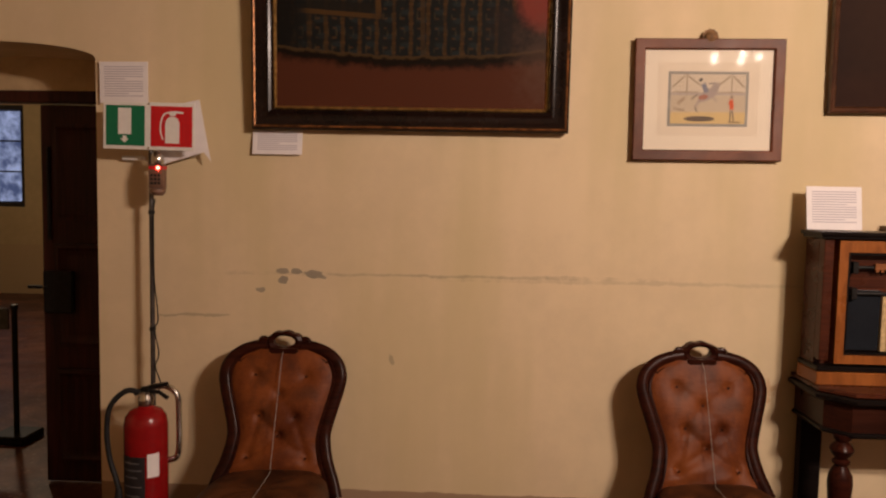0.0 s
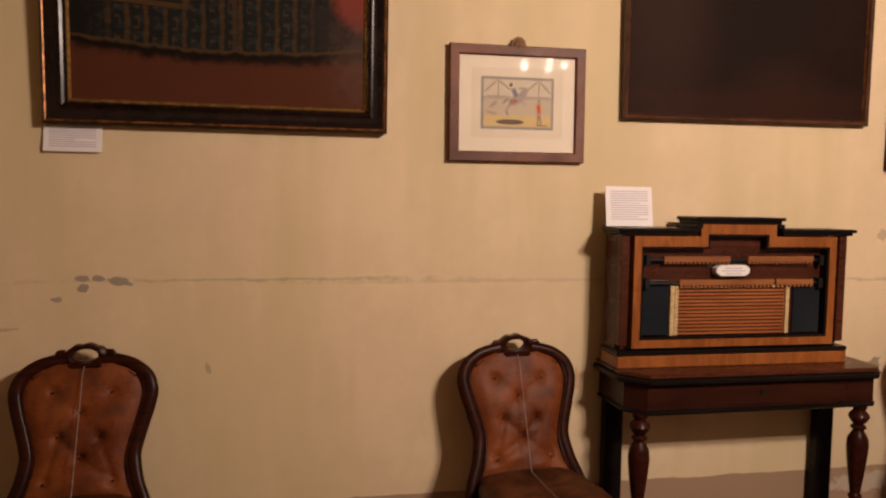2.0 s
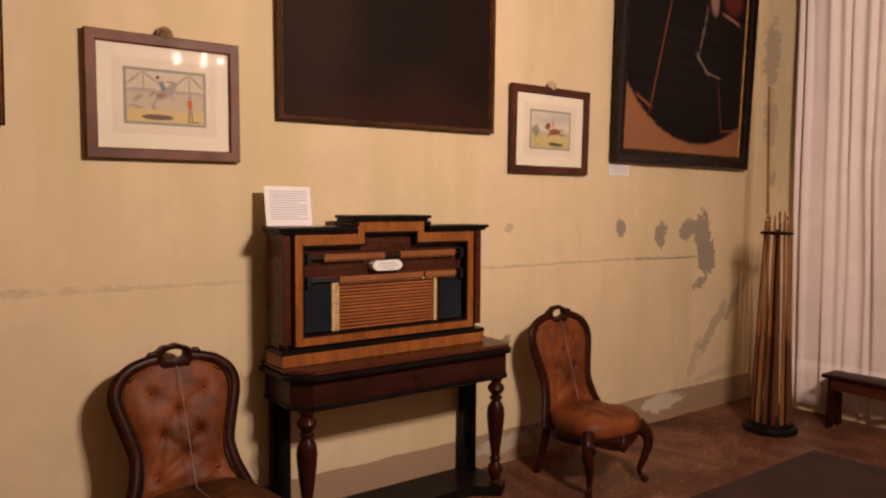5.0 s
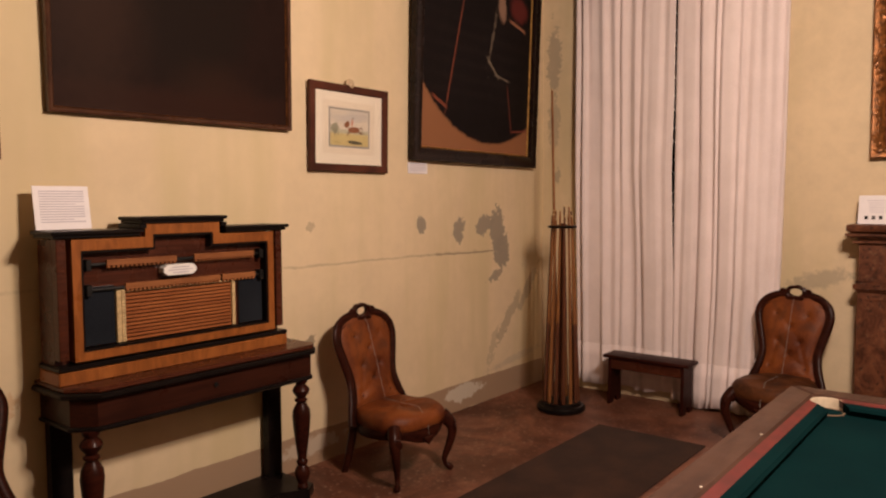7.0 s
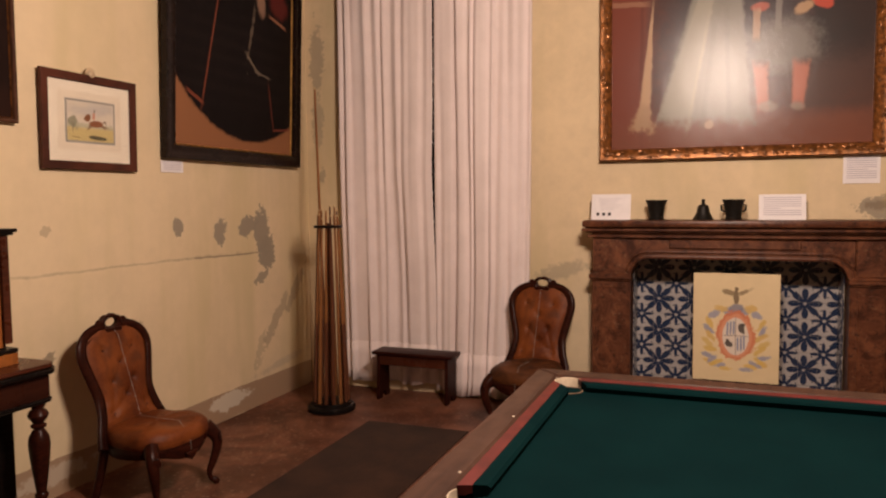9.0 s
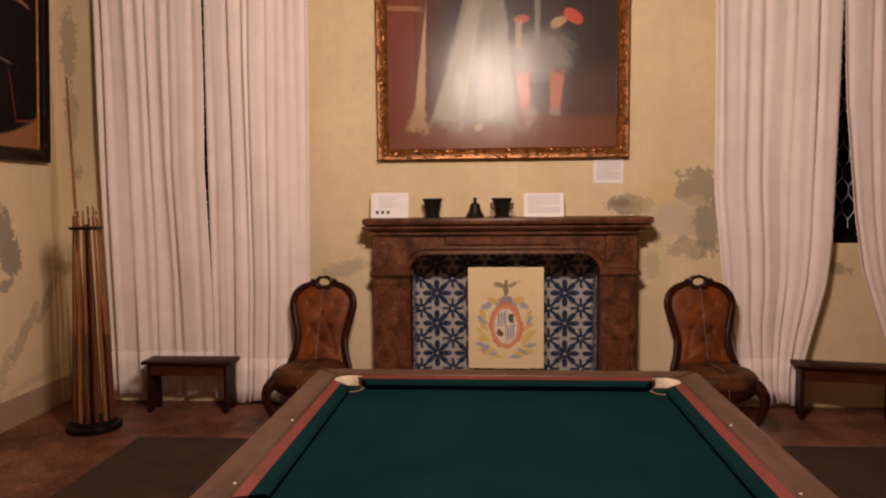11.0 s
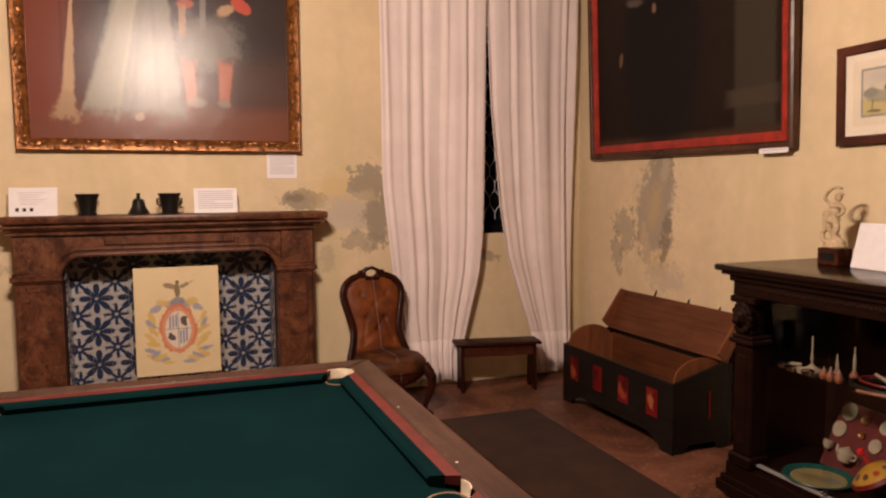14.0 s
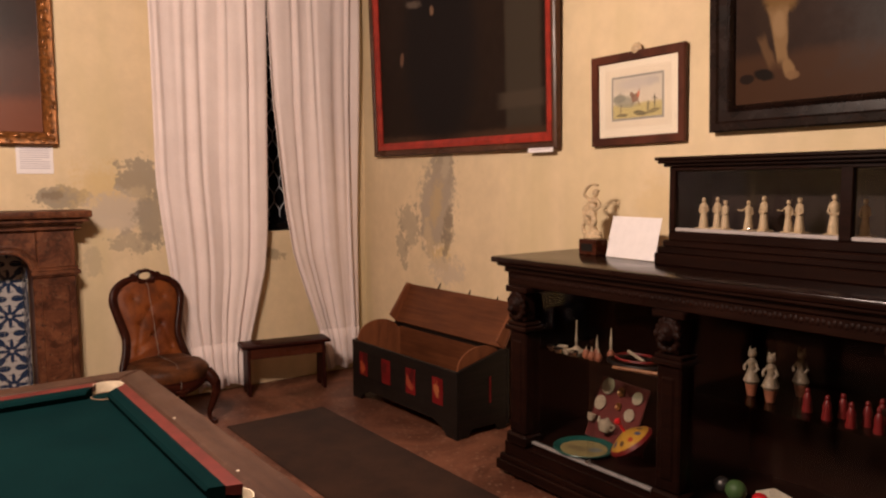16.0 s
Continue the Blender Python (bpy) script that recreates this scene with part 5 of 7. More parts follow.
pm2 = layered("print_galloping_horse", (0.66, 0.58, 0.46), [
    ("r", 0, -0.075, 0.2, 0.045, 0, 0.3, 0.2, (0.56, 0.44, 0.17), 0.9), ("e", 0.05, 0.07, 0.12, 0.03, 6, 0.6, 1.0, (0.46, 0.43, 0.41), 0.6), ("e", -0.09, 0.06, 0.08, 0.02, -4, 0.6, 1.0, (0.50, 0.46, 0.42), 0.5),
    ("r", 0, -0.022, 0.2, 0.012, 0, 0.4, 0.6, (0.40, 0.39, 0.26), 0.7), ("e", -0.125, -0.004, 0.032, 0.026, 0, 0.3, 1.2, (0.22, 0.22, 0.14), 0.8), stroke(-0.125, -0.06, -0.12, -0.02, 0.006, PEN, 0.7), stroke(-0.10, -0.05, -0.09, -0.03, 0.010, (0.30, 0.28, 0.18), 0.7),
    ("e", 0.035, -0.008, 0.052, 0.019, 2, 0.15, 0.3, (0.24, 0.085, 0.035), 0.97), ("e", -0.022, 0.022, 0.018, 0.022, -30, 0.2, 0.3, (0.22, 0.08, 0.03), 0.97), stroke(-0.038, 0.026, -0.046, 0.010, 0.011, (0.22, 0.08, 0.03)),
    stroke(0.085, 0.0, 0.10, 0.012, 0.009, (0.11, 0.05, 0.03)), stroke(0.10, 0.012, 0.108, -0.01, 0.008, (0.11, 0.05, 0.03)),
    stroke(-0.005, -0.02, -0.025, -0.045, 0.007, (0.16, 0.06, 0.03)), stroke(0.005, -0.022, -0.01, -0.038, 0.006, (0.20, 0.07, 0.03)), stroke(0.075, -0.02, 0.105, -0.034, 0.007, (0.16, 0.06, 0.03)), stroke(0.08, -0.016, 0.12, -0.026, 0.006, (0.18, 0.07, 0.03)),
    stroke(0.018, 0.015, 0.022, 0.052, 0.015, (0.52, 0.20, 0.13), 0.9), stroke(0.026, 0.058, 0.026, 0.068, 0.011, (0.14, 0.10, 0.08)),
    ("e", 0.045, -0.085, 0.062, 0.011, -3, 0.15, 0.4, (0.09, 0.08, 0.05), 0.95), stroke(-0.13, -0.086, -0.08, -0.09, 0.005, (0.20, 0.16, 0.08), 0.7)], warp=0.005, mottle=0.06, rough=0.7)
pm3 = layered("print_hunting_scene", (0.66, 0.58, 0.46), [
    ("r", 0, -0.075, 0.2, 0.045, 0, 0.3, 0.3, (0.52, 0.43, 0.17), 0.9), ("e", -0.02, 0.075, 0.12, 0.03, 0, 0.6, 1.0, (0.47, 0.43, 0.41), 0.6), ("e", 0.10, 0.08, 0.05, 0.025, 0, 0.6, 1.0, (0.42, 0.39, 0.38), 0.5),
    ("e", -0.085, -0.018, 0.085, 0.030, -12, 0.2, 0.5, (0.30, 0.29, 0.22), 0.8), ("e", -0.115, 0.0, 0.038, 0.022, 0, 0.25, 0.9, (0.24, 0.24, 0.19), 0.7), stroke(-0.12, 0.01, -0.105, 0.045, 0.005, (0.34, 0.30, 0.24), 0.7),
    ("e", -0.01, -0.004, 0.028, 0.020, 35, 0.2, 0.4, (0.26, 0.15, 0.10), 0.95), ("e", -0.033, 0.014, 0.012, 0.016, 30, 0.2, 0.4, (0.22, 0.14, 0.10), 0.95), stroke(0.005, -0.015, 0.02, -0.045, 0.007, (0.20, 0.13, 0.09)), stroke(-0.02, -0.018, -0.03, -0.035, 0.006, (0.20, 0.13, 0.09)),
    stroke(0.006, 0.0, 0.014, 0.030, 0.014, (0.55, 0.16, 0.09), 0.95), stroke(0.016, 0.036, 0.018, 0.044, 0.010, (0.16, 0.10, 0.08)),
    stroke(0.115, -0.06, 0.115, 0.005, 0.009, (0.12, 0.11, 0.08), 0.9), stroke(0.10, -0.012, 0.13, -0.018, 0.006, (0.14, 0.12, 0.09)), stroke(0.07, -0.075, 0.075, -0.03, 0.015, (0.22, 0.19, 0.12), 0.85), stroke(-0.11, -0.08, -0.105, -0.035, 0.007, PEN, 0.8),
    ("e", 0.02, -0.085, 0.045, 0.012, -8, 0.2, 0.7, (0.13, 0.11, 0.07), 0.85), ("e", -0.10, -0.09, 0.04, 0.008, 0, 0.2, 0.6, (0.15, 0.13, 0.08), 0.8), ("e", 0.10, -0.08, 0.05, 0.010, 10, 0.2, 0.8, (0.20, 0.17, 0.09), 0.8)], warp=0.005, mottle=0.06, rough=0.7)
print_frame("N", 0.948, 0.640, 1.742, 0.522, pm1, "horse and rider print in a reddish wooden frame", roll=-0.3, lean=0.0, wood_=m_print_l)
print_frame("N", 3.230, 0.655, 1.748, 0.520, pm2, "galloping horse print in a dark red wooden frame", shade=1)
print_frame("S", 2.664, 0.612, 1.766, 0.490, pm3, "hunting scene print in a red-brown wooden frame", roll=-0.4, shade=1)


# ---- chairs ----
OUT = [(0.262, 0.29), (0.240, 0.36), (0.212, 0.43), (0.196, 0.51), (0.200, 0.56), (0.222, 0.64), (0.245, 0.72), (0.252, 0.775), (0.232, 0.828), (0.182, 0.868), (0.122, 0.888), (0.074, 0.896)]
TUFT = [(-0.112, 0.775), (0.108, 0.772), (-0.006, 0.700), (-0.085, 0.610), (0.070, 0.606), (0.0, 0.530), (-0.125, 0.445), (0.125, 0.445)]
FOLDS = [(0, 2), (1, 2), (2, 3), (2, 4), (3, 5), (4, 5), (5, 6), (5, 7), (3, 6), (4, 7)]


def back_y(z):
    return 0.195 + 0.30 * (z - 0.39) - 0.12 * max(0, 0.53 - z)


def near_line(x, z, a, b):
    """Distance from a point to a line between two buttons, and how far along it lies."""
    dx, dz = b[0] - a[0], b[1] - a[1]
    t = min(1.0, max(0.0, ((x - a[0]) * dx + (z - a[1]) * dz) / (dx * dx + dz * dz)))
    return math.hypot(x - a[0] - t * dx, z - a[1] - t * dz)


def ring_plate(outer, inner, y0, y1, crown=0.0):
    """A plate with a hole, its face raised between the two edges."""
    bm = bmesh.new()
    n = len(outer)
    mid = [((p[0] + q[0]) / 2, (p[1] + q[1]) / 2) for p, q in zip(outer, inner)]
    loops = [[bm.verts.new((x, y, z)) for x, z in pts] for pts, y in ((outer, y1), (outer, y0), (mid, y0 - crown), (inner, y0), (inner, y1))]
    loops.append(loops[0])
    for p, q in zip(loops, loops[1:]):
        for k in range(n):
            bm.faces.new((p[k], p[(k + 1) % n], q[(k + 1) % n], q[k]))
    return bm


def chair():
    c = thing("parlour_chair", pose(0, 0, 0), "low balloon-back chair with carved dark frame and worn orange tufted leather", "chair", "parlour chairs")
    half = smooth_path([(x, back_y(z), z) for x, z in OUT], 5)
    bm = T(half, 0.0285, 12, 0.72, (0, 1, 0))
    tube(bm, [Vector((-p.x, p.y, p.z)) for p in half], 0.0285, 12, 0.72, (0, 1, 0))
    part("back_frame", bm, m_mahog, c)
    for s in (-1, 1):
        inset = [Vector((s * (p.x - 0.026), p.y - 0.014, p.z - (0.020 if p.z > 0.84 else 0.0))) for p in half if p.x > 0.09]
        part("inner_bead", T(inset, 0.0065, 6), m_mahog, c)
    zs = [0.36, 0.43, 0.51, 0.56, 0.64, 0.72, 0.775, 0.828, 0.858, 0.880]
    xs = [0.225, 0.198, 0.180, 0.184, 0.206, 0.228, 0.234, 0.216, 0.180, 0.128]
    wid = lambda z: float(np.interp(z, zs, xs))
    bm = bmesh.new()
    nu, nz, low, top = 36, 44, 0.37, 0.882
    for face in (0, 1):
        g = []
        for k in range(nz + 1):
            z = low + (top - low) * k / nz
            row = []
            for i in range(nu + 1):
                s = -1 + 2 * i / nu
                x = s * wid(z)
                bulge = 0.042 * max(0.0, 1 - s ** 4) * (0.55 + 0.45 * math.sin(math.pi * k / nz))
                for p in TUFT:
                    r2 = (x - p[0]) ** 2 + (z - p[1]) ** 2
                    bulge -= 0.013 * math.exp(-r2 / 0.00035) + 0.010 * math.exp(-r2 / 0.004)
                for p, q in FOLDS:
                    bulge -= (0.0035 if z > 0.62 else 0.0065) * math.exp(-(near_line(x, z, TUFT[p], TUFT[q]) / 0.011) ** 2)
                sag = max(0.0, 1 - (z - low) / 0.20)
                bulge += sag * (0.007 * math.sin(46 * z + 30 * x * x + 4 * x) + 0.004 * math.sin(83 * z - 31 * x))
                row.append(bm.verts.new((x, back_y(z) + (0.012 if face else -0.002 - bulge), z)))
            g.append(row)
        for k in range(nz):
            for i in range(nu):
                bm.faces.new((g[k][i], g[k][i + 1], g[k + 1][i + 1], g[k + 1][i]))
    part("back_pad", bm, m_leather, c, "orange tufted leather", angle=80)
    for a, b in TUFT:
        bm = bmesh.new()
        bmesh.ops.create_icosphere(bm, subdivisions=1, radius=0.0055, matrix=Matrix.Translation((a, back_y(b) - 0.022, b)))
        part("button", bm, m_mahog, c)
    # scalloped crest with a hand hole, a leaf below it and a scroll on each side
    yb = back_y(0.91)
    outer, inner = [], []
    for k in range(60):
        a = k * math.tau / 60
        lob = 0.0075 * abs(math.sin(a * 4.5 + math.pi / 2)) if math.sin(a) > -0.1 else 0.0
        outer.append((0.083 * math.cos(a) * (1 + 0.16 * max(0, -math.sin(a))), 0.908 + (0.046 + lob) * math.sin(a)))
        inner.append((0.047 * math.cos(a), 0.914 + 0.025 * math.sin(a)))
    part("carved_crest", ring_plate(outer, inner, yb - 0.016, yb + 0.020, 0.008), m_mahog, c)
    leaf_ = [(0.0, 0.845), (0.016, 0.856), (0.034, 0.852), (0.048, 0.866), (0.066, 0.872), (0.060, 0.886), (-0.060, 0.886), (-0.066, 0.872), (-0.048, 0.866), (-0.034, 0.852), (-0.016, 0.856)]
    part("crest_leaf", PR(leaf_, yb - 0.040, yb - 0.012, 0.005), m_mahog, c)
    for s in (-1, 1):
        sc = smooth_path([(s * 0.078, yb - 0.006, 0.925), (s * 0.100, yb - 0.010, 0.926), (s * 0.112, yb - 0.010, 0.912), (s * 0.135, yb - 0.008, 0.905), (s * 0.165, yb - 0.010, 0.890)], 4)
        part("crest_scroll", T(sc, [0.012 - 0.0004 * k for k in range(len(sc))], 8), m_mahog, c)
    # seat
    outline = []
    for a in np.linspace(0, math.tau, 49)[:-1]:
        ca, sa = math.cos(a), math.sin(a)
        x = math.copysign(abs(ca) ** 0.55, ca)
        y = math.copysign(abs(sa) ** 0.60, sa)
        w = 0.278 - 0.052 * (y + 1) / 2
        outline.append((x * w, -0.045 + y * 0.270 - 0.022 * math.cos(x * 2.6) * max(0.0, -y)))
    n = len(outline)

    def shell(rows, wave):
        bm = bmesh.new()
        rings = [[bm.verts.new((x * f, -0.045 + (y + 0.045) * f, z + wave(x, y, f, z))) for x, y in outline] for f, z in rows]
        for a, b in zip(rings, rings[1:]):
            for i in range(n):
                bm.faces.new((a[i], a[(i + 1) % n], b[(i + 1) % n], b[i]))
        bm.faces.new(rings[-1])
        bm.faces.new(rings[0][::-1])
        return bm

    part("seat", shell(((0.985, 0.300), (1.02, 0.318), (1.03, 0.340), (1.01, 0.366), (0.955, 0.384), (0.86, 0.396), (0.72, 0.402), (0.5, 0.404), (0.3, 0.402), (0.1, 0.400)),
                       lambda x, y, f, z: (0.007 * math.sin(11 * x + 5 * y) + 0.004 * math.sin(23 * y - 9 * x)) if f < 0.9 else 0.0), m_seat, c, "dark worn leather seat with paler rim", angle=80)
    part("seat_rail", shell(((0.84, 0.318), (0.995, 0.322), (1.012, 0.300), (1.018, 0.280), (0.992, 0.262), (0.97, 0.246), (0.84, 0.246)),
                            lambda x, y, f, z: -0.024 * math.cos(x * 13.0) * max(0.0, min(1.0, -4 * y)) if z < 0.29 else 0.0), m_mahog, c)
    part("rail_shell", PR([(-0.05, 0.262), (0.05, 0.262), (0.036, 0.238), (0.016, 0.222), (0.0, 0.216), (-0.016, 0.222), (-0.036, 0.238)], -0.352, -0.325, 0.006), m_mahog, c)
    for s in (-1, 1):
        leg = smooth_path([(s * 0.222, -0.245, 0.325), (s * 0.258, -0.290, 0.275), (s * 0.262, -0.305, 0.220), (s * 0.240, -0.290, 0.140), (s * 0.220, -0.270, 0.075), (s * 0.226, -0.276, 0.035), (s * 0.248, -0.300, 0.016)], 5)
        m_ = len(leg)
        rad = [0.046 - 0.030 * min(1.0, i / m_ * 1.35) + (0.005 if i > m_ - 4 else 0) for i in range(m_)]
        lg = part("front_leg", T(leg, rad, 12), m_mahog, c)
        part("toe", L([(0.002, 0), (0.016, 0.002), (0.021, 0.014), (0.016, 0.026), (0.004, 0.030)], 12, (s * 0.250, -0.302, 0)), m_mahog, lg)
        part("knee_carving", PR([(-0.022, 0.0), (0.022, 0.0), (0.028, 0.022), (0.012, 0.05), (-0.012, 0.05), (-0.028, 0.022)], -0.010, 0.004, 0.004), m_mahog, lg, m=pose(s * 0.262, -0.330, 0.245, 0, 0, s * 38))
        leg = smooth_path([(s * 0.200, 0.185, 0.38), (s * 0.204, 0.195, 0.26), (s * 0.212, 0.232, 0.12), (s * 0.220, 0.275, 0.0)], 5)
        part("rear_leg", T(leg, [0.033 - 0.0006 * i for i in range(len(leg))], 10), m_mahog, c)
    cord = [(0, yb - 0.022, 0.889), (0, yb - 0.070, 0.850), (-0.004, 0.09, 0.414), (-0.006, -0.25, 0.416), (-0.006, -0.340, 0.345), (-0.006, -0.350, 0.27)]
    part("barrier_cord", T(cord, 0.0014, 5), m_cord, c, "thin grey cord")
    return c


m_cord = plain("grey_cord", (0.26, 0.24, 0.21), 0.7)
ch = chair()
ch.matrix_world = pose(-0.866, 2.925, 0, 0, 0, 2)
copy_thing(ch, pose(0.952, 2.935, 0, 0, 0, 3))
ch3 = copy_thing(ch, pose(3.150, 2.940, 0, 0, 0, -2))
ch3.scale = (0.90, 0.78, 1.0)
for o in ch3.children:
    if o.name.startswith("seat") and "rail" not in o.name:
        o.data = o.data.copy()
        o.data.materials[0] = m_leather
for at, name in ((pose(5.055, 1.33, 0, 0, 0, -94), "low balloon-back chair with worn brown leather beside the fireplace"),
                 (pose(5.05, -1.385, 0, 0, 0, -86), "low balloon-back chair with worn brown leather beside the fireplace")):
    o = copy_thing(ch, at)
    o["label"] = name
    o.scale = (0.90, 0.88, 1.036)


# ---- the barrel piano on its stand ----
def leg_profile(h):
    return [(r, z * h) for r, z in ((0.026, 0.0), (0.030, 0.02), (0.022, 0.05), (0.036, 0.10), (0.042, 0.14), (0.036, 0.18), (0.022, 0.215), (0.030, 0.235), (0.030, 0.25), (0.022, 0.27), (0.026, 0.32),
                                    (0.034, 0.42), (0.043, 0.55), (0.048, 0.66), (0.044, 0.72), (0.028, 0.77), (0.022, 0.785), (0.034, 0.80), (0.034, 0.815), (0.022, 0.83), (0.040, 0.87), (0.046, 0.895), (0.040, 0.92), (0.024, 0.95), (0.034, 0.97), (0.036, 1.0))]


def stand():
    X0, X1, Y0, Y1 = 1.365, 2.635, 3.005, 3.375
    s = thing("piano_stand", pose((X0 + X1) / 2, (Y0 + Y1) / 2, 0), "dark mahogany console stand with turned front legs", "console table")
    hw, hd = (X1 - X0) / 2, (Y1 - Y0) / 2

    def cham(o, ch_=0.10):
        return [(-hw - o, hd), (-hw - o, -hd + ch_), (-hw + ch_, -hd - o), (hw - ch_ * 0.4, -hd - o), (hw + o, -hd + ch_ * 0.4), (hw + o, hd)]

    part("top", flat_prism(cham(0.0), 0.800, 0.822, 0.005), m_mahog_r, s)
    part("top_edge", flat_prism(cham(0.012), 0.772, 0.799, 0.007), m_black, s, "black moulded edge")
    part("apron", flat_prism(cham(-0.022), 0.655, 0.772, 0.003), m_apron, s)
    part("apron_bead", flat_prism(cham(-0.012), 0.636, 0.656, 0.006), m_black, s, "black bead")
    part("keyhole", L([(0.004, 0), (0.012, 0.001), (0.012, 0.004), (0.004, 0.005)], 12), m_iron, s, m=pose(0.02, -hd + 0.02, 0.722, 90, 0, 0))
    for x in (-hw + 0.085, hw - 0.075):
        part("turned_leg", L([(r, z + 0.05) for r, z in leg_profile(0.59)], 20, (x, -hd + 0.06, 0)), m_mahog, s)
    for x in (-hw + 0.075, hw - 0.055):
        part("rear_leg", B(x - 0.045, x + 0.045, hd - 0.07, hd - 0.01, 0.05, 0.637, 0.006), m_black, s)
    part("plinth", flat_prism([(-hw, hd), (-hw, -hd + 0.06), (-hw + 0.08, -hd), (-hw + 0.2, -hd + 0.1), (hw - 0.2, -hd + 0.1), (hw - 0.08, -hd), (hw, -hd + 0.06), (hw, hd)], 0.0, 0.055, 0.006), m_black, s)
    return s


m_apron = wood("apron_mahogany", (0.013, 0.0036, 0.0024), (0.040, 0.0112, 0.0060), grain=(2, 40, 60), rough=0.3)
stand()


def piano():
    X0, X1, YF, YB, Z = 1.375, 2.515, 3.145, 3.315, 0.822
    W = X1 - X0
    p = thing("barrel_piano", pose((X0 + X1) / 2, YF, Z), "small upright barrel piano in mahogany, amber veneer and black", "barrel piano")
    h, hw, d = 0.615, W / 2, YB - YF
    st0, st1, up = -0.205, 0.207, 0.052  # the raised middle
    # recess through the front
    rx0, rx1, rz0, rz1 = -0.475, 0.475, 0.125, 0.560
    part("case", PR([(-hw, 0.02), (hw, 0.02), (hw, h - 0.02), (-hw, h - 0.02)], 0.05, d), m_mahog_r, p)
    for a, b in ((-hw, rx0 - 0.055), (rx1 + 0.055, hw)):
        part("front_stile", B(a, b, 0, 0.05, 0.10, h, 0.003), m_mahog_r, p)
    bm = bmesh.new()
    ven = 0.036
    rim = [(rx0 - ven, rz0 - ven), (rx1 + ven, rz0 - ven), (rx1 + ven, rz1 + 0.035), (st1 - 0.016, rz1 + 0.035), (st1 - 0.016, h + up - 0.012), (st0 + 0.016, h + up - 0.012), (st0 + 0.016, rz1 + 0.035), (rx0 - ven, rz1 + 0.035)]
    inn = [(rx0, rz0), (rx1, rz0), (rx1, rz1 - 0.012), (st1 - 0.052, rz1 - 0.012), (st1 - 0.052, rz1 + 0.045), (st0 + 0.052, rz1 + 0.045), (st0 + 0.052, rz1 - 0.012), (rx0, rz1 - 0.012)]

    def band(outer, inner, y0, y1):
        bm = bmesh.new()
        n = len(outer)
        o0, i0 = [bm.verts.new((x, y0, z)) for x, z in outer], [bm.verts.new((x, y0, z)) for x, z in inner]
        o1, i1 = [bm.verts.new((x, y1, z)) for x, z in outer], [bm.verts.new((x, y1, z)) for x, z in inner]
        for k in range(n):
            j = (k + 1) % n
            bm.faces.new((o0[k], o0[j], i0[j], i0[k]))
            bm.faces.new((o1[k], i1[k], i1[j], o1[j]))
            bm.faces.new((o0[k], o1[k], o1[j], o0[j]))
            bm.faces.new((i0[k], i0[j], i1[j], i1[k]))
        return bm

    part("veneer_band", band(rim, inn, -0.006, 0.05), m_birch, p, "amber birch veneer")
    sm = [(x + (0.011 if x < 0 else -0.011), z + (0.011 if z < 0.3 else -0.011)) for x, z in inn]
    part("inner_bead", band(inn, sm, -0.002, 0.05), m_black, p, "black bead")
    part("top_block", B(st0 + 0.005, st1 - 0.005, 0.02, d, h - 0.03, h + up - 0.005), m_mahog, p)
    for a, b, z in ((-hw - 0.028, st0, h), (st1, hw + 0.028, h), (st0 - 0.016, st1 + 0.016, h + up)):
        bm = B(a, b, -0.030, d, z, z + 0.016, 0.004)
        part("cornice", box(bm, a + 0.012, b - 0.012, -0.016, d, z - 0.014, z + 0.001, 0.003), m_black, p, "black stepped cornice")
    for x in (st0, st1):
        part("cornice_step", B(x - 0.016, x + 0.016, -0.022, d, h + 0.0165, h + up - 0.0145, 0.003), m_black, p)
    part("base_band", B(-hw - 0.012, hw + 0.012, -0.016, d, 0.0, 0.055, 0.004), m_birch, p, "amber veneer base")
    part("base_bead", B(-hw - 0.014, hw + 0.014, -0.02, d, 0.056, 0.078, 0.006), m_black, p, "black bead")
    part("back_panel", B(rx0, rx1, 0.046, 0.0495, rz0, rz1 + 0.045), m_mahog_r, p)
    part("felt_panel", B(rx0 + 0.017, rx0 + 0.155, 0.03, 0.046, rz0 + 0.017, rz0 + 0.265), m_felt, p, "blue-black felt")
    part("felt_panel", B(rx1 - 0.155, rx1 - 0.017, 0.03, 0.046, rz0 + 0.017, rz0 + 0.265), m_felt, p, "blue-black felt")
    wx0, wx1, wz0, wz1 = -0.315, 0.292, rz0 + 0.014, rz0 + 0.242
    for a, b, z0, z1 in ((wx0, wx0 + 0.021, wz0, wz1), (wx0 + 0.023, wx0 + 0.040, wz0, wz1 - 0.012), (wx1 - 0.019, wx1, wz0, wz1), (wx0 + 0.0215, wx1 - 0.0195, wz1 - 0.011, wz1)):
        part("bone_strip", B(a, b, 0.020, 0.046, z0, z1, 0.002), m_bone, p, "pale bone strip")
    for k in range(15):
        z = wz0 + 0.010 + k * 0.0145
        part("pin", L([(0.0022, 0), (0.0018, 0.003)], 6), m_iron, p, m=pose(wx0 + 0.032, 0.020, z, 90, 0, 0))
    part("roller_backing", B(wx0 + 0.041, wx1 - 0.02, 0.036, 0.045, wz0, wz1 - 0.012), m_mahog_r, p)
    for i in range(13):
        z = wz0 + 0.002 + i * 0.0164
        part("reed_bar", B(wx0 + 0.042, wx1 - 0.021, 0.025, 0.036, z, z + 0.0108, 0.0015), m_reed, p)
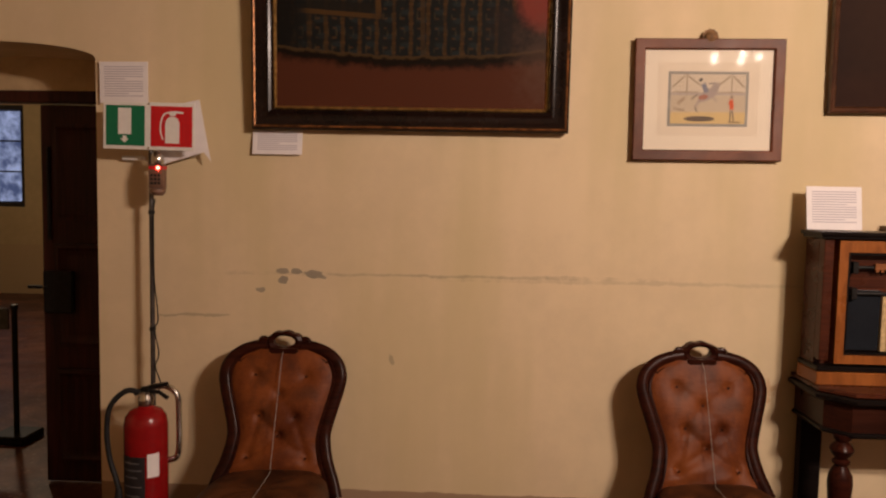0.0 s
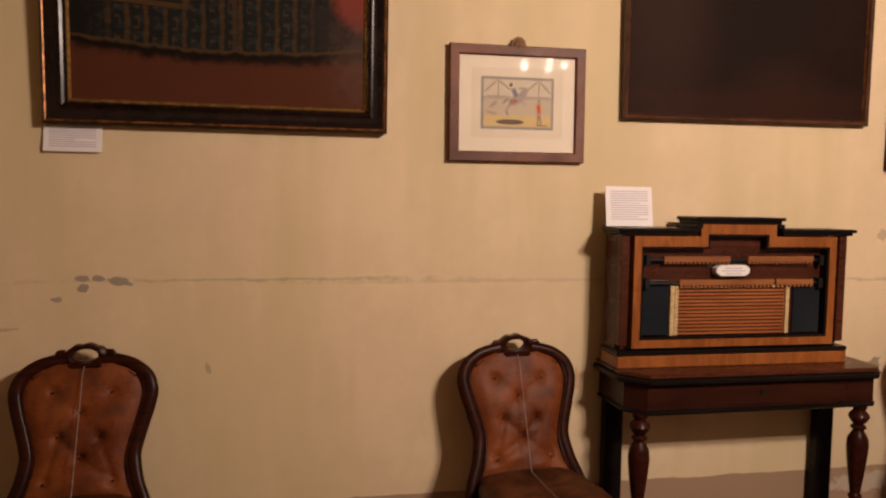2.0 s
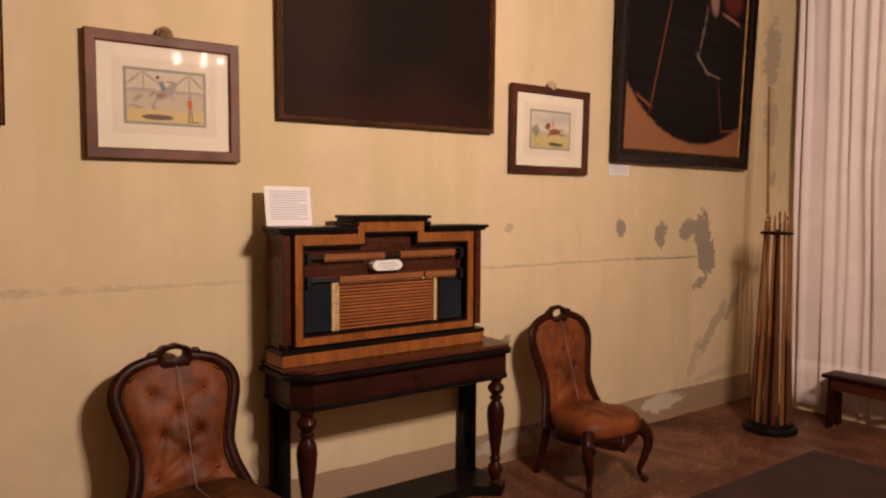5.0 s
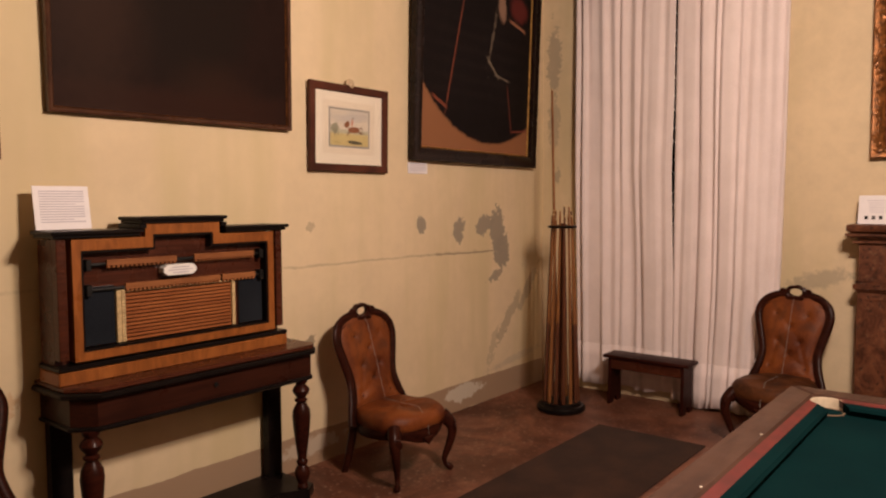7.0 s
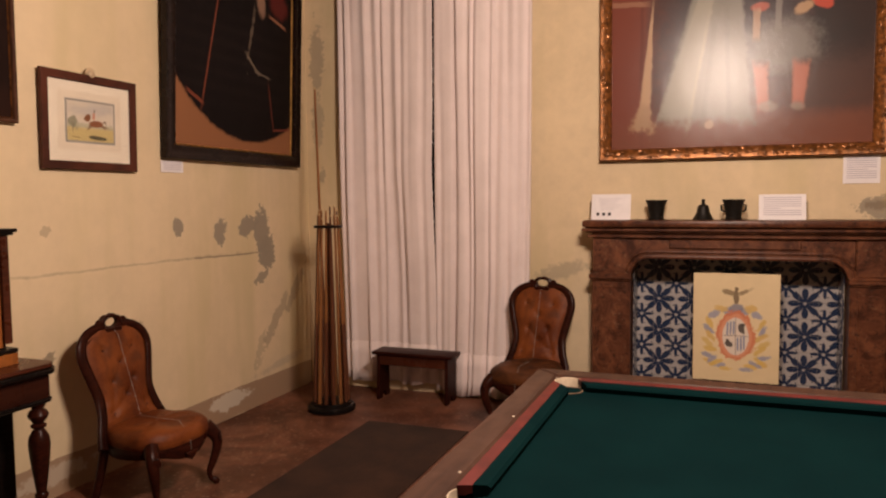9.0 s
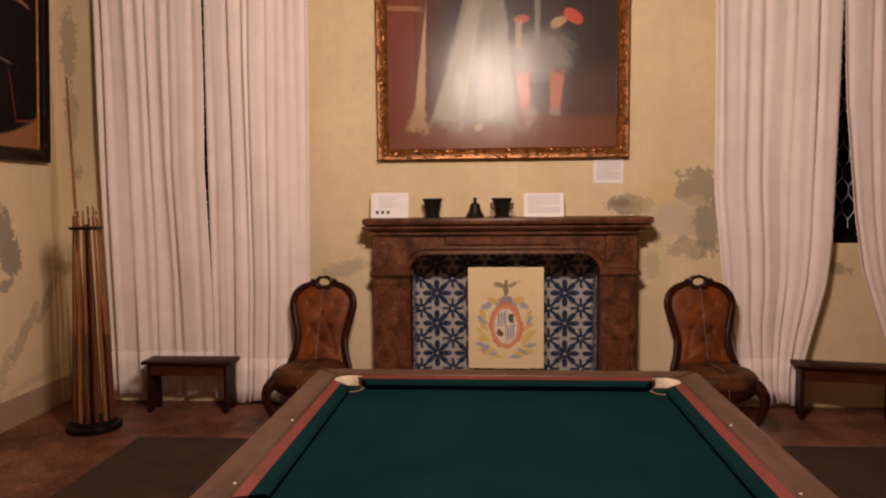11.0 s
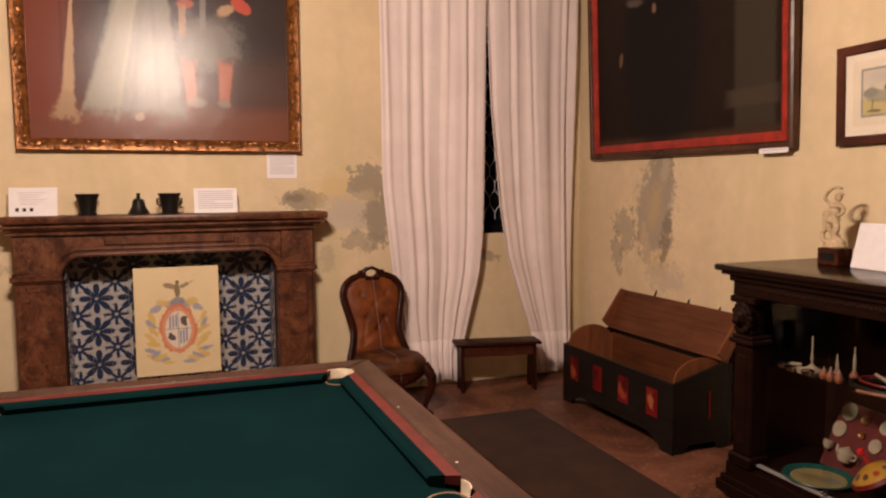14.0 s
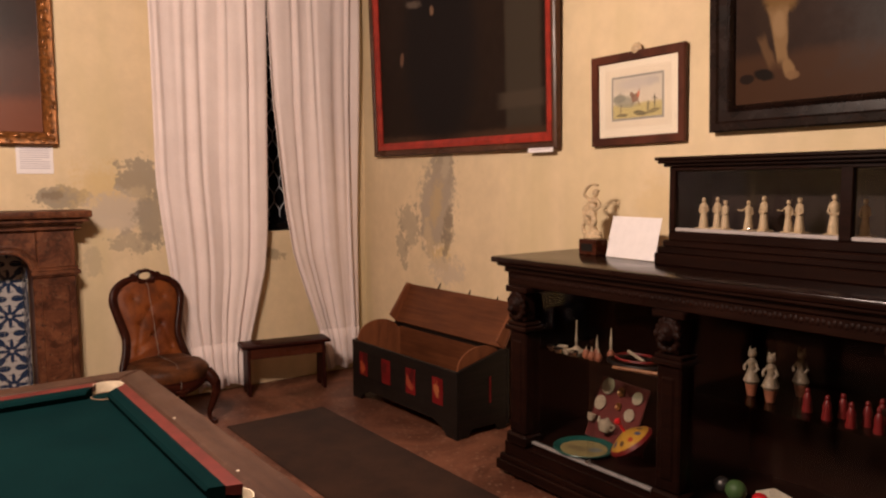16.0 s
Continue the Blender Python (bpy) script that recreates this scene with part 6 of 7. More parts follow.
    for z, cuts in ((rz1 - 0.075, ((-0.36, -0.03), (0.06, 0.40))), (rz1 - 0.182, ((-0.28, 0.20), (0.21, 0.405)))):
        part("rod", T([(rx0 + 0.02, 0.02, z), (rx1 - 0.02, 0.02, z)], 0.008, 8), m_iron, p)
        for a, b in cuts:
            bm = box(bmesh.new(), a, b, 0.006, 0.024, z - 0.008, z + 0.018, 0.002)
            n = int((b - a) / 0.02)
            for i in range(n):
                x = a + (i + 0.5) * (b - a) / n
                box(bm, x - 0.0065, x + 0.0065, 0.008, 0.022, z - 0.018, z - 0.007, 0.002)
            part("toothed_comb", bm, m_comb, p, "pale brown toothed comb")
        for x in (rx0 + 0.035, rx1 - 0.035):
            part("rod_bracket", B(x - 0.012, x + 0.012, 0.0, 0.045, z - 0.024, z + 0.024, 0.003), m_iron, p)
    oct_ = [(0.084 * cx, 0.025 * cz) for cx, cz in ((-1, -0.4), (-0.75, -1), (0.75, -1), (1, -0.4), (1, 0.4), (0.75, 1), (-0.75, 1), (-1, 0.4))]
    lab = part("maker_plate", PR(oct_, 0.0, 0.046, 0.003), m_white, p, "white octagonal plate", m=pose(-0.02, -0.004, rz1 - 0.122))
    for z, w in ((0.012, 0.045), (0.0, 0.06), (-0.012, 0.04)):
        part("text_line", B(-w, w, -0.0016, 0.0, z - 0.0022, z + 0.0022), m_ink, lab)
    return p


m_felt = cloth("dark_blue_felt", (0.006, 0.008, 0.012), (0.012, 0.015, 0.020))
m_comb = wood("comb_pearwood", (0.17, 0.058, 0.020), (0.31, 0.120, 0.042), grain=(3, 40, 40), rough=0.45)
m_bone = plain("bone_trim", (0.52, 0.38, 0.19), 0.5, vary=0.2, scale=50)
m_reed = wood("reed_bar_wood", (0.23, 0.070, 0.022), (0.36, 0.125, 0.040), grain=(3, 40, 40), rough=0.4)
piano()
card("label_card", pose(1.475, 3.285, 1.455, -8, 0, 2), 0.235, 0.185, 13, "white laminated text card standing on the piano")


# ---- cue rack ----
def rack():
    cx, cy = 4.845, 2.80
    r = thing("cue_rack", pose(cx, cy, 0), "round black cue stand holding wooden billiard cues", "cue rack")
    part("base", L([(0.0, 0), (0.165, 0), (0.178, 0.012), (0.178, 0.035), (0.168, 0.048), (0.150, 0.052), (0.146, 0.07), (0.02, 0.074)], 32), m_black, r)
    for k in range(3):
        a = k * math.tau / 3 + 0.4
        part("ball_foot", L([(0.002, -0.0), (0.016, 0.003), (0.02, 0.012), (0.016, 0.02)], 10, (0.15 * math.cos(a), 0.15 * math.sin(a), 0)), m_black, r)
    part("centre_pole", T([(0, 0, 0.07), (0, 0, 1.40)], 0.014, 10), m_cue_dark, r)
    ring = [(0.098 * math.cos(a), 0.098 * math.sin(a), 1.375) for a in np.linspace(0, math.tau, 33)]
    bm = T(ring, 0.010, 8)
    for k in range(4):
        a = k * math.tau / 4
        tube(bm, [(0, 0, 1.375), (0.098 * math.cos(a), 0.098 * math.sin(a), 1.375)], 0.007, 6)
    part("top_ring", bm, m_black, r)
    return r


rack_ob = rack()
rnd = random.Random(9)
for k in range(14):
    a = k * math.tau / 14 + 0.2
    hgt = rnd.choice((1.44, 1.47, 1.50, 1.53, 1.46))
    b0 = Vector((4.845 + 0.125 * math.cos(a), 2.80 + 0.125 * math.sin(a), 0.075))
    tp = Vector((4.845 + 0.072 * math.cos(a + 0.12), 2.80 + 0.072 * math.sin(a + 0.12), hgt))
    q = thing("billiard_cue", Matrix.Translation(b0) @ (tp - b0).to_track_quat("Z", "X").to_matrix().to_4x4(), "slim wooden billiard cue standing in the rack", "billiard cue", "billiard cues")
    ln = (tp - b0).length
    part("butt", T([(0, 0, 0), (0, 0, ln * 0.42)], [0.0145, 0.0115], 10), m_cue_dark if k % 3 else m_cue, q)
    part("shaft", T([(0, 0, ln * 0.42), (0, 0, ln - 0.012)], [0.0115, 0.0065], 10), m_cue if k % 4 else m_cue_dark, q)
    part("tip", T([(0, 0, ln - 0.012), (0, 0, ln)], 0.0064, 8), m_bone, q)
q = thing("long_cue", pose(4.93, 2.885, 0.075, -4.0, 4.5, 0), "very long pale cue leaning in the rack corner", "billiard cue")
part("shaft", T([(0, 0, 0), (0, 0, 2.36)], [0.015, 0.008], 10), m_cue, q)
part("tip", T([(0, 0, 2.36), (0, 0, 2.375)], 0.008, 8), m_bone, q)


# ---- benches ----
def bench():
    b = thing("low_bench", pose(0, 0, 0), "low dark-stained wooden footstool bench with solid ends", "bench", "low benches")
    part("top", B(-0.335, 0.335, -0.105, 0.105, 0.355, 0.382, 0.007, 2), m_bench, b)
    for s in (-1, 1):
        out = [(-0.10, 0.0), (-0.035, 0.0), (-0.02, 0.05), (0.02, 0.05), (0.035, 0.0), (0.10, 0.0), (0.085, 0.355), (-0.085, 0.355)]
        part("end_board", PR(out, -0.012, 0.012, 0.003), m_bench, b, m=pose(s * 0.285, 0, 0, 0, 0, 90))
    for y in (-0.078, 0.078):
        part("apron", B(-0.272, 0.272, y - 0.009, y + 0.009, 0.275, 0.355, 0.003), m_mahog_r, b)
    return b


be = bench()
be.matrix_world = pose(5.315, 2.31, 0, 0, 0, -90)
copy_thing(be, pose(5.27, -2.34, 0, 0, 0, -101))


# ---- billiard table ----
def billiards():
    CX, CY = 1.70, 0.022
    hl, hw = 1.355, 0.770
    t = thing("billiard_table", pose(CX, CY, 0), "full-size billiard table with green baize and worn red and brown rails", "billiard table")
    zt = 0.860
    rw, cw = 0.105, 0.074  # wooden rail, red cushion top
    part("bed", B(-hl + 0.12, hl - 0.12, -hw + 0.12, hw - 0.12, 0.772, 0.818), m_baize, t, "green baize cloth")
    part("apron", B(-hl + 0.03, hl - 0.03, -hw + 0.03, hw - 0.03, 0.60, 0.770, 0.01), m_mahog, t)
    # rails
    for s in (-1, 1):
        out = [(-hl, s * hw), (hl, s * hw), (hl - rw, s * (hw - rw)), (-hl + rw, s * (hw - rw))]
        part("side_rail", flat_prism(out if s > 0 else out[::-1], 0.772, zt, 0.010), m_rail, t)
        out = [(s * hl, -hw), (s * hl, hw), (s * (hl - rw), hw - rw), (s * (hl - rw), -hw + rw)]
        part("end_rail", flat_prism(out[::-1] if s > 0 else out, 0.772, zt, 0.010), m_rail, t)

    def cushion(a, b, nx, ny):
        """A straight cushion from a to b along the rail's inner edge; (nx, ny) points to the cloth."""
        a, b, n = Vector(a), Vector(b), Vector((nx, ny))
        d = (b - a).normalized()
        for nm, prof, mat, cut in (("cushion_top", [(0.001, zt - 0.003), (cw - 0.040, zt - 0.008), (cw - 0.040, zt - 0.03), (0.001, zt - 0.03)], m_redrail, 0.0),
                                   ("cushion_nose", [(cw - 0.0395, zt - 0.007), (cw - 0.008, zt - 0.013), (cw, zt - 0.022), (cw - 0.007, 0.8185), (cw - 0.0395, 0.8185)], m_baize, 0.035)):
            bm = bmesh.new()
            ra, rb = [], []
            for o, z in prof:
                cutin = o * 0.75
                pa, pb = a + n * o + d * cutin, b + n * o - d * cutin
                ra.append(bm.verts.new((pa.x, pa.y, z)))
                rb.append(bm.verts.new((pb.x, pb.y, z)))
            m_ = len(prof)
            for k in range(m_):
                bm.faces.new((ra[k], ra[(k + 1) % m_], rb[(k + 1) % m_], rb[k]))
            bm.faces.new(ra[::-1])
            bm.faces.new(rb)
            part(nm, bm, mat, t)

    ix, iy, pk = hl - rw, hw - rw, 0.108
    for s in (-1, 1):
        cushion((-ix + pk * 0.7, s * iy), (-0.050, s * iy), 0, -s)
        cushion((0.050, s * iy), (ix - pk * 0.7, s * iy), 0, -s)
        cushion((s * ix, -iy + pk * 0.7), (s * ix, iy - pk * 0.7), -s, 0)
    for x, y in [(sx * (ix - 0.058), sy * (iy - 0.058)) for sx in (-1, 1) for sy in (-1, 1)] + [(0, s * (iy - 0.054)) for s in (-1, 1)]:
        pocket = part("pocket", L([(0.0, 0.70), (0.052, 0.72), (0.056, 0.80), (0.056, 0.8195), (0.049, 0.8195), (0.045, 0.76), (0.0, 0.74)], 20, (x, y, 0)), m_pocket_d, t)
        cx, cy = (math.copysign(1, x) if abs(x) > 0.1 else 0), math.copysign(1, y)
        ang = math.atan2(cy, cx)
        bm = bmesh.new()
        rows = [[bm.verts.new((x + r_ * math.cos(ang + a), y + r_ * math.sin(ang + a), z_)) for a in np.linspace(-1.6 if cx else -0.6, 1.6 if cx else 0.6, 17)] for r_, z_ in ((0.052, 0.8185), (0.054, 0.8555), (0.0565, 0.856), (0.0565, 0.8185))]
        for q in range(4):
            for k in range(16):
                bm.faces.new((rows[q][k], rows[q][k + 1], rows[(q + 1) % 4][k + 1], rows[(q + 1) % 4][k]))
        part("pocket_lining", bm, m_pocket, pocket, "cream leather pocket lining")
    for s in (-1, 1):
        for k in (-2, 0.4, 2):
            part("sight", L([(0.0055, 0), (0.0045, 0.0015), (0.001, 0.002)], 10, (k * 0.325, s * (iy + 0.018), zt - 0.0015)), m_bone2, t)
        for k in (0,):
            part("sight", L([(0.0055, 0), (0.0045, 0.0015), (0.001, 0.002)], 10, (s * (ix + 0.018), k * 0.30, zt - 0.0015)), m_bone2, t)
        for x in (-1, 1):
            part("turned_leg", L([(r * 2.0, z) for r, z in leg_profile(0.60)], 20, (x * (hl - 0.22), s * (hw - 0.2), 0)), m_mahog, t)
    return t


m_pocket = plain("cream_pocket_leather", (0.56, 0.46, 0.33), 0.5, vary=0.15, scale=30)
m_pocket_d = plain("brown_pocket_leather", (0.16, 0.10, 0.06), 0.6, vary=0.2)
m_bone2 = plain("bone_sight", (0.50, 0.43, 0.33), 0.5)
billiards()
for y0, y1, lab in ((1.655, 2.40, "long dark brown runner mat beside the billiard table"), (-2.345, -1.655, "long dark brown runner mat beside the billiard table")):
    solo("runner_mat", B(0.55, 4.665, y0, y1, 0.0, 0.010, 0.003), m_mat, IDENT, lab, "floor mat", "runner mats")


# ---- chest ----
def chest():
    c = thing("open_chest", pose(4.18, -2.885, 0, 0, 0, 180.6), "open black painted chest with red panels and a brown inside", "chest")
    # local x runs to the left along the wall as seen from the room; -y faces the room
    hw, hd, zf = 0.622, 0.215, 0.425

    def foot_outline(w):
        return [(-w, 0), (-w + 0.11, 0), (-w + 0.14, 0.045), (-w + 0.24, 0.085), (w - 0.24, 0.085), (w - 0.14, 0.045), (w - 0.11, 0), (w, 0), (w, zf), (-w, zf)]

    part("front_board", PR(foot_outline(hw), -hd, -hd + 0.02, 0.003), m_chest, c)
    part("back_board", B(-hw, hw, hd - 0.02, hd, 0.02, zf + 0.085), m_chest, c)
    # bottom board and front lining wear the shade-darkened inner wood
    part("bottom_board", B(-hw + 0.02, hw - 0.02, -hd + 0.02, hd - 0.02, 0.11, 0.13), m_chest_shaded, c)
    for s in (-1, 1):
        pts = [(-hd + 0.02, 0.0), (-hd + 0.09, 0), (-hd + 0.12, 0.05), (hd - 0.12, 0.05), (hd - 0.09, 0), (hd - 0.02, 0)]
        pts += [(hd - 0.02, zf + 0.10), (-hd + 0.02, zf)]
        part("end_board", PR(pts, -0.011, 0.011, 0.003), m_chest, c, m=pose(s * (hw - 0.013), 0, 0, 0, 0, 90))
        inn = [(hd - 0.03, 0.14), (hd - 0.03, zf + 0.05)] + [(0.185 * math.cos(a), zf + 0.13 * math.sin(a)) for a in np.linspace(0.42, math.pi, 14)] + [(-hd + 0.03, 0.14)]
        part("end_lining", PR(inn, -0.006, 0.006), m_chest_in2, c, "brown inner wood", m=pose(s * (hw - 0.032), 0, 0, 0, 0, 90))
    part("front_lining", B(-hw + 0.03, hw - 0.03, -hd + 0.021, -hd + 0.028, 0.135, zf - 0.004), m_chest_shaded, c, "brown inner wood")
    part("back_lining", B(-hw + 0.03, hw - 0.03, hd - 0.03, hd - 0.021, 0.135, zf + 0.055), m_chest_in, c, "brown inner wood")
    for k in range(4):
        x = -hw + 0.160 + k * 0.297
        part("red_panel", B(x - 0.055, x + 0.055, -hd - 0.003, -hd, 0.185, 0.355, 0.001), m_chest_red, c, "flaking red painted panel")
    part("red_panel", B(0.045, 0.06, -0.003, 0.0, 0.19, 0.36, 0.001), m_chest_red, c, "worn trace of red paint", m=pose(hw - 0.0, 0.0, 0, 0, 0, 90))
    lid = part("lid", PR([(-hw, 0), (hw, 0), (hw, 0.31), (-hw, 0.31)], 0.0, 0.016, 0.003), m_chest_in, c, "open lid, brown inside", m=pose(0, hd - 0.05, zf + 0.095, -30, 0, 0))
    for s in (-1, 1):
        part("lid_end", PR([(-0.075, 0.02), (0, 0), (0, 0.31), (-0.05, 0.30)], -0.009, 0.009, 0.002), m_chest_in2, lid, m=pose(s * (hw - 0.01), 0, 0, 0, 0, 90))
    for x in (-0.30, 0.06, 0.36):
        part("strap_hinge", T([(x, 0.02, 0.22), (x, 0.022, 0.33), (x + 0.02, 0.012, 0.375)], 0.007, 6), m_iron, lid, "black iron strap end")
    return c


m_chest_red = layered("flaking_red_paint", (0.125, 0.006, 0.007), [("e", x_, z_, 0.030, 0.045, a_, 0.3, 1.9, c_, 0.8) for x_, z_, a_, c_ in ((-0.47, 0.24, 20, (0.34, 0.07, 0.025)), (-0.18, 0.30, -30, (0.05, 0.006, 0.006)), (0.12, 0.25, 40, (0.30, 0.06, 0.03)), (0.15, 0.31, 0, (0.04, 0.006, 0.006)), (0.42, 0.28, 10, (0.38, 0.13, 0.05)), (-0.44, 0.32, 0, (0.05, 0.006, 0.006)))], rough=0.45, mottle=0.45)
m_chest_in2 = wood("chest_end_wood", (0.13, 0.042, 0.018), (0.24, 0.085, 0.034), grain=(20, 20, 3), rough=0.5)
chest()


# ---- carved display cabinet ----
CABX, CABY = 1.515, -2.895


def blob(bm, x, y, z, rx, ry, rz, sub=1):
    bmesh.ops.create_icosphere(bm, subdivisions=sub, radius=1.0, matrix=Matrix.Translation((x, y, z)) @ Matrix.Diagonal((rx, ry, rz, 1)))


def cabinet():
    c = thing("carved_cabinet", pose(CABX, CABY, 0), "long dark carved oak display cabinet with glass doors", "display cabinet")
    hw, f, bk = 1.485, 0.30, -0.325  # half width; front and back planes (front towards the room, +y)
    cols = [-hw + 0.09, -hw + 0.09 + 0.935, hw - 0.09 - 0.935, hw - 0.09]
    part("top", B(-hw - 0.08, hw + 0.08, bk, f + 0.055, 1.148, 1.18, 0.010, 2), m_top, c)
    part("top_moulding", ogee_y(-hw, hw, bk, f, ((0.042, 1.132, 1.149), (0.014, 1.10, 1.132))), m_ebony, c)
    fr = part("frieze", B(-hw, hw, bk, f, 1.03, 1.10, 0.004), m_ebony, c)
    bm = bmesh.new()
    for k in range(150):
        x = -hw + 0.02 + k * (2 * hw - 0.04) / 149
        blob(bm, x, f - 0.002, 1.072 + 0.003 * math.sin(k * 2.3), 0.012, 0.0075, 0.015 + 0.003 * math.sin(k * 1.7))
    part("leaf_carving", bm, m_carve, fr, "row of carved leaves")
    part("back", B(-hw + 0.02, hw - 0.02, bk, bk + 0.02, 0.2, 1.03), m_ebony, c)
    for s in (-1, 1):
        part("end_panel", B(s * (hw - 0.03), s * hw, bk, f - 0.02, 0.12, 1.03, 0.003), m_ebony, c)
    for x in (cols[1], cols[2]):
        part("divider", B(x - 0.012, x + 0.012, bk + 0.02, f - 0.06, 0.2, 1.03), m_ebony, c)
    part("floor_board", B(-hw + 0.03, hw - 0.03, bk + 0.02, f - 0.03, 0.185, 0.205), m_ebony, c)
    part("plinth", ogee_y(-hw, hw, bk, f, ((0.045, 0.03, 0.085), (0.03, 0.085, 0.115), (0.012, 0.115, 0.185))), m_ebony, c)
    for x in cols:
        bm = bmesh.new()
        box(bm, x - 0.075, x + 0.075, f - 0.10, f + 0.03, 0.185, 0.25, 0.012)
        box(bm, x - 0.06, x + 0.06, f - 0.10, f + 0.012, 0.25, 0.80, 0.008)
        box(bm, x - 0.035, x + 0.035, f - 0.02, f + 0.020, 0.30, 0.75, 0.01)
        box(bm, x - 0.078, x + 0.078, f - 0.10, f + 0.035, 0.80, 0.825, 0.006)
        box(bm, x - 0.068, x + 0.068, f - 0.10, f + 0.022, 0.825, 0.845, 0.005)
        p = part("pilaster", bm, m_ebony, c)
        bm = bmesh.new()
        rnd = random.Random(int(x * 100))
        box(bm, x - 0.05, x + 0.05, f - 0.08, f + 0.015, 0.845, 1.0, 0.01)
        blob(bm, x, f + 0.025, 0.935, 0.042, 0.04, 0.05, 2)
        blob(bm, x, f + 0.06, 0.918, 0.02, 0.02, 0.018, 2)
        for a in np.linspace(0, math.tau, 15)[:-1]:
            blob(bm, x + 0.055 * math.cos(a), f + 0.015 + rnd.uniform(-0.004, 0.01), 0.93 + 0.065 * math.sin(a), 0.016, 0.02, 0.02)
        for s in (-1, 1):
            blob(bm, x + s * 0.016, f + 0.062, 0.945, 0.007, 0.006, 0.007)
        fuse(part("carved_mask", bm, m_carve, p, "carved beast mask"), 0.006)
        box_ = box(bmesh.new(), x - 0.08, x + 0.08, f - 0.10, f + 0.03, 1.0, 1.032, 0.006)
        part("capital", box_, m_ebony, p)
        part("bun_foot", L([(0.03, 0), (0.075, 0.006), (0.088, 0.03), (0.075, 0.055), (0.04, 0.062)], 18, (x, f - 0.05, 0)), m_ebony, p)
        part("rear_foot", L([(0.03, 0), (0.06, 0.006), (0.066, 0.02), (0.05, 0.031)], 12, (x, bk + 0.1, 0)), m_ebony, p)
    for a, b in zip(cols, cols[1:]):
        x0, x1 = a + 0.065, b - 0.065
        part("shelf", B(a + 0.014, b - 0.014, bk + 0.02, f - 0.10, 0.672 if b < 0.6 else 0.692, 0.680 if b < 0.6 else 0.700, 0.001), m_glass_shelf, c, "glass shelf")
        part("door_track", B(x0, x1, f - 0.045, f - 0.02, 0.205, 0.217, 0.002), m_track, c, "pale metal door track")
        g = part("glass_door", B(x0, (x0 + x1) / 2 + 0.02, f - 0.034, f - 0.030, 0.217, 1.03), m_glass, c, "clear sliding glass")
        g.visible_shadow = False
        g = part("glass_door", B((x0 + x1) / 2 - 0.02, x1, f - 0.042, f - 0.038, 0.217, 1.03), m_glass, c, "clear sliding glass")
        g.visible_shadow = False
        part("lock", L([(0.008, 0), (0.008, 0.025), (0.002, 0.028)], 10), m_chrome, c, m=pose((x0 + x1) / 2 - 0.005, f - 0.028, 0.235, -90, 0, 0))
    return c


def ogee_y(x0, x1, bk, f, steps):
    bm = bmesh.new()
    for o, z0, z1 in steps:
        box(bm, x0 - o, x1 + o, bk, f + o, z0, z1, 0.004)
    return bm


m_glass_shelf = glass("shelf_glass", 0.05, (0.85, 0.95, 0.9))
m_track = plain("aluminium_track", (0.30, 0.28, 0.27), 0.4, 0.3)
cabinet()


def small_case():
    x0, x1, yf, yb = 0.66, 2.235, -2.915, -3.215
    c = thing("figure_case", pose((x0 + x1) / 2, (yf + yb) / 2, 1.18), "dark wooden glazed case of carved figures on the cabinet", "display case")
    hw, hd = (x1 - x0) / 2, (yf - yb) / 2
    bm = bmesh.new()
    for o, z0, z1 in ((0.045, 0.0, 0.055), (0.035, 0.055, 0.085), (0.018, 0.085, 0.115), (0.0, 0.115, 0.155)):
        box(bm, -hw - o, hw + o, -hd, hd + o, z0, z1, 0.005)
    part("plinth", bm, m_ebony, c)
    part("floor_board", B(-hw + 0.02, hw - 0.02, -hd + 0.015, hd - 0.01, 0.155, 0.160), m_ebony, c)
    part("back", B(-hw, hw, -hd, -hd + 0.012, 0.155, 0.445), m_case_back, c)
    for s in (-1, 1):
        part("end_panel", B(s * (hw - 0.035), s * hw, -hd, hd, 0.155, 0.445, 0.004), m_ebony, c)
    part("middle_post", B(-0.035, 0.012, hd - 0.04, hd, 0.155, 0.445, 0.003), m_ebony, c)
    bm = bmesh.new()
    for o, z0, z1 in ((0.0, 0.435, 0.455), (0.02, 0.455, 0.47), (0.04, 0.47, 0.485), (0.05, 0.485, 0.50)):
        box(bm, -hw - o, hw + o, -hd, hd + o, z0, z1, 0.004)
    part("cornice", bm, m_ebony, c)
    for a, b in ((-hw + 0.035, -0.035), (0.012, hw - 0.035)):
        part("track", B(a, b, hd - 0.035, hd - 0.005, 0.158, 0.174, 0.002), m_casetrack, c, "pale sliding track")
        for u, v, y in ((a, (a + b) / 2 + 0.02, hd - 0.026), ((a + b) / 2 - 0.02, b, hd - 0.016)):
            g = part("glass_pane", B(u, v, y - 0.002, y + 0.002, 0.174, 0.436), m_glass, c, "clear sliding glass")
            g.visible_shadow = False
        part("lock", L([(0.007, 0), (0.007, 0.02), (0.002, 0.022)], 10), m_chrome, c, m=pose((a + b) / 2, hd - 0.012, 0.185, -90, 0, 0))


m_case_back = plain("case_back", (0.020, 0.012, 0.010), 0.3, vary=0.2, scale=4)
m_casetrack = plain("dull_white_track", (0.40, 0.36, 0.35), 0.45, vary=0.08)
small_case()


